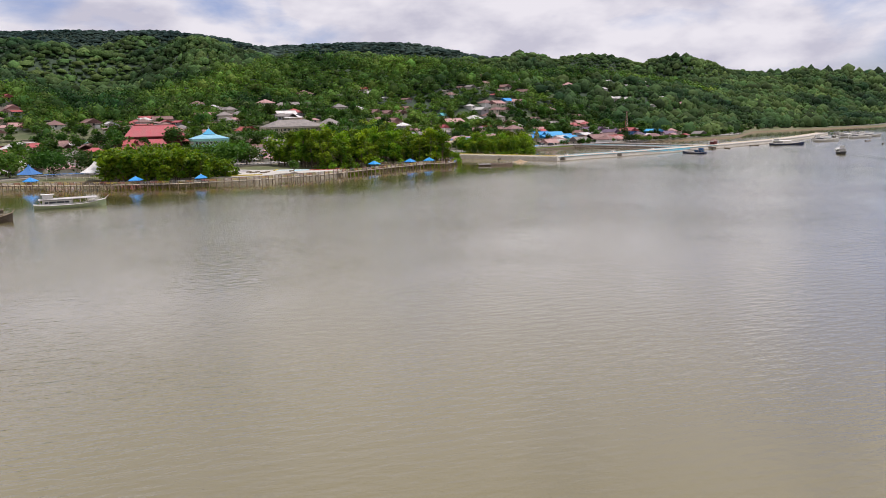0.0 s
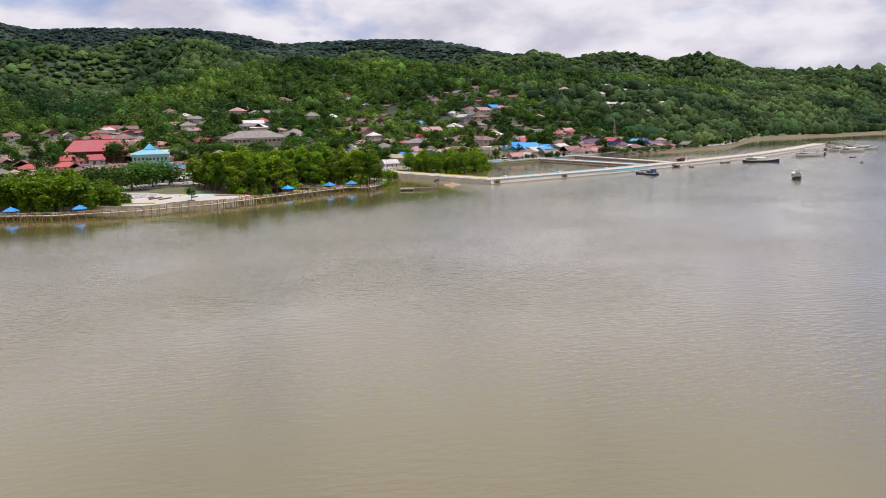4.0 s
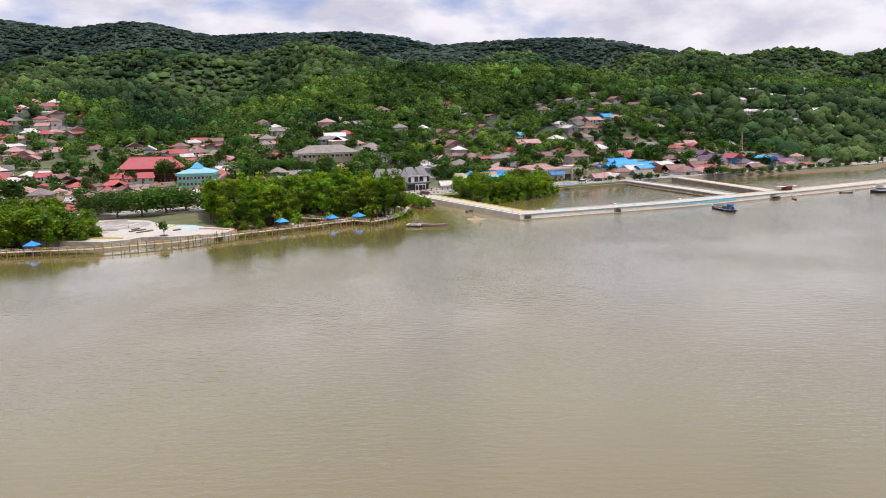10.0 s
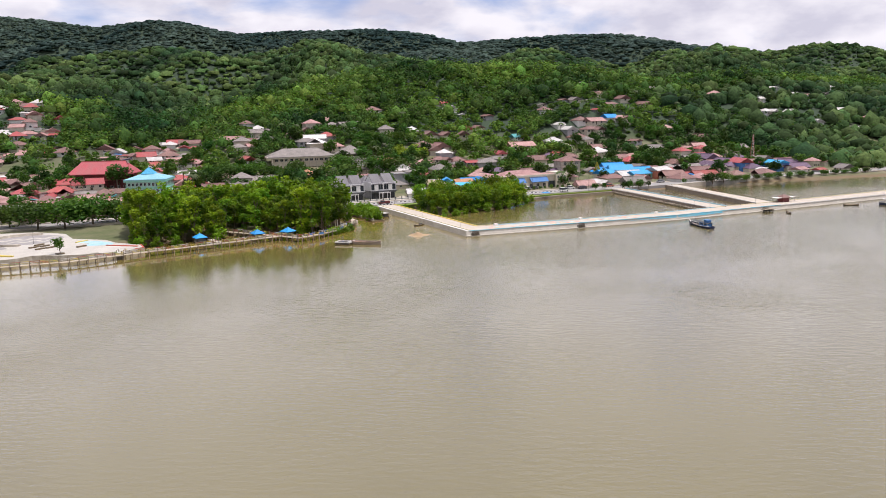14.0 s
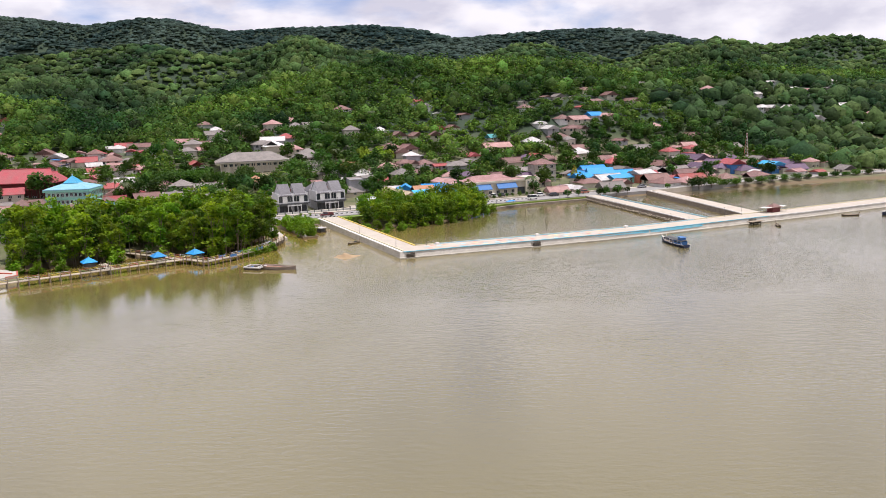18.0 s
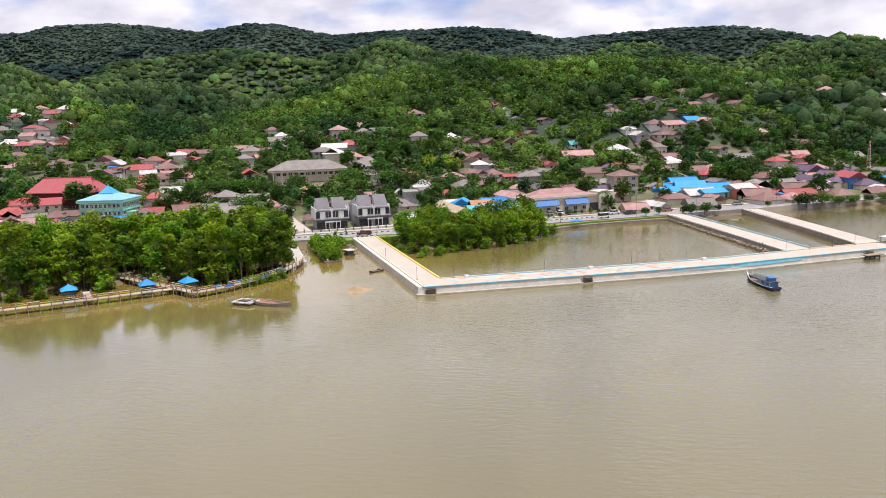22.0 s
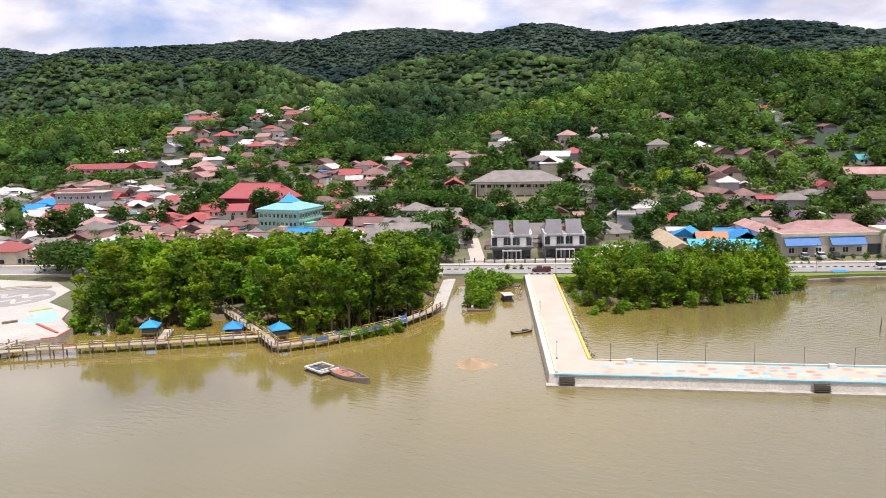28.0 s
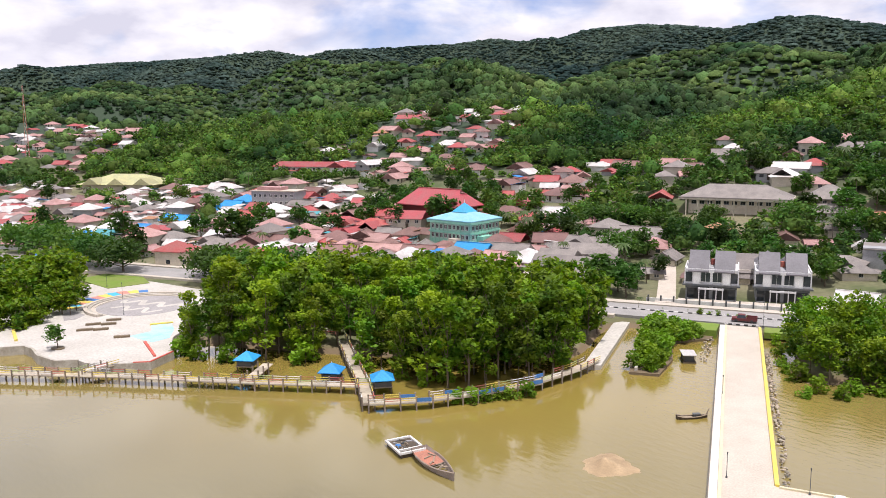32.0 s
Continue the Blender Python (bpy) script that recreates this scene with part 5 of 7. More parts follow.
def build_office():
    g = thing("office_building", pose(86, 118, 1.7, 0, 0, 6), "cream office with blue awnings and faded red roofs", "office")
    part("wall", Geo().box(0, 0, -1, 36, 9, 6.8), M["plaster"], g)
    part("parapet", Geo().box(0, -0.2, 5.6, 36.6, 9.6, 0.8), M["plaster"], g)
    part("roof", Geo().box(0, 0, 6.2, 35, 8.4, 0.25), M["roof_p"], g)
    for x in (-12.5, 0.5):
        part("awning", Geo().add([(x - 5, -4.5, 5.4), (x + 5, -4.5, 5.4), (x + 5, -6.6, 3.2), (x - 5, -6.6, 3.2), (x - 5, -4.5, 5.2), (x + 5, -4.5, 5.2), (x + 5, -6.6, 3.0), (x - 5, -6.6, 3.0)], [(0, 3, 2, 1), (4, 5, 6, 7), (3, 7, 6, 2), (0, 4, 7, 3), (1, 2, 6, 5)]), M["rail_blue"], g, "dark blue awning")
        part("sign_band", Geo().box(x, -4.62, 5.3, 10, 0.2, 0.9), M["white_wall"], g)
    part("entrance", Geo().box(8.6, -4.6, -0.4, 4, 0.3, 3.4), M["glass"], g)
    part("tower", Geo().box(13.5, -1.5, -1, 6.5, 8.6, 8.2), M["plaster"], g, "taller cream corner block")
    window_row(g, 3, 10.6, 16.4, -5.8, 4.8, 1.0, 1.2, 0)
    k = Geo().box(-16, 16, -1, 7, 25, 6.4)
    part("wing", k, M["white_wall"], g)
    part("wing_roof", Geo().add(Geo().hip(26, 7, 5.4, 1.4, over=0.5, ridge=27).v, Geo().hip(26, 7, 5.4, 1.4, over=0.5, ridge=27).f, pose(-16, 16, 0, 0, 0, 90)), M["roof_p"], g, "faded pink ribbed roof")
    k = Geo().hip(24, 9, 5.0, 2.2, over=0.7)
    part("rear_roof", Geo().add(k.v, k.f, pose(4, 18, 0)), M["roof_p"], g, "faded red roof")
    part("rear_wall", Geo().box(4, 18, -1, 23, 8.5, 6.2), M["plaster"], g)
    window_row(g, 7, -17, 10, -4.5, 1.4, 1.6, 1.5, 0)


build_office()


def build_tall_house():
    g = thing("shop_house", pose(125, 151, 2.2, 0, 0, -6), "unfinished three-storey grey concrete shop house", "house")
    part("wall", Geo().box(0, 0, -1, 11, 10, 10.5), M["wallconc"], g)
    part("roof", Geo().hip(11, 10, 9.6, 2.2, over=0.7), M["roof_n"], g)
    for z in (2.0, 5.0, 8.0):
        window_row(g, 3, -5, 5, -5, z, 1.5, 1.5, 0)
        window_row(g, 2, -4, 4, -5.5, z, 1.3, 1.4, 1)
        part("floor_slab", Geo().box(0, 0, z + 1.3, 11.5, 10.5, 0.25), M["concrete"], g)


build_tall_house()


def build_block():
    g = thing("apartment_block", pose(-203, 217, ground_z(-203, 217), 0, 0, 5), "plain grey flat-roofed two-storey block", "building")
    part("wall", Geo().box(0, 0, -3, 22, 10, 9.6), M["grey_wall"], g)
    part("roof", Geo().box(0, 0, 6.6, 22.8, 10.8, 0.35), M["concrete"], g)
    part("penthouse", Geo().box(-3, 0, 6.9, 12, 7, 1.4), M["roof_p"], g)
    for z in (1.5, 4.6):
        window_row(g, 8, -10.5, 10.5, -5, z, 1.3, 1.3, 0)
    m = thing("market_hall", pose(-345, 272, ground_z(-345, 272) - 2.2, 0, 0, 12), "large market hall with pale yellow-green roofs", "hall")
    part("wall", Geo().box(0, 0, -3, 44, 24, 8), M["plaster"], m)
    part("roof", Geo().hip(46, 26, 5, 5, over=1.2), M["roof_y"], m)
    for x in (-14, 2, 18):
        k = Geo().hip(10, 9, 5.2, 3.2, over=0.6, ridge=11)
        part("gable_roof", Geo().add(k.v, k.f, pose(x, -11, 0, 0, 0, 90)), M["roof_y"], m)
    s = thing("school", pose(-226, 290, ground_z(-226, 290) - 0.5, 0, 0, 4), "long low school with bright red roof", "school")
    part("wall", Geo().box(0, 0, -3, 52, 8, 6.2), M["white_wall"], s)
    part("roof", Geo().hip(52, 8, 3.4, 2.2, over=0.9, ridge=50), M["roof_r"], s)
    window_row(s, 16, -25, 25, -4, 1.6, 1.5, 1.3, 0)
    w = thing("warehouse", pose(34, 159, 3.6, 0, 0, -6), "two tall grey sheet-clad sheds side by side", "shed")
    for k, (x, c) in enumerate(((-5, "g"), (4.5, "g"))):
        part("wall", Geo().box(x * 0.7, 0, -2, 6.4, 9, 7.4), M["grey_wall"], w)
        x *= 0.7
        t = 6.3 if k else 5.7
        part("roof", Geo().add([(x - 3.25, -4.8, t - 0.6), (x + 3.25, -4.8, t - 0.6), (x + 3.25, 4.8, t), (x - 3.25, 4.8, t), (x - 3.25, -4.8, t - 0.8), (x + 3.25, -4.8, t - 0.8), (x + 3.25, 4.8, t - 0.2), (x - 3.25, 4.8, t - 0.2)], [(0, 1, 2, 3), (7, 6, 5, 4), (0, 4, 5, 1), (1, 5, 6, 2), (2, 6, 7, 3), (3, 7, 4, 0)]), M["roof_g"], w)
    c = thing("workshop", pose(52, 106.5, 1.7, 0, 0, -4), "open roadside workshop under a long sky blue roof", "workshop")
    part("wall", Geo().box(0, 2, -1, 17, 6, 4.2), M["plaster"], c)
    part("roof", Geo().add([(-10, -5, 3.3), (10, -5, 3.3), (10, 5.5, 5.0), (-10, 5.5, 5.0), (-10, -5, 3.15), (10, -5, 3.15), (10, 5.5, 4.85), (-10, 5.5, 4.85)], [(0, 1, 2, 3), (7, 6, 5, 4), (0, 4, 5, 1), (1, 5, 6, 2), (2, 6, 7, 3), (3, 7, 4, 0)]), M["roof_c"], c, "long sky blue sheet roof")
    for i in range(5):
        part("post", Geo().box(-9.4 + 4.7 * i, -4.6, -1, 0.18, 0.18, 4.2), M["slate"], c)


build_block()


def build_shop(name, x, y, a, w, d, h, rh, roof, wall, label, category="house"):
    """A plain gabled building with its long side along its own x, with door and windows."""
    g = thing(name, pose(x, y, ground_z(x, y) + 0.1, 0, 0, a), label, category)
    wg = Geo().box(0, 0, -2, w, d, h + 2)
    wg.add([(-w / 2, -d / 2, h), (-w / 2, d / 2, h), (-w / 2, 0, h + rh * 0.9), (w / 2, -d / 2, h), (w / 2, d / 2, h), (w / 2, 0, h + rh * 0.9)], [(0, 2, 1), (3, 4, 5)])
    part("wall", wg, M[wall], g)
    part("roof", Geo().hip(w, d, h, rh, over=0.6, ridge=w + 1.2), M["roof_" + roof], g)
    part("door", Geo().box(w * 0.1, -d / 2 - 0.02, 0, 1.1, 0.12, 2.1), M["darkwood"], g)
    window_row(g, max(int(w / 3), 1), -w / 2, w / 2, -d / 2, h * 0.62, 1.2, 1.1, 0)
    window(g, 0, -w / 2, h * 0.6, 1.2, 1.1, 3, None)
    return g


build_shop("workshop_shed", 38.6, 118.5, 93, 30, 6.2, 3.6, 1.5, "d", "plaster", "long shed with sun-bleached tan sheet roof", "shed")
build_shop("house", -116, 169.5, 5, 13, 8, 3.6, 2.2, "r", "plaster", "house with faded red roof before the timber hall")
build_shop("house", -127, 174, -8, 10, 8, 3.4, 2.2, "r", "plaster", "small house with faded red roof beside the timber hall")
build_shop("house", 46.0, 131, 70, 8, 6.5, 3.6, 2.0, "b", "white_wall", "small white house with bright blue gabled roof")
build_shop("house", 51.5, 123.5, 0, 8.5, 6, 3.4, 2.0, "o", "plaster", "small house with rust orange sheet roof")
build_shop("house", 60.5, 122, 90, 9, 8, 3.8, 2.2, "b", "plaster", "house with steep bright blue roof beside the workshop")
build_shop("shop_house", 138, 134, 10, 9, 7, 3.2, 1.8, "b", "plaster", "low shop with vivid blue sheet roof", "shop")
build_shop("shop_house", 150.5, 138, -20, 12, 9, 4.2, 2.4, "c", "white_wall", "shop with broad light blue gabled roof", "shop")
build_shop("shop_house", 157, 126, 8, 18, 6, 3.0, 1.4, "c", "mint", "long low shop with light blue roof by the road", "shop")
build_shop("shop_house", 166, 124.5, 6, 10, 9, 4.4, 1.6, "w", "rail_red", "red fronted shop with white sheet roof", "shop")
build_shop("shop_house", 207, 133, 85, 12, 7.5, 4.6, 2.0, "v", "rail_blue", "two-storey blue walled shop with dark purple roof", "shop")
build_shop("shop_house", 229, 134, 80, 13, 8, 5.0, 2.2, "r", "rail_blue", "tall blue walled house with dull red roof", "shop")
build_shop("shop_house", 246, 124, 85, 12, 8, 4.6, 1.4, "c", "rail_blue", "blue painted shop with pale blue roof", "shop")
for pts in ([(-182, 139), (-160, 141), (-156, 150), (-170, 153), (-184, 146)], [(-188, 166), (-172, 168), (-174, 176), (-190, 174)]):
    lawn = new("lawn", Geo().prism(pts, 0.5, max(ground_z(*p) for p in pts) + 0.12).mesh("lawn", M["grass"]))
    tagged(lawn, "open bright green grass plot among the houses", "lawn", kind="structure")

for x, y, a, w, d, h in ((-42.5, 114.5, -6, 17, 9, 3.2), (-45.5, 124.0, -3, 19, 9, 3.4), (-41.0, 133.5, 84, 12, 9, 3.4), (-51.5, 134.5, -8, 10, 9, 3.2), (-46.0, 144.5, 4, 18, 9, 3.4), (-50.0, 154.0, 88, 11, 8, 3.4), (-39.5, 154.5, -5, 9, 8, 3.6)):
    build_shop("house", x, y, a, w, d, h, 2.3, "g", "plaster", "low house with weathered grey-brown sheet roof in a crowded row")
# garden fence in front of the townhouses
fence = thing("garden_fence", pose(0, 0, 0), "low white wall with dark slatted posts before the townhouses", "fence", kind="structure")
part("wall", Geo().box(0, 102.2, 0.5, 44, 0.25, 1.9), M["white_wall"], fence)
fp = Geo().box(0, 0, 0.5, 0.35, 0.35, 2.6).mesh("post", M["slate"])
for i in range(16):
    piece("post", fp, pose(-21.5 + 2.87 * i, 102.1, 0), fence)
drive = new("driveway", strip(Geo(), [(-17.6, 101), (-18.2, 108), (-19.6, 120), (-21.4, 135), (-23.4, 150), (-25.0, 166)], 4.4, -1, 0).mesh("driveway", M["concrete"]))
for v in drive.data.vertices:
    if v.co.z > -0.5:
        v.co.z = max(ground_z(v.co.x, v.co.y) + 0.2, 1.8)
tagged(drive, "pale concrete driveway beside the townhouses", "driveway", kind="structure")
yard = new("forecourt", Geo().prism([(-15.2, 102.6), (19, 104.4), (18, 114), (15.2, 114), (15.0, 108.6), (-15.2, 106.4)], 0.5, 1.9).mesh("forecourt", M["concrete"]))
tagged(yard, "pale concrete forecourt before the townhouses", "driveway", kind="structure")
lane = new("lane", strip(Geo(), [(-56, 97.5), (-57, 140), (-60, 200), (-66, 250), (-68, 290), (-71, 330)], 4.5, -1, 0).mesh("lane", M["concrete"]))
for v in lane.data.vertices:
    if v.co.z > -0.5:
        v.co.z = ground_z(v.co.x, v.co.y) + 0.18
tagged(lane, "pale narrow lane climbing inland", "lane", kind="structure")
court = new("sports_court", Geo().prism([(17, 119), (30, 120), (30, 129), (17, 128)], 1.0, 1.75).mesh("sports_court", M["rail_red"]))
tagged(court, "small red surfaced sports court", "court", kind="structure")

# ---- trees ----
def leaf_quads(centres, size, r, flat=0.35):
    """Small bent leaf sprays at the centres: vertices and faces."""
    n = len(centres)
    a = r.normal(size=(n, 3))
    a[:, 2] *= 0.45
    a /= np.linalg.norm(a, axis=1)[:, None] + 1e-9
    b = np.cross(a, r.normal(size=(n, 3)) * (0.6, 0.6, 1.0))
    b /= np.linalg.norm(b, axis=1)[:, None] + 1e-9
    s = size * r.uniform(0.55, 1.3, (n, 1))
    a, b = a * s, b * s * 0.62
    v = np.stack([centres - a, centres - b * 0.9, centres + a, centres + b], 1).reshape(-1, 3)
    i = np.arange(n)[:, None] * 4
    return v, np.concatenate([i, i + 1, i + 2, i + 3], 1)


def crown_points(r, n, height, rx, lumps, low):
    """Points on the lumpy surface of a crown of several clumps."""
    c = np.stack([r.uniform(-0.6, 0.6, lumps) * rx, r.uniform(-0.6, 0.6, lumps) * rx, r.uniform(low + 0.18 * (1 - low), 0.86, lumps) * height], 1)
    c[0] = (0, 0, height * 0.84)
    rad = r.uniform(0.34, 0.6, lumps) * rx
    k = r.randint(0, lumps, n)
    d = r.normal(size=(n, 3))
    d /= np.linalg.norm(d, axis=1)[:, None]
    d[:, 2] *= 0.8
    return c[k] + d * (rad[k] * r.uniform(0.55, 1.08, n))[:, None]


def tree_meshes(seed, height, rx, leaves, leaf, leaf_mat, low=0.3, lumps=9, trunk=0.2, limbs=5):
    r = np.random.RandomState(seed)
    g = Geo()
    p = Vector((0, 0, -0.6))
    for k in range(4):
        q = Vector((r.uniform(-0.25, 0.25) * (k + 1) * 0.5, r.uniform(-0.25, 0.25) * (k + 1) * 0.5, height * 0.17 * (k + 1)))
        g.tube(p, q, trunk * (1 - 0.2 * k), trunk * (0.8 - 0.2 * k), 5)
        p = q
    for k in range(limbs):
        z = height * r.uniform(0.22, 0.55)
        t = r.uniform(0, 6.28)
        g.tube((0, 0, z), (rx * 0.65 * math.cos(t), rx * 0.65 * math.sin(t), min(z + height * 0.3, height * 0.8)), trunk * 0.42, trunk * 0.12, 4)
    v, f = leaf_quads(crown_points(r, leaves, height, rx, lumps, low), leaf, r)
    me = bpy.data.meshes.new("crown")
    me.from_pydata(v.tolist(), [], f.tolist())
    me.materials.append(M[leaf_mat])
    return g.mesh("trunk", M["bark"]), me


def tree_kind(name, label, category, group, meshes):
    out = []
    for trunk, crown in meshes:
        t = thing(name, pose(0, 0, -80), label, category, group)
        piece("trunk", trunk, Matrix(), t)
        piece("crown", crown, Matrix(), t)
        out.append([t, 0])
    return out


def plant(kinds, r, x, y, z, s, lean=3):
    k = kinds[int(r.randint(0, len(kinds)))]
    m = pose(x, y, z, r.uniform(-lean, lean), r.uniform(-lean, lean), r.uniform(0, 360)) @ Matrix.Diagonal((s * r.uniform(0.9, 1.1), s * r.uniform(0.9, 1.1), s, 1))
    if k[1] == 0:
        k[0].matrix_basis = m
    else:
        copy_thing(k[0], m)
    k[1] += 1


def inside(x, y, pts):
    hit, j = False, len(pts) - 1
    for i in range(len(pts)):
        (xi, yi), (xj, yj) = pts[i], pts[j]
        if (yi > y) != (yj > y) and x < (xj - xi) * (y - yi) / (yj - yi) + xi:
            hit = not hit
        j = i
    return hit


def grove(kinds, pts, step, seed, s0, s1, skip=0.08, z=None):
    r = np.random.RandomState(seed)
    xs, ys = [p[0] for p in pts], [p[1] for p in pts]
    row = 0
    for y in np.arange(min(ys), max(ys), step * 0.9):
        row += 1
        for x in np.arange(min(xs), max(xs), step):
            px, py = x + step * (0.5 * (row % 2) + r.uniform(-0.4, 0.4)), y + step * r.uniform(-0.4, 0.4)
            if inside(px, py, pts) and r.uniform() > skip:
                plant(kinds, r, px, py, max(ground_z(px, py), -0.3) if z is None else z, r.uniform(s0, s1))


def thicket(name, label, meshes, pts, step, seed, s0, s1, keep):
    """Trees standing too close to count, joined into one object."""
    r = np.random.RandomState(seed)
    packs = []
    for trunk, crown in meshes:
        for me in (trunk, crown):
            co = np.empty(len(me.vertices) * 3)
            me.vertices.foreach_get("co", co)
            packs.append((co.reshape(-1, 3), [tuple(p.vertices) for p in me.polygons]))
    vs, fs, ms, off = [], [], [], 0
    xs, ys = [p[0] for p in pts], [p[1] for p in pts]
    for y in np.arange(min(ys), max(ys), step * 0.9):
        for x in np.arange(min(xs), max(xs), step):
            px, py = x + step * r.uniform(-0.5, 0.5), y + step * r.uniform(-0.5, 0.5)
            if not inside(px, py, pts) or not keep(px, py):
                continue
            k, a, s = r.randint(0, len(meshes)), r.uniform(0, 6.28), r.uniform(s0, s1)
            turn = np.array([[math.cos(a), math.sin(a), 0], [-math.sin(a), math.cos(a), 0], [0, 0, 1]]) * s
            for q in (2 * k, 2 * k + 1):
                v, f = packs[q]
                vs.append(v @ turn + (px, py, max(ground_z(px, py), -0.3)))
                fs += [tuple(i + off for i in p) for p in f]
                ms += [q % 2] * len(f)
                off += len(v)
    me = bpy.data.meshes.new(name)
    me.from_pydata(np.concatenate(vs).tolist(), [], fs)
    me.materials.append(M["bark"])
    me.materials.append(M["thicket"])
    me.polygons.foreach_set("material_index", ms)
    return tagged(new(name, me), label, "trees", kind="stuff")


mang = [tree_meshes(40 + i, 12.2, 2.35, 900, 0.36, "mangrove", low=0.08, lumps=15, trunk=0.16, limbs=6) for i in range(5)]
coarse = [tree_meshes(140 + i, 11.0, 3.1, 450, 0.58, "mangrove", low=0.08, lumps=13, trunk=0.17, limbs=4) for i in range(3)]
label = "tall dense mangrove tree with bright green leaves on mud"
MAIN = [(-97, 30), (-90, 30), (-80, 33), (-71, 35.5), (-67, 42), (-62, 38), (-56, 33), (-48, 29.5), (-41, 30.5), (-32, 37.5), (-25.0, 45.5), (-26.3, 53), (-26.5, 82), (-60, 84), (-97, 82), (-100, 60), (-101.5, 46)]
WEST = [(-178, 46), (-170, 30), (-155, 23.5), (-146, 23.5), (-138.5, 25.5), (-136.5, 33), (-137.5, 42), (-146, 53), (-158, 62), (-172, 62)]
g1 = tree_kind("mangrove_tree", label, "tree", "mangroves between boardwalk and road", mang)
grove(g1, [p if p[1] < 64 else (p[0], 64) for p in MAIN], 3.3, 61, 0.7, 1.32, 0.1)
thicket("mangrove_thicket", "dense green mangrove thicket behind the front trees", coarse, MAIN, 3.6, 65, 0.8, 1.36, lambda x, y: y > 64)
squat = [tree_meshes(240 + i, 10.0, 3.0, 950, 0.37, "mangrove", low=0.04, lumps=17, trunk=0.16, limbs=6) for i in range(4)]
g2 = tree_kind("mangrove_tree", label, "tree", "mangroves beside the lagoon", squat)
grove(g2, [(12, 55), (20, 53), (30, 56), (42, 59), (52, 66), (60, 73), (58, 80), (30, 81), (10, 79), (9, 66)], 3.3, 62, 0.8, 1.12)
thicket("mangrove_thicket", "dense green mangrove thicket west of the plaza", coarse, WEST, 4.0, 63, 0.95, 1.25, lambda x, y: x < -150)
thicket("mangrove_thicket", "lower green mangrove thicket at the plaza's edge", coarse, WEST, 3.6, 67, 0.62, 0.85, lambda x, y: x >= -150)

bush = [tree_meshes(70 + i, 2.7, 1.7, 340, 0.30, "shrub", low=0.0, lumps=8, trunk=0.07, limbs=4) for i in range(3)]
b1 = tree_kind("shrub", "rounded bright green mangrove shrub at the waterline", "shrub", "waterline shrubs", bush)
br = np.random.RandomState(5)
for x, y, s in ((-38.5, 25.6, 0.9), (-36.6, 26.4, 1.0), (-35, 27.6, 0.85), (-33.6, 29.2, 0.9), (-31.6, 30.4, 1.0), (-29.6, 32.2, 1.1), (-72.6, 35.2, 1.7), (-74, 36.5, 1.4), (11, 47.6, 0.9), (16.4, 48.6, 1.0), (13, 51, 1.2), (18, 51.5, 1.2), (22, 53, 1.3), (10, 56, 1.4), (27, 54.5, 1.2), (33, 55.5, 1.3), (39, 57.5, 1.2), (45, 60, 1.3), (51, 64, 1.4), (57, 69.5, 1.5), (61, 73.5, 1.6), (-47, 31.5, 1.4), (-52, 33, 1.3), (-44, 34, 1.3), (-60, 34.5, 1.5), (-86, 30, 1.2), (-92, 29.5, 1.3), (-97, 30.2, 1.5), (-99, 34, 1.5), (6.4, 78, 1.0), (7, 72, 0.9), (7.4, 64, 0.9), (8.2, 60, 0.8)):
    plant(b1, br, x, y, max(ground_z(x, y), -0.25), s)
M["lime_leaf"] = material("lime_leaf", (0.20, 0.31, 0.015), (0.30, 0.37, 0.03), 0.6, scale=0.4, fine=2.5, objvar=0.3, spec=0.25)
lime = [tree_meshes(170 + i, 3.2, 2.0, 320, 0.34, "lime_leaf", low=0.0, lumps=8, trunk=0.08, limbs=4) for i in range(2)]
b3 = tree_kind("shrub", "bright lime green shrub in a hillside garden", "shrub", "lime shrubs", lime)
lr = np.random.RandomState(19)
for k in range(26):
    x, y = 58 + lr.uniform(-9, 9), 221 + lr.uniform(-8, 8)
    plant(b3, lr, x, y, ground_z(x, y) - 0.1, lr.uniform(0.8, 1.3))
b2 = tree_kind("shrub", "dense bright green shrub on the mud bank", "shrub", "shrubs beside the drain", bush)
grove(b2, [(-16.8, 50.5), (-12, 51), (-11.6, 60), (-13, 70), (-7, 77.5), (-6, 80.5), (-18, 80.5)], 1.9, 64, 0.8, 1.35, 0.02, 0.35)

broad = [tree_meshes(90 + i, 9.0, 4.4, 620, 0.62, "broadleaf", low=0.25, lumps=12, trunk=0.26, limbs=6) for i in range(4)]
v1 = tree_kind("broadleaf_tree", "round-crowned dark green broadleaf tree among the houses", "tree", "village trees", broad)
rain = [tree_meshes(120 + i, 8.0, 8.5, 1500, 0.62, "broadleaf", low=0.55, lumps=22, trunk=0.4, limbs=9) for i in range(2)]
v2 = tree_kind("rain_tree", "wide flat-crowned dark green rain tree", "tree", "rain trees", rain)
for i, (x, y, s) in enumerate(((-168, 88, 1.0), (-182, 92, 1.05), (-196, 96, 1.1), (-212, 100, 1.05), (-226, 103, 1.0), (-130, 84, 1.05), (-121, 82, 1.0), (-112, 85, 1.05), (-140, 93, 0.9), (-104, 88, 0.85), (-38, 150, 0.8), (-30, 186, 0.8), (-24, 181, 0.7), (-40, 190, 0.9), (-16, 190, 0.65), (10, 196, 0.8), (26, 190, 0.8), (36, 186, 0.9), (-52, 186, 0.9))):
    plant(v2, br, x, y, ground_z(x, y), s)
one = tree_kind("plaza_tree", "single small leafy tree in a plaza planter", "tree", "", broad[:1])
plant(one, br, -118.8, 21.6, 1.5, 0.5)


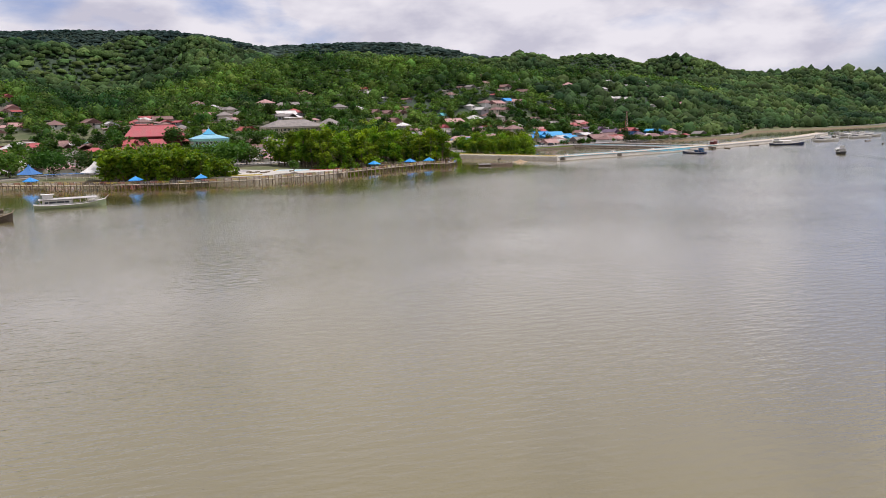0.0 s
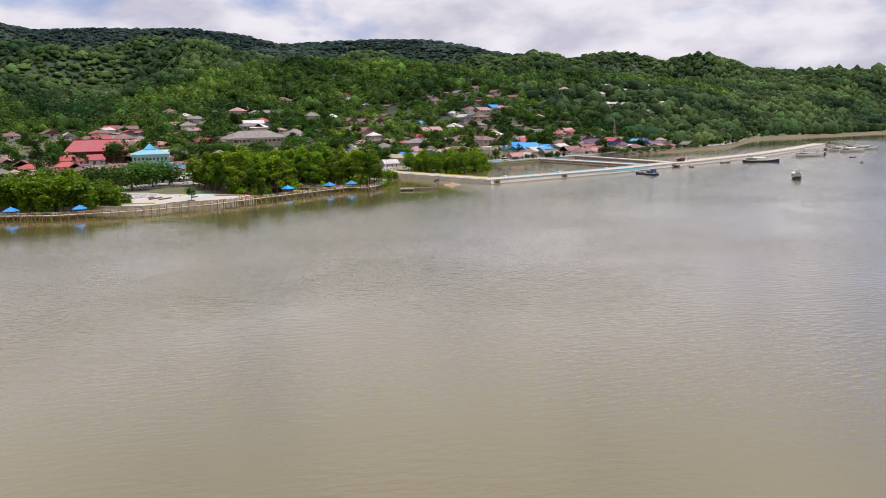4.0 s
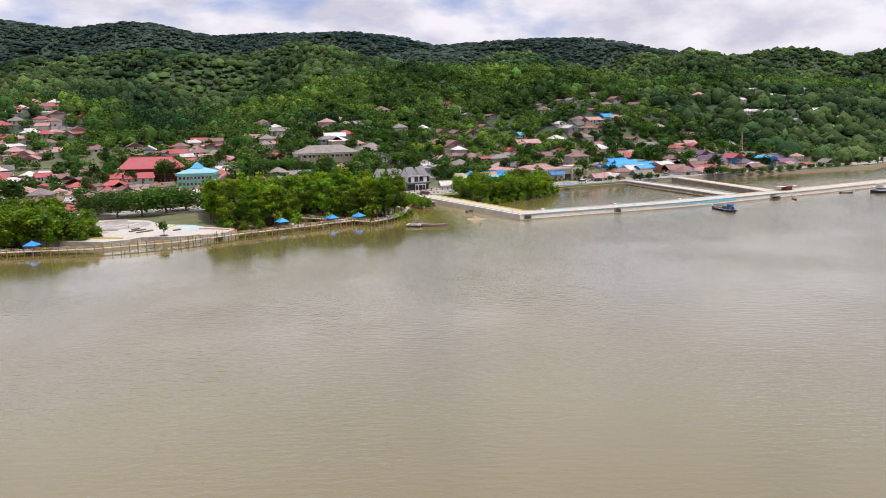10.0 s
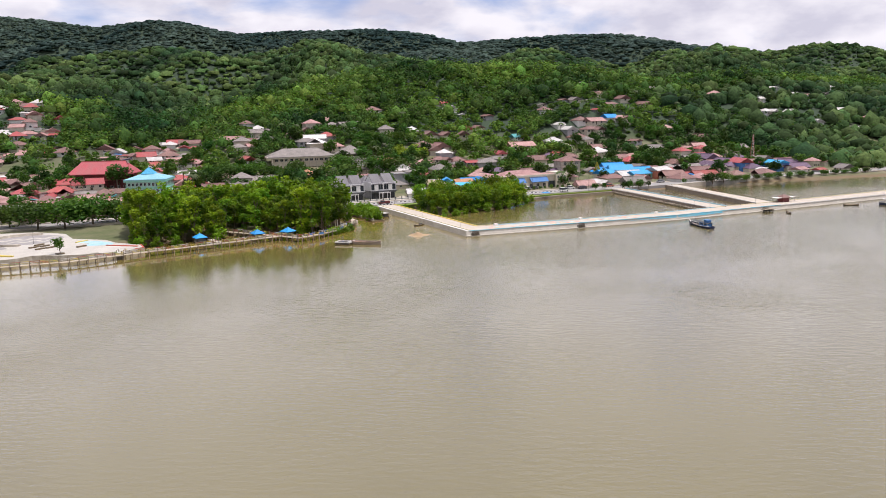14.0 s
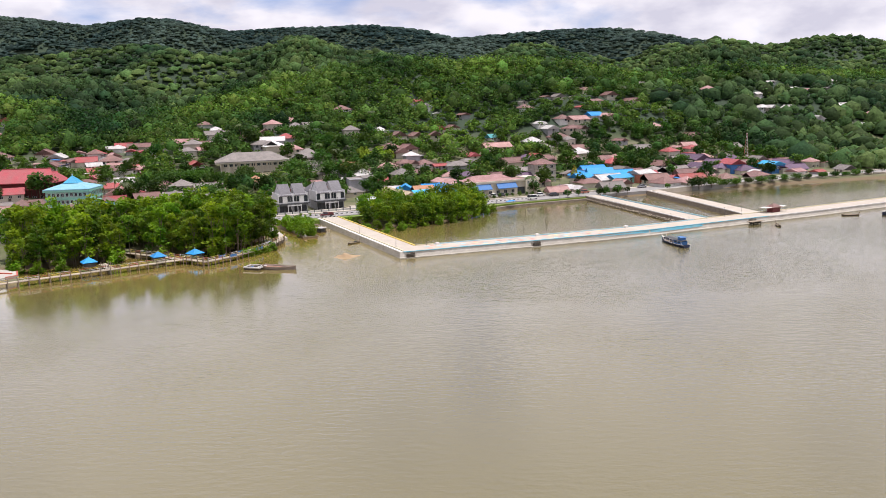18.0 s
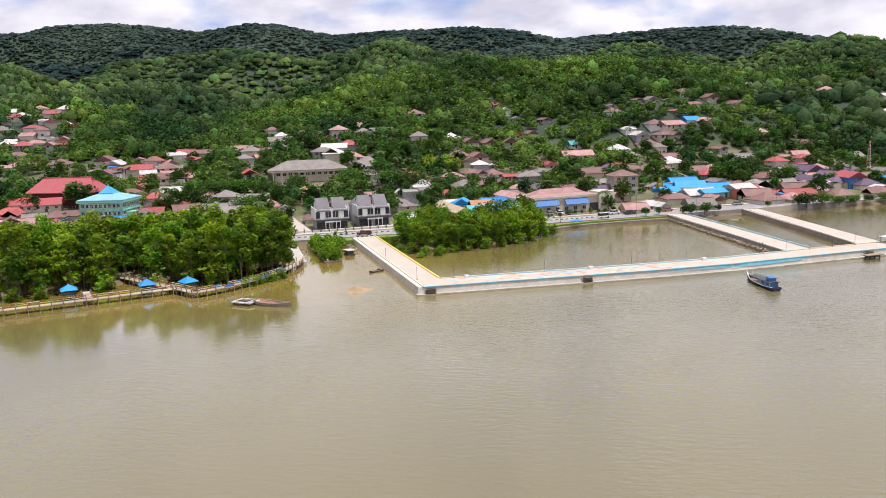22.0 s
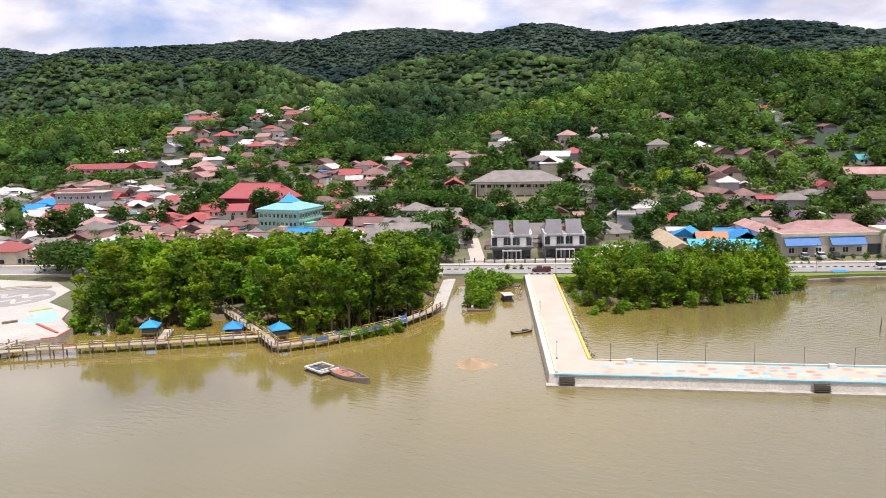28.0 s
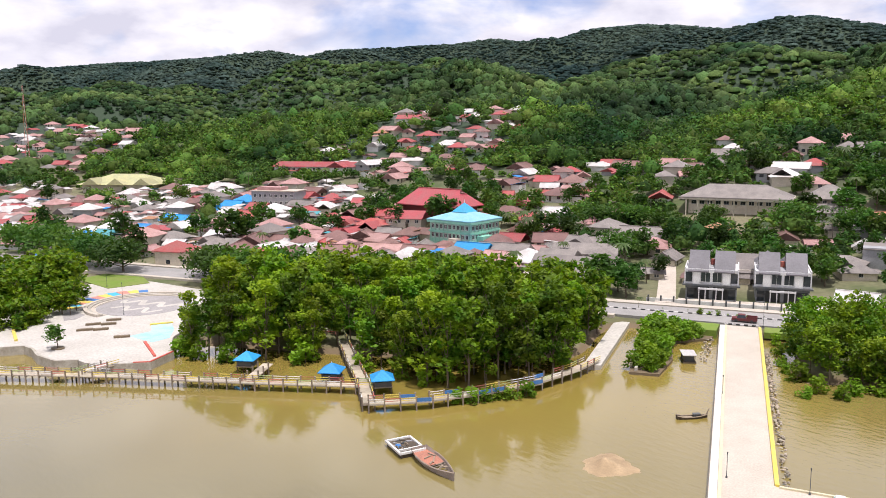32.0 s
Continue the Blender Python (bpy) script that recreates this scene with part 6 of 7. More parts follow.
def clear(x, y, gap):
    if abs(y - np.interp(x, [p[0] for p in ROAD], [p[1] for p in ROAD])) < 10 or y < float(shore(x)) + 7:
        return False
    if -22 < x < 18 and y < 134 or -162 < x < -104 and y < 84:
        return False
    return all(math.hypot(x - a, y - b) > q * 0.62 + gap for a, b, q in TAKEN) and all(math.hypot(x - a, y - b) > q * 0.72 + gap for a, b, q in SPECIAL)


def village_trees(n, x0, x1, y0, y1, seed, kinds, s0, s1, gap=1.5):
    r = np.random.RandomState(seed)
    done = 0
    for _ in range(n * 12):
        x, y = r.uniform(x0, x1), r.uniform(y0, y1)
        if clear(x, y, gap):
            plant(kinds, r, x, y, ground_z(x, y), r.uniform(s0, s1))
            done += 1
            if done == n:
                return


for x, y, q in ((-129, 176, 1.0), (-132, 169, 0.9), (-127, 190, 1.1), (-136, 186, 1.0), (-122, 197, 1.1), (-104, 198, 1.2), (-95, 196, 1.0), (-66, 172, 1.1), (-62, 180, 1.0), (-58, 168, 0.9), (-139, 160, 0.9)):
    plant(v1, br, x, y, ground_z(x, y), q)
village_trees(34, -150, -55, 104, 260, 71, v1, 0.55, 1.05)
village_trees(72, -55, 70, 104, 260, 72, v1, 0.55, 1.05)
village_trees(70, 70, 290, 106, 240, 73, v1, 0.6, 1.1)
village_trees(30, -440, -150, 104, 270, 74, v1, 0.6, 1.2)
for x, y, s in ((-103.5, 171, 1.4), (-119, 168, 0.75), (-96.5, 173.5, 0.7), (-142, 140, 0.9), (-170, 140, 1.3), (-168, 146, 1.1), (-27, 104, 0.8), (-30, 110, 0.9), (-26, 114, 0.8), (-34, 106, 0.8), (-23, 128, 0.8), (17, 132, 0.9), (18, 140, 1.0), (64, 112, 0.6), (63, 104, 0.55), (66, 118, 0.8)):
    plant(v1, br, x, y, ground_z(x, y), s)
# the yellow conical tree beside the blue-roofed market
M["gold_leaf"] = material("golden_leaf", (0.42, 0.36, 0.05), (0.30, 0.30, 0.06), 0.65, scale=0.4, fine=2.0, spec=0.2)
gr = np.random.RandomState(9)
gu = gr.uniform(0, 1, 700) ** 1.4
ga = gr.uniform(0, 6.2832, 700)
gc = np.stack([2.1 * (1 - gu) ** 0.8 * np.cos(ga), 2.1 * (1 - gu) ** 0.8 * np.sin(ga), 2.0 + 6.2 * gu], 1)
gv, gf = leaf_quads(gc, 0.4, gr)
gold = thing("conical_tree", pose(138.5, 142, ground_z(138.5, 142)), "golden yellow conical tree beside the blue market roofs", "tree")
part("trunk", Geo().tube((0, 0, -0.5), (0, 0, 5), 0.2, 0.08, 6), M["bark"], gold)
part("crown", Geo().add(gv.tolist(), gf.tolist()), M["gold_leaf"], gold)
# street trees along the shore road
st = tree_kind("street_tree", "small green street tree along the shore road", "tree", "street trees", broad[:2])
us = tree_kind("street_tree", "wide umbrella-crowned green street tree beside the mud flat", "tree", "street trees", rain)
for i in range(15):
    x = 172 + 7.4 * i
    plant(us, br, x, np.interp(x, [p[0] for p in ROAD], [p[1] for p in ROAD]) - 7.8 + br.uniform(-0.6, 0.6), 1.0, br.uniform(0.5, 0.68))
for i in range(18):
    x = 284 + 9.5 * i
    plant(st, br, x, np.interp(x, [p[0] for p in ROAD], [p[1] for p in ROAD]) - 7.5 + br.uniform(-0.6, 0.6), 1.2, br.uniform(0.5, 0.75))
for x, y in ((104, 89), (110, 90.5), (122, 88), (127, 87.5), (124, 91), (119.5, 88.5), (130, 90), (133, 88), (156, 91)):
    plant(st, br, x, y, 1.2, br.uniform(0.5, 0.75))
for i in range(12):
    x = 69 + 3.2 * i
    plant(st, br, x, 101.5 + 0.06 * (x - 70) + br.uniform(-0.7, 0.7), 1.7, br.uniform(0.26, 0.42))


def build_palm(seed):
    r = np.random.RandomState(seed)
    g, p = Geo(), Vector((0, 0, -0.5))
    for k in range(5):
        q = Vector((0.06 * k * k, 0.03 * k * k, 1.9 * (k + 1)))
        g.tube(p, q, 0.2 - 0.02 * k, 0.18 - 0.02 * k, 5)
        p = q
    c = Geo()
    for k in range(15):
        t, up = 6.2832 * k / 15 + r.uniform(-0.2, 0.2), r.uniform(0.1, 1.0)
        d = Vector((math.cos(t), math.sin(t), 0))
        s = Vector((-math.sin(t), math.cos(t), 0))
        pts = [p + d * (3.3 * u) + Vector((0, 0, up * 2.1 * u - 2.9 * u * u)) for u in (0, 0.33, 0.66, 1.0)]
        for a, b, wa, wb in zip(pts, pts[1:], (0.16, 0.55, 0.45), (0.55, 0.45, 0.04)):
            drop = Vector((0, 0, -0.28))
            c.add([a, b, b + s * wb + drop * wb * 2, a + s * wa + drop * wa * 2, b - s * wb + drop * wb * 2, a - s * wa + drop * wa * 2], [(0, 1, 2, 3), (1, 0, 5, 4)])
    return g.mesh("trunk", M["bark"]), c.mesh("crown", M["palm"])


palms = tree_kind("palm_tree", "slender coconut palm with drooping green fronds", "palm", "palms", [build_palm(i) for i in range(3)])
pr = np.random.RandomState(15)
for x, y in ((-74, 170), (-71, 174), (-70, 165), (-78, 172), (-52, 140), (-32, 130), (-25, 122), (-186, 152), (-148, 128), (-60, 118), (98, 108), (112, 118)):
    plant(palms, pr, x, y, ground_z(x, y), pr.uniform(0.7, 1.0), 5)
village_trees(26, -60, 290, 180, 300, 81, palms, 0.75, 1.1)
village_trees(14, -420, -150, 150, 330, 82, palms, 0.75, 1.1)
low = tree_kind("median_palm", "short young palm planted in the road median", "palm", "median palms", [build_palm(7)])
for i in range(9):
    plant(low, pr, -22 + 5.2 * i, 92.0, 1.8, pr.uniform(0.22, 0.3), 4)
hedge = tree_kind("shrub", "clipped round green shrub in the road median", "shrub", "median shrubs", bush)
for i in range(12):
    plant(hedge, pr, -9 + 1.9 * i + (i > 5) * 60, 92.0 + (i > 5) * 6.5, 1.8, pr.uniform(0.4, 0.55))


# ---- woods ----
def scattered(x0, x1, y0, y1, step, seed, keep):
    r = np.random.RandomState(seed)
    gx, gy = np.meshgrid(np.arange(x0, x1, step), np.arange(y0, y1, step))
    gx = gx.ravel() + r.uniform(-0.55, 0.55, gx.size) * step
    gy = gy.ravel() + r.uniform(-0.55, 0.55, gy.size) * step
    m = keep(gx, gy, r)
    return gx[m], gy[m], r


def forest(name, x, y, r, size, label, sprays=0, ball=None, mat="leaf", spray=0.9, tall=0.95):
    """Wood of lumpy leafy crowns standing on the ground, one object."""
    z, n = height(x, y), len(x)
    s = size * np.clip(np.exp(r.normal(0.02, 0.40, n)) * (1 + 0.25 * rolling(x, y, 45, 77)), 0.4, 2.1)
    vs, faces = [], []
    if ball:
        v, f = ball
        k = len(v)
        out = v[None] * (1 + r.uniform(-0.3, 0.3, (n, k, 1)))
        out = out * (0.62 if sprays > 40 else 0.85) * (s[:, None] * r.uniform(0.8, 1.3, (n, 3)) * (1, 1, tall))[:, None, :]
        out += np.stack([x, y, z + s * (0.72 if sprays > 20 else 0.5)], 1)[:, None, :]
        vs.append(out.reshape(-1, 3))
        faces += (f[None] + (np.arange(n) * k)[:, None, None]).reshape(-1, 3).tolist()
    if sprays:
        d = r.normal(size=(n, sprays, 3))
        d[..., 2] = np.abs(d[..., 2]) * 0.9 - 0.25
        d /= np.linalg.norm(d, axis=2)[..., None]
        c = (d * (1, 1, tall) * (s[:, None, None] * r.uniform(0.7, 1.12 if sprays > 40 else 1.0, (n, sprays, 1))) + np.stack([x, y, z + s * (0.72 if sprays > 20 else 0.5)], 1)[:, None, :]).reshape(-1, 3)
        lv, lf = leaf_quads(c, spray, r)
        faces += (lf + sum(len(q) for q in vs)).tolist()
        vs.append(lv)
    me = bpy.data.meshes.new(name)
    me.from_pydata(np.concatenate(vs).tolist(), [], faces)
    me.materials.append(M[mat])
    me.polygons.foreach_set("use_smooth", [len(q) == 3 for q in faces])
    return tagged(new(name, me), label, "trees", kind="stuff")


DOME = (ICO[0], ICO[1][[i for i, q in enumerate(ICO[1]) if ICO[0][q][:, 2].mean() > -0.55]])
HX, HY, HQ = (np.array(q) for q in zip(*(TAKEN + SPECIAL)))


def free_of_houses(x, y, gap):
    ok = np.ones(x.size, bool)
    for a, b, q in zip(HX, HY, HQ):
        ok &= np.hypot(x - a, y - b) > q * 0.8 + gap
    return ok


def seen(x, y):
    """The land in front of the skyline ridge and within the bay's outlook."""
    return (y < np.interp(x, RIDGE_X, RIDGE_Y) + 90) & (y > shore(x) + 16)


def wood(x0, x1, y0, y1, step, seed, dens=1.0, gap=None, town=1.0):
    def keep(x, y, r):
        m = seen(x, y) & (r.uniform(0, 1, x.size) < np.where((x < -62) & (y < 262), dens * town, np.where(np.hypot((x + 185) / 52, (y - 340) / 85) < 1, dens * 0.35, dens)))
        return m & free_of_houses(x, y, gap) if gap is not None else m
    return scattered(x0, x1, y0, y1, step, seed, keep)


forest("village_edge_wood", *wood(-440, 320, 150, 300, 5.4, 10, 0.66, 1.6, 0.2), 2.6, "mixed green trees between the upper houses", 110, DOME, spray=0.78)
forest("hillside_forest", *wood(-430, 640, 300, 430, 5.5, 11, 0.97, 2.0), 3.6, "dense green tropical trees on the near hillside", 66, DOME, spray=1.0)
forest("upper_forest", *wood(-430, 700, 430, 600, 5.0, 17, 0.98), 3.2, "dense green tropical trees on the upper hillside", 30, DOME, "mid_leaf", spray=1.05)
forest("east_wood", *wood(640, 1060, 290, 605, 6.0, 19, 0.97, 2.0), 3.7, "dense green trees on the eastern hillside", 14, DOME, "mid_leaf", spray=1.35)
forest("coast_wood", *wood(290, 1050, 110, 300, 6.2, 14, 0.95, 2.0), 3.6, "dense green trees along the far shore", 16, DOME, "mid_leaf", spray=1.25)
forest("far_coast_wood", *wood(1050, 2300, -150, 605, 10.5, 18), 5.4, "dense green trees on the far headland", 2, DOME, "mid_leaf", spray=1.8)
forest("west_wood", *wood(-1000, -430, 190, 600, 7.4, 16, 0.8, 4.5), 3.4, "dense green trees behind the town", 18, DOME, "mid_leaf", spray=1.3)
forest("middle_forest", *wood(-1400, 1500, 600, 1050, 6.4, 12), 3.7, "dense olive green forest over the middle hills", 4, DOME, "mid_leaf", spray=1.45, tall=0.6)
# far crowns carry the haze in their leaf colour
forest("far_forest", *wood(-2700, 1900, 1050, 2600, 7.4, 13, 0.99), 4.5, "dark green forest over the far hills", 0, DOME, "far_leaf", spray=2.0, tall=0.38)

# ---- boats ----
def hull_geo(length, width, height, rise=0.9, sharp=0.55, base=-0.5):
    """A planked hull lofted from stern (-x) to a raised bow (+x), open on top."""
    secs = []
    for i in range(11):
        u = i / 10
        w = width / 2 * (0.78 + 0.22 * min(u / 0.25, 1)) * (1 if u < sharp else max(1 - ((u - sharp) / (1 - sharp)) ** 1.8, 0.03))
        sheer = height + rise * max(u - 0.5, 0) ** 2 * 4 + 0.25 * max(0.2 - u, 0) * 5
        x = (u - 0.5) * length + 0.12 * length * max(u - 0.9, 0)
        secs.append([(x, -w, sheer), (x, -w * 0.82, base + 0.55 * (sheer - base)), (x * 0.97, -w * 0.35, base), (x * 0.97, w * 0.35, base), (x, w * 0.82, base + 0.55 * (sheer - base)), (x, w, sheer)])
    g = Geo()
    v = [p for s in secs for p in s]
    f = [(6 * i + j, 6 * i + 6 + j, 6 * i + 7 + j, 6 * i + j + 1) for i in range(10) for j in range(5)]
    g.add(v, f + [(0, 1, 2, 3, 4, 5)])
    return g, secs


def build_boat(name, m, label, length, width, height, hullc, stripe, cabin, roofc, cover=0.5, mast=True, rise=0.9, category="boat", group=""):
    b = thing(name, m, label, category, group)
    g, secs = hull_geo(length, width, height, rise)
    part("hull", g, M[hullc], b)
    for s in (0, 5):
        rail = Geo()
        for p, q in zip(secs, secs[1:]):
            rail.tube(p[s], q[s], 0.09, 0.09, 4)
        part("gunwale", rail, M[stripe], b)
    deck = Geo()
    deck.add([(s[0][0], s[0][1] * 0.95, height * 0.72) for s in secs[:-1]] + [(s[5][0], s[5][1] * 0.95, height * 0.72) for s in secs[:-1]], [(i, i + 1, 11 + i, 10 + i) for i in range(9)])
    part("deck", deck, M["wood"], b)
    if cabin:
        cl = length * cover
        cx = -length * 0.42 + cl / 2
        for i in range(max(int(cl / 1.6), 2)):
            for s in (-1, 1):
                part("post", Geo().box(cx - cl / 2 + 0.2 + i * (cl - 0.4) / max(int(cl / 1.6) - 1, 1), s * width * 0.36, height * 0.7, 0.09, 0.09, 1.75), M["white"], b)
        part("cabin", Geo().box(cx - cl * 0.2, 0, height * 0.7, cl * 0.5, width * 0.68, 1.5), M[cabin], b)
        part("cabin_window", Geo().box(cx - cl * 0.2, 0, height * 0.7 + 0.75, cl * 0.42, width * 0.7, 0.45), M["glass"], b)
        k = Geo()
        k.add([(cx - cl / 2 - 0.2, -width * 0.44, height * 0.7 + 1.7), (cx + cl / 2, -width * 0.44, height * 0.7 + 1.7), (cx + cl / 2, 0, height * 0.7 + 2.0), (cx - cl / 2 - 0.2, 0, height * 0.7 + 2.0), (cx + cl / 2, width * 0.44, height * 0.7 + 1.7), (cx - cl / 2 - 0.2, width * 0.44, height * 0.7 + 1.7)], [(0, 1, 2, 3), (3, 2, 4, 5)])
        k.add([(x, y, z - 0.1) for x, y, z in k.v], [(3, 2, 1, 0), (5, 4, 2, 3), ])
        part("roof", k, M[roofc], b)
        part("wheelhouse", Geo().box(-length * 0.3, 0, height * 0.7 + 1.9, length * 0.14, width * 0.5, 1.0).box(-length * 0.3, 0, height * 0.7 + 2.9, length * 0.18, width * 0.62, 0.1), M[cabin], b)
    if mast:
        part("mast", Geo().tube((length * 0.3, 0, height * 0.6), (length * 0.34, 0, height + 3.0), 0.07, 0.03, 5), M["white"], b)
    part("prow", Geo().tube((length * 0.47, 0, height + rise * 0.6), (length * 0.56, 0, height + rise + 0.9), 0.12, 0.06, 5), M[stripe], b)
    return b


build_boat("passenger_boat", pose(76.4, -18.7, 0, 0, 0, 82) @ Matrix.Diagonal((1.05, 0.95, 0.74, 1)), "dark blue and white wooden passenger boat with blue awning", 13.0, 3.0, 0.9, "navy", "white", "rail_blue", "slate", 0.66)
build_boat("ferry_boat", pose(176.5, -14.2, 0, 0, 0, -52), "long low white and dark blue ferry at anchor", 18, 3.6, 1.0, "navy", "white", "white_wall", "white", 0.55)
build_boat("passenger_boat", pose(95.5, -79, 0, 0, 0, 40), "short dark hulled boat with white canopy", 9, 3.4, 1.0, "black", "white", "white_wall", "white", 0.7)
build_boat("ferry_boat", pose(-207.7, -22, 0, 0, 0, -12), "green and white wooden ferry with long grey roof", 16.5, 3.4, 0.9, "hull_green", "white", "white_wall", "roof_w", 0.8)
build_boat("fishing_boat", pose(-232, -44, 0, 0, 0, 4), "dark brown wooden fishing boat with white deckhouse", 13, 3.2, 1.1, "darkwood", "wood", "white_wall", "white", 0.45)
for i, (x, y, a, s) in enumerate(((232, -11, -50, 15), (243, -6, -48, 16), (296, 2, -45, 17), (304, 8, -42, 18), (312, -4, -40, 16), (322, 6, -46, 17), (288, -8, -52, 14))):
    build_boat("ferry_boat", pose(x, y, 0, 0, 0, a), "white and grey wooden boats moored together off the promenade", s, 3.6, 1.1, ("white_wall", "slate")[i % 2], "white", "white_wall", ("white", "roof_g")[i % 2], 0.6, group="moored boats")
for x, y, a in ((-225, -19, 5), (-231, -9, -5), (124.5, -8, 60), (198, -57, 20), (236, -34, -10), (160.5, -3.5, -30)):
    build_boat("canoe", pose(x, y, 0, 0, 0, a), "narrow dark wooden dugout canoe on the water", 5.5, 0.9, 0.35, "darkwood", "wood", None, None, 0, False, 0.25, "canoe", "small canoes")
c = build_boat("canoe", pose(-4.4, 32, 0, 0, 0, 28), "narrow weathered canoe with small engine box beside the pier", 4.6, 0.95, 0.32, "darkwood", "wood", None, None, 0, False, 0.2, "canoe")
part("engine_box", Geo().box(0.7, 0, 0.2, 0.9, 0.6, 0.45).box(0.7, 0, 0.65, 1.1, 0.75, 0.06), M["slate"], c)


def build_wreck():
    w = thing("boat_wreck", pose(-32.4, 2.6, 0, 0, 2.0, -38), "broken half-sunk wooden boat with rusty red deck", "wreck")
    g, secs = hull_geo(9.2, 3.0, 0.75, 0.5, 0.35, -0.7)
    part("hull", g, M["wreckwood"], w)
    rail = Geo()
    for s in (0, 5):
        for p, q in zip(secs[2:], secs[3:]):
            rail.tube(p[s], q[s], 0.1, 0.1, 4)
    part("gunwale", rail, M["postwood"], w)
    part("deck", Geo().add([(s[0][0], s[0][1] * 0.9, 0.42) for s in secs[:6]] + [(s[5][0], s[5][1] * 0.9, 0.42) for s in secs[:6]], [(i, i + 1, 7 + i, 6 + i) for i in range(5)]), M["rust"], w, "rusty red deck")
    r = random.Random(3)
    for i in range(9):
        x = 0.2 + i * 0.42
        part("rib", Geo().tube((x, -1.2 + 0.1 * i, 0.3), (x + r.uniform(-0.2, 0.3), 1.2 - 0.1 * i, 0.35 + r.uniform(0, 0.3)), 0.07, 0.05, 4), M["postwood"], w)
    for i in range(7):
        a = r.uniform(0, 3)
        x, y = r.uniform(-3.8, 1.8), r.uniform(-0.9, 0.9)
        part("plank", Geo().box(x, y, 0.48, r.uniform(0.8, 1.9), 0.16, 0.08, math.degrees(a)), M["wood"], w)
    b = thing("barge_hulk", pose(-38.3, 6.1, 0, 0, 0, -40), "derelict white framed square barge hulk full of debris", "wreck")
    fr = Geo()
    for x, y, sx, sy in ((0, -1.75, 5.0, 0.3), (0, 1.75, 5.0, 0.3), (-2.4, 0, 0.3, 3.6), (2.4, 0, 0.3, 3.6), (1.4, 0, 0.22, 3.4)):
        fr.box(x, y, 0.55, sx, sy, 0.28)
    part("frame", fr, M["white"], b, "white painted top frame")
    part("hull", Geo().box(0, 0, -0.8, 4.7, 3.3, 1.4), M["darkwood"], b)
    for i in range(18):
        part("debris", Geo().box(r.uniform(-2, 1), r.uniform(-1.4, 1.4), 0.6, r.uniform(0.3, 1.4), r.uniform(0.1, 0.3), 0.12, r.uniform(0, 180)), M[r.choice(("slate", "wood", "darkwood", "grey_wall"))], b)
    part("tarpaulin", Geo().box(-0.3, -0.9, 0.6, 0.9, 0.7, 0.2, 20, 0.6), M["rail_blue"], b, "blue crumpled tarpaulin")
    f = thing("floating_hut", pose(-8.1, 61.4, 0, 0, 0, 16), "small dark floating hut with pale flat roof", "hut")
    part("float", Geo().box(0, 0, -0.3, 2.3, 3.6, 0.55), M["darkwood"], f)
    for sx in (-0.95, 0.95):
        for sy in (-1.5, 1.5):
            part("post", Geo().box(sx, sy, 0.2, 0.1, 0.1, 1.3), M["darkwood"], f)
    part("wall", Geo().box(0, 0.2, 0.2, 1.8, 2.8, 0.95), M["slate"], f)
    part("roof", Geo().box(0, 0, 1.45, 2.5, 3.9, 0.1), M["roof_w"], f)
    h = thing("pier_kiosk", pose(138.0, 8.2, TOP, 0, 0, 6), "small kiosk with white roof wings on the promenade", "kiosk")
    part("wall", Geo().box(0, 0, 0, 3.6, 2.6, 2.0), M["maroon"], h)
    part("roof", Geo().hip(3.6, 2.6, 2.1, 0.9, over=0.5), M["roof_n"], h)
    for s in (-1, 1):
        part("awning", Geo().box(s * 3.4, 0, 1.8, 3.0, 3.0, 0.1), M["white"], h)
        part("post", Geo().box(s * 4.7, -1.3, 0, 0.08, 0.08, 1.8).box(s * 4.7, 1.3, 0, 0.08, 0.08, 1.8), M["slate"], h)
    k = thing("landing_shelter", pose(121, -2.0, 0, 0, 0, 4), "dark timber landing stage under the sea wall", "jetty")
    for i in range(4):
        part("post", Geo().box(-2.4 + 1.6 * i, 0, -2, 0.2, 0.2, 3.1), M["darkwood"], k)
    part("deck", Geo().box(0, 0, 1.0, 5.6, 2.2, 0.16), M["wood"], k)
    # black board fills in the darkness beneath the deck
    part("shade", Geo().box(0.5, 0.6, 0.2, 4.4, 0.2, 0.8), M["black"], k)


build_wreck()

# ---- lamps, poles, vehicles, tents ----
def build_lamp(x, y, z, h, label, group):
    p = thing("lamp_post", pose(x, y, z), label, "lamp post", group)
    part("pole", Geo().tube((0, 0, -0.1), (0, 0, h), 0.045, 0.03, 6), M["slate"], p)
    part("base", Geo().tube((0, 0, 0), (0, 0, 0.3), 0.14, 0.1, 6), M["slate"], p)
    part("lamp_head", Geo().tube((0, 0, h - 0.05), (0, 0, h + 0.3), 0.05, 0.09, 6), M["slate"], p)
    return p


lp = build_lamp(10.6, front(10.6) + 8.3, TOP, 2.9, "thin dark lamp post on the promenade edge", "promenade lamps")
for i in range(1, 19):
    copy_thing(lp, pose(10.6 + 7.6 * i, front(10.6 + 7.6 * i) + 8.3, TOP))
copy_thing(lp, pose(1.8, 9, TOP))
copy_thing(lp, pose(-0.7, 39, TOP))
sl = build_lamp(-30, 84.6, 1.9, 7.0, "tall thin street light beside the coastal road", "street lights")
for x in (-60, -95, 3.9, 45, 70, 100, 125, 160):
    copy_thing(sl, pose(x, 85.0 + max(x - 20, 0) * 0.045, 1.7))
copy_thing(sl, pose(-128, 47.5, 1.5))
copy_thing(sl, pose(-156, 70, 1.5))
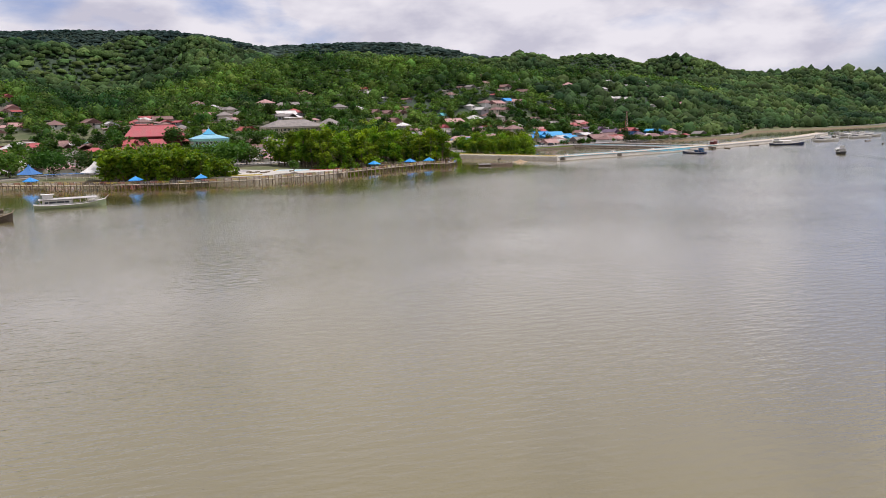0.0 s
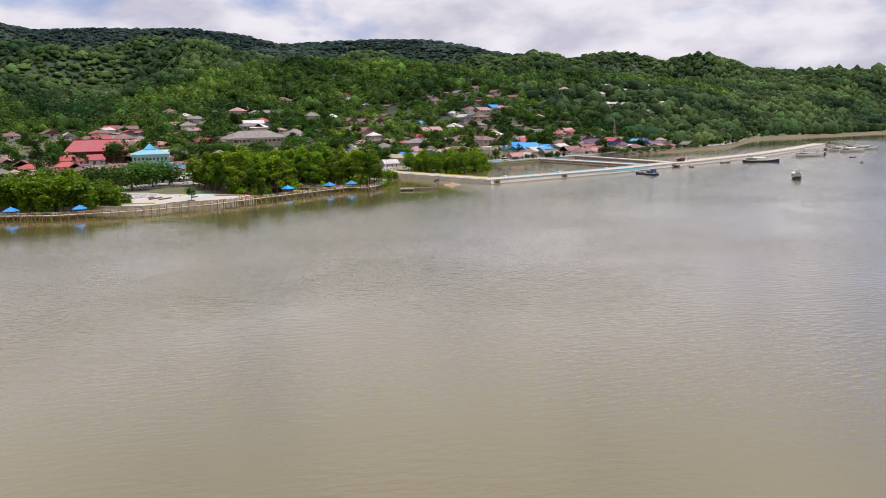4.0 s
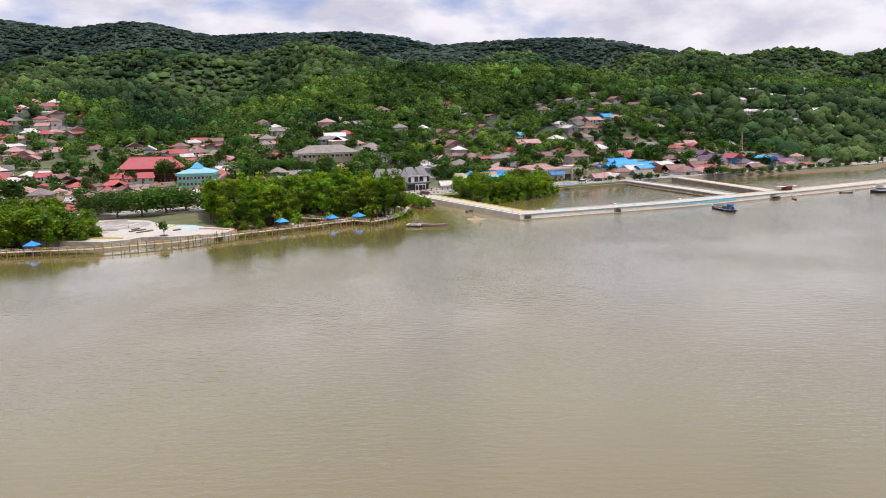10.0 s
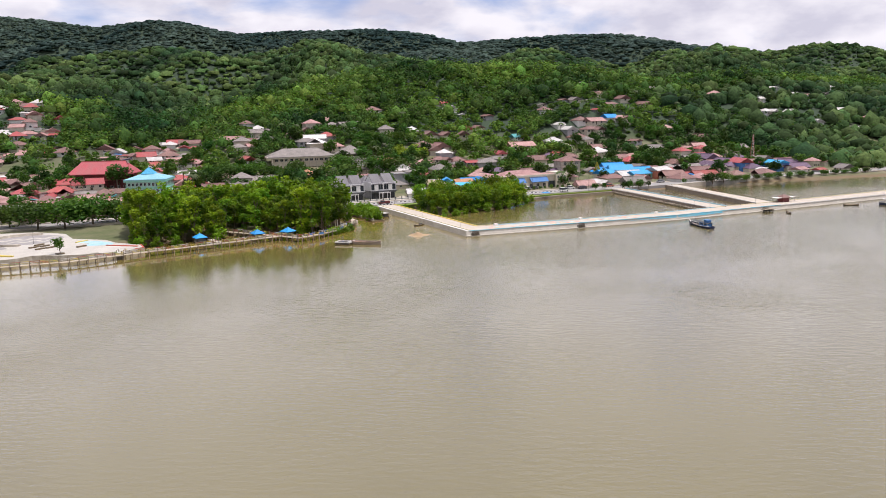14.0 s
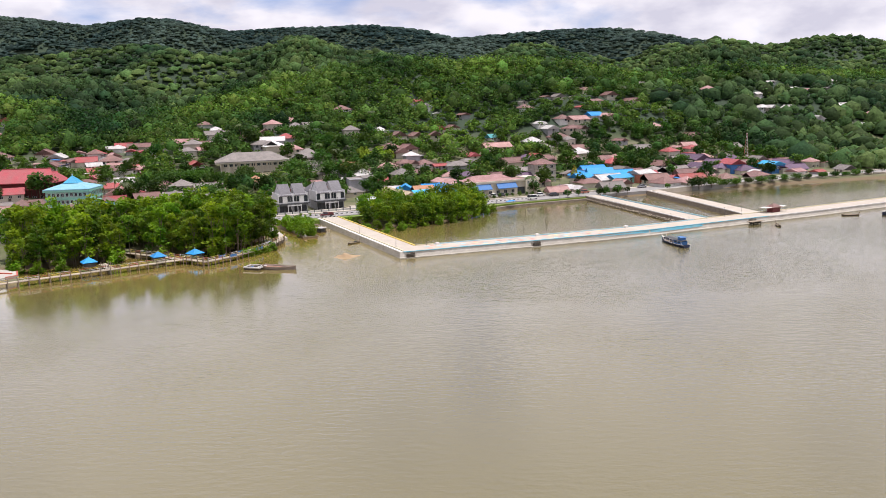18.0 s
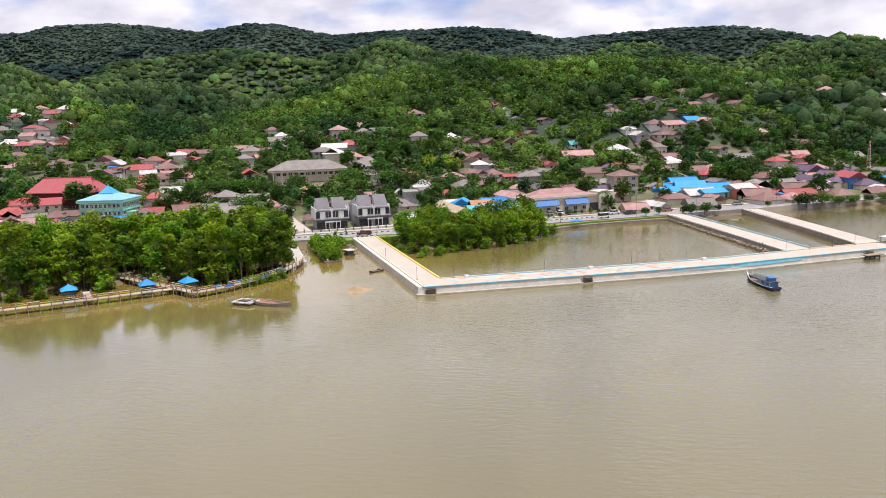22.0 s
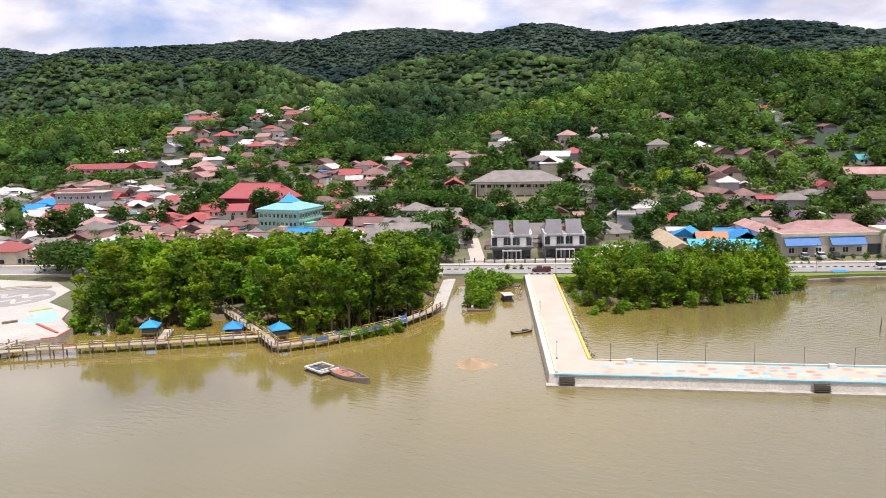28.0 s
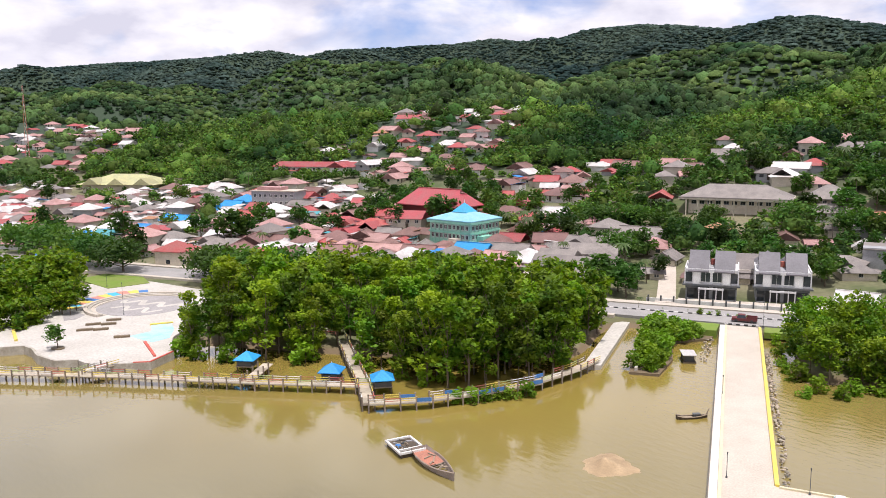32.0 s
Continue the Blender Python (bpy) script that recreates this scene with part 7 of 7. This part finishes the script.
for x, y, h in ((66.3, 39.3, 1.8), (63.7, 33.5, 1.6), (24, 33, 1.2), (-132, -2, 0.9)):
    s = thing("mooring_stake", pose(x, y, 0), "single dark wooden stake standing in water", "stake")
    part("pole", Geo().tube((0, 0, -2), (0.1, 0, h), 0.09, 0.06, 5), M["darkwood"], s)


def build_car(name, x, y, z, a, paint, label, pickup=False, van=False):
    c = thing(name, pose(x, y, z, 0, 0, a), label, "car", "parked and passing vehicles")
    L, h = (5.0, 0.55) if pickup else (4.3, 0.6)
    part("body", Geo().box(0, 0, 0.35, L, 1.75, h, taper=0.97), M[paint], c)
    cx, cl = (0.55, 1.7) if pickup else (-0.15, 2.6)
    part("cabin", Geo().box(cx, 0, 0.35 + h, cl if not van else 3.7, 1.6, 0.65 if not van else 0.95, taper=0.82 if not van else 0.93), M["glass"], c)
    part("roof", Geo().box(cx, 0, 0.98 + h if not van else 1.28 + h, cl * 0.8 if not van else 3.4, 1.35, 0.05), M[paint], c)
    if pickup:
        part("cargo_bed", Geo().box(-1.45, 0.8, 0.9, 2.0, 0.08, 0.4).box(-1.45, -0.8, 0.9, 2.0, 0.08, 0.4).box(-2.45, 0, 0.9, 0.08, 1.6, 0.4), M[paint], c)
    for sx in (-L * 0.3, L * 0.31):
        for sy in (-0.82, 0.82):
            part("wheel", Geo().tube((sx, sy - 0.1, 0.33), (sx, sy + 0.1, 0.33), 0.33, 0.33, 10), M["black"], c)
    for sy in (-0.6, 0.6):
        part("headlight", Geo().box(L / 2 - 0.02, sy, 0.6, 0.06, 0.3, 0.18), M["white"], c)


build_car("pickup_truck", 0.2, 88.0, 1.76, 178, "maroon", "dark red pickup truck driving on the road", pickup=True)
build_car("van", 88, 90.5, 1.76, 4, "white_wall", "white van driving on the coastal road", van=True)
for x, y, a, p in ((78, 107.5, 95, "white_wall"), (82, 108, 93, "black"), (73.5, 107, 92, "grey_wall"), (101, 95.5, 5, "black"), (96, 98.5, 4, "white_wall"), (117, 97, 5, "rail_red"), (132, 100.5, 6, "white_wall"), (150, 101.5, 6, "grey_wall"), (-34, 89, 2, "grey_wall")):
    build_car("car", x, y, 1.76, a, p, f"small {p.replace('_wall', '').replace('rail_', '')} car beside the road")


def build_tent(x, y, z, s, mat, label):
    t = thing("canopy_tent", pose(x, y, z), label, "tent")
    g, n = Geo(), 12
    rings = []
    for k in range(6):
        u = k / 5
        rad, zz = 3.2 * (1 - u) ** 1.6 + 0.12, 2.0 + 3.2 * u
        rings.append([(s * rad * math.cos(6.2832 * i / n) * (1 + 0.22 * math.cos(4 * 6.2832 * i / n)), s * rad * math.sin(6.2832 * i / n) * (1 + 0.22 * math.cos(4 * 6.2832 * i / n)), s * zz) for i in range(n)])
    g.add([p for q in rings for p in q], [(k * n + i, k * n + (i + 1) % n, k * n + n + (i + 1) % n, k * n + n + i) for k in range(5) for i in range(n)])
    part("canopy", g, M[mat], t)
    for i in range(4):
        part("pole", Geo().tube((s * 2.9 * math.cos(1.5708 * i), s * 2.9 * math.sin(1.5708 * i), -0.2), (s * 2.9 * math.cos(1.5708 * i), s * 2.9 * math.sin(1.5708 * i), s * 2.1), 0.05, 0.05, 5), M["white"], t)


build_tent(-176, 60, 1.4, 1.35, "white", "peaked white tensile canopy behind the boardwalk")
build_tent(-193, 80, 1.4, 1.1, "rail_blue", "peaked dark blue canopy behind the boardwalk")
row = thing("bleacher_canopy", pose(-181, 72.5, 1.4, 0, 0, -16), "row of blue painted stalls at the plaza edge", "stall")
for i in range(9):
    part("stall_roof", Geo().box(-8 + 2.0 * i, 0, 1.9, 1.7, 3.0, 0.12), M["rail_blue"], row)
    part("post", Geo().box(-8 + 2.0 * i, -1.3, 0, 0.1, 0.1, 1.9).box(-8 + 2.0 * i, 1.3, 0, 0.1, 0.1, 1.9), M["white"], row)
tp = thing("tarpaulin_stall", pose(74.2, 82.6, 1.6, 0, 0, 6), "bright blue tarpaulin stall on the sea wall", "stall")
part("tarpaulin", Geo().hip(3.6, 1.6, 1.2, 0.3, over=0.2, thick=0.05), M["roof_b"], tp)
for sx in (-1.7, 1.7):
    part("post", Geo().box(sx, -0.7, 0, 0.07, 0.07, 1.2).box(sx, 0.7, 0, 0.07, 0.07, 1.2), M["wood"], tp)


def build_mast(x, y, h, label):
    """A lattice radio mast."""
    z = ground_z(x, y)
    m = thing("radio_mast", pose(x, y, z), label, "mast")
    for i in range(3):
        a, b = 2.094 * i, 2.094 * (i + 1)
        part("leg", Geo().tube((1.6 * math.cos(a), 1.6 * math.sin(a), 0), (0.3 * math.cos(a), 0.3 * math.sin(a), h), 0.14, 0.08, 4), M["rail_red"], m)
        br = Geo()
        for k in range(10):
            u, v = k / 10, (k + 1) / 10
            p, q = 1.6 - 1.3 * u, 1.6 - 1.3 * v
            br.tube((p * math.cos(a), p * math.sin(a), h * u), (q * math.cos(b), q * math.sin(b), h * v), 0.06, 0.06, 4)
        part("bracing", br, M["white"], m)


build_mast(-466, 306, 52, "red and white lattice radio mast over the town")
build_mast(262, 160, 17, "rusty lattice mast among trees by the shore")
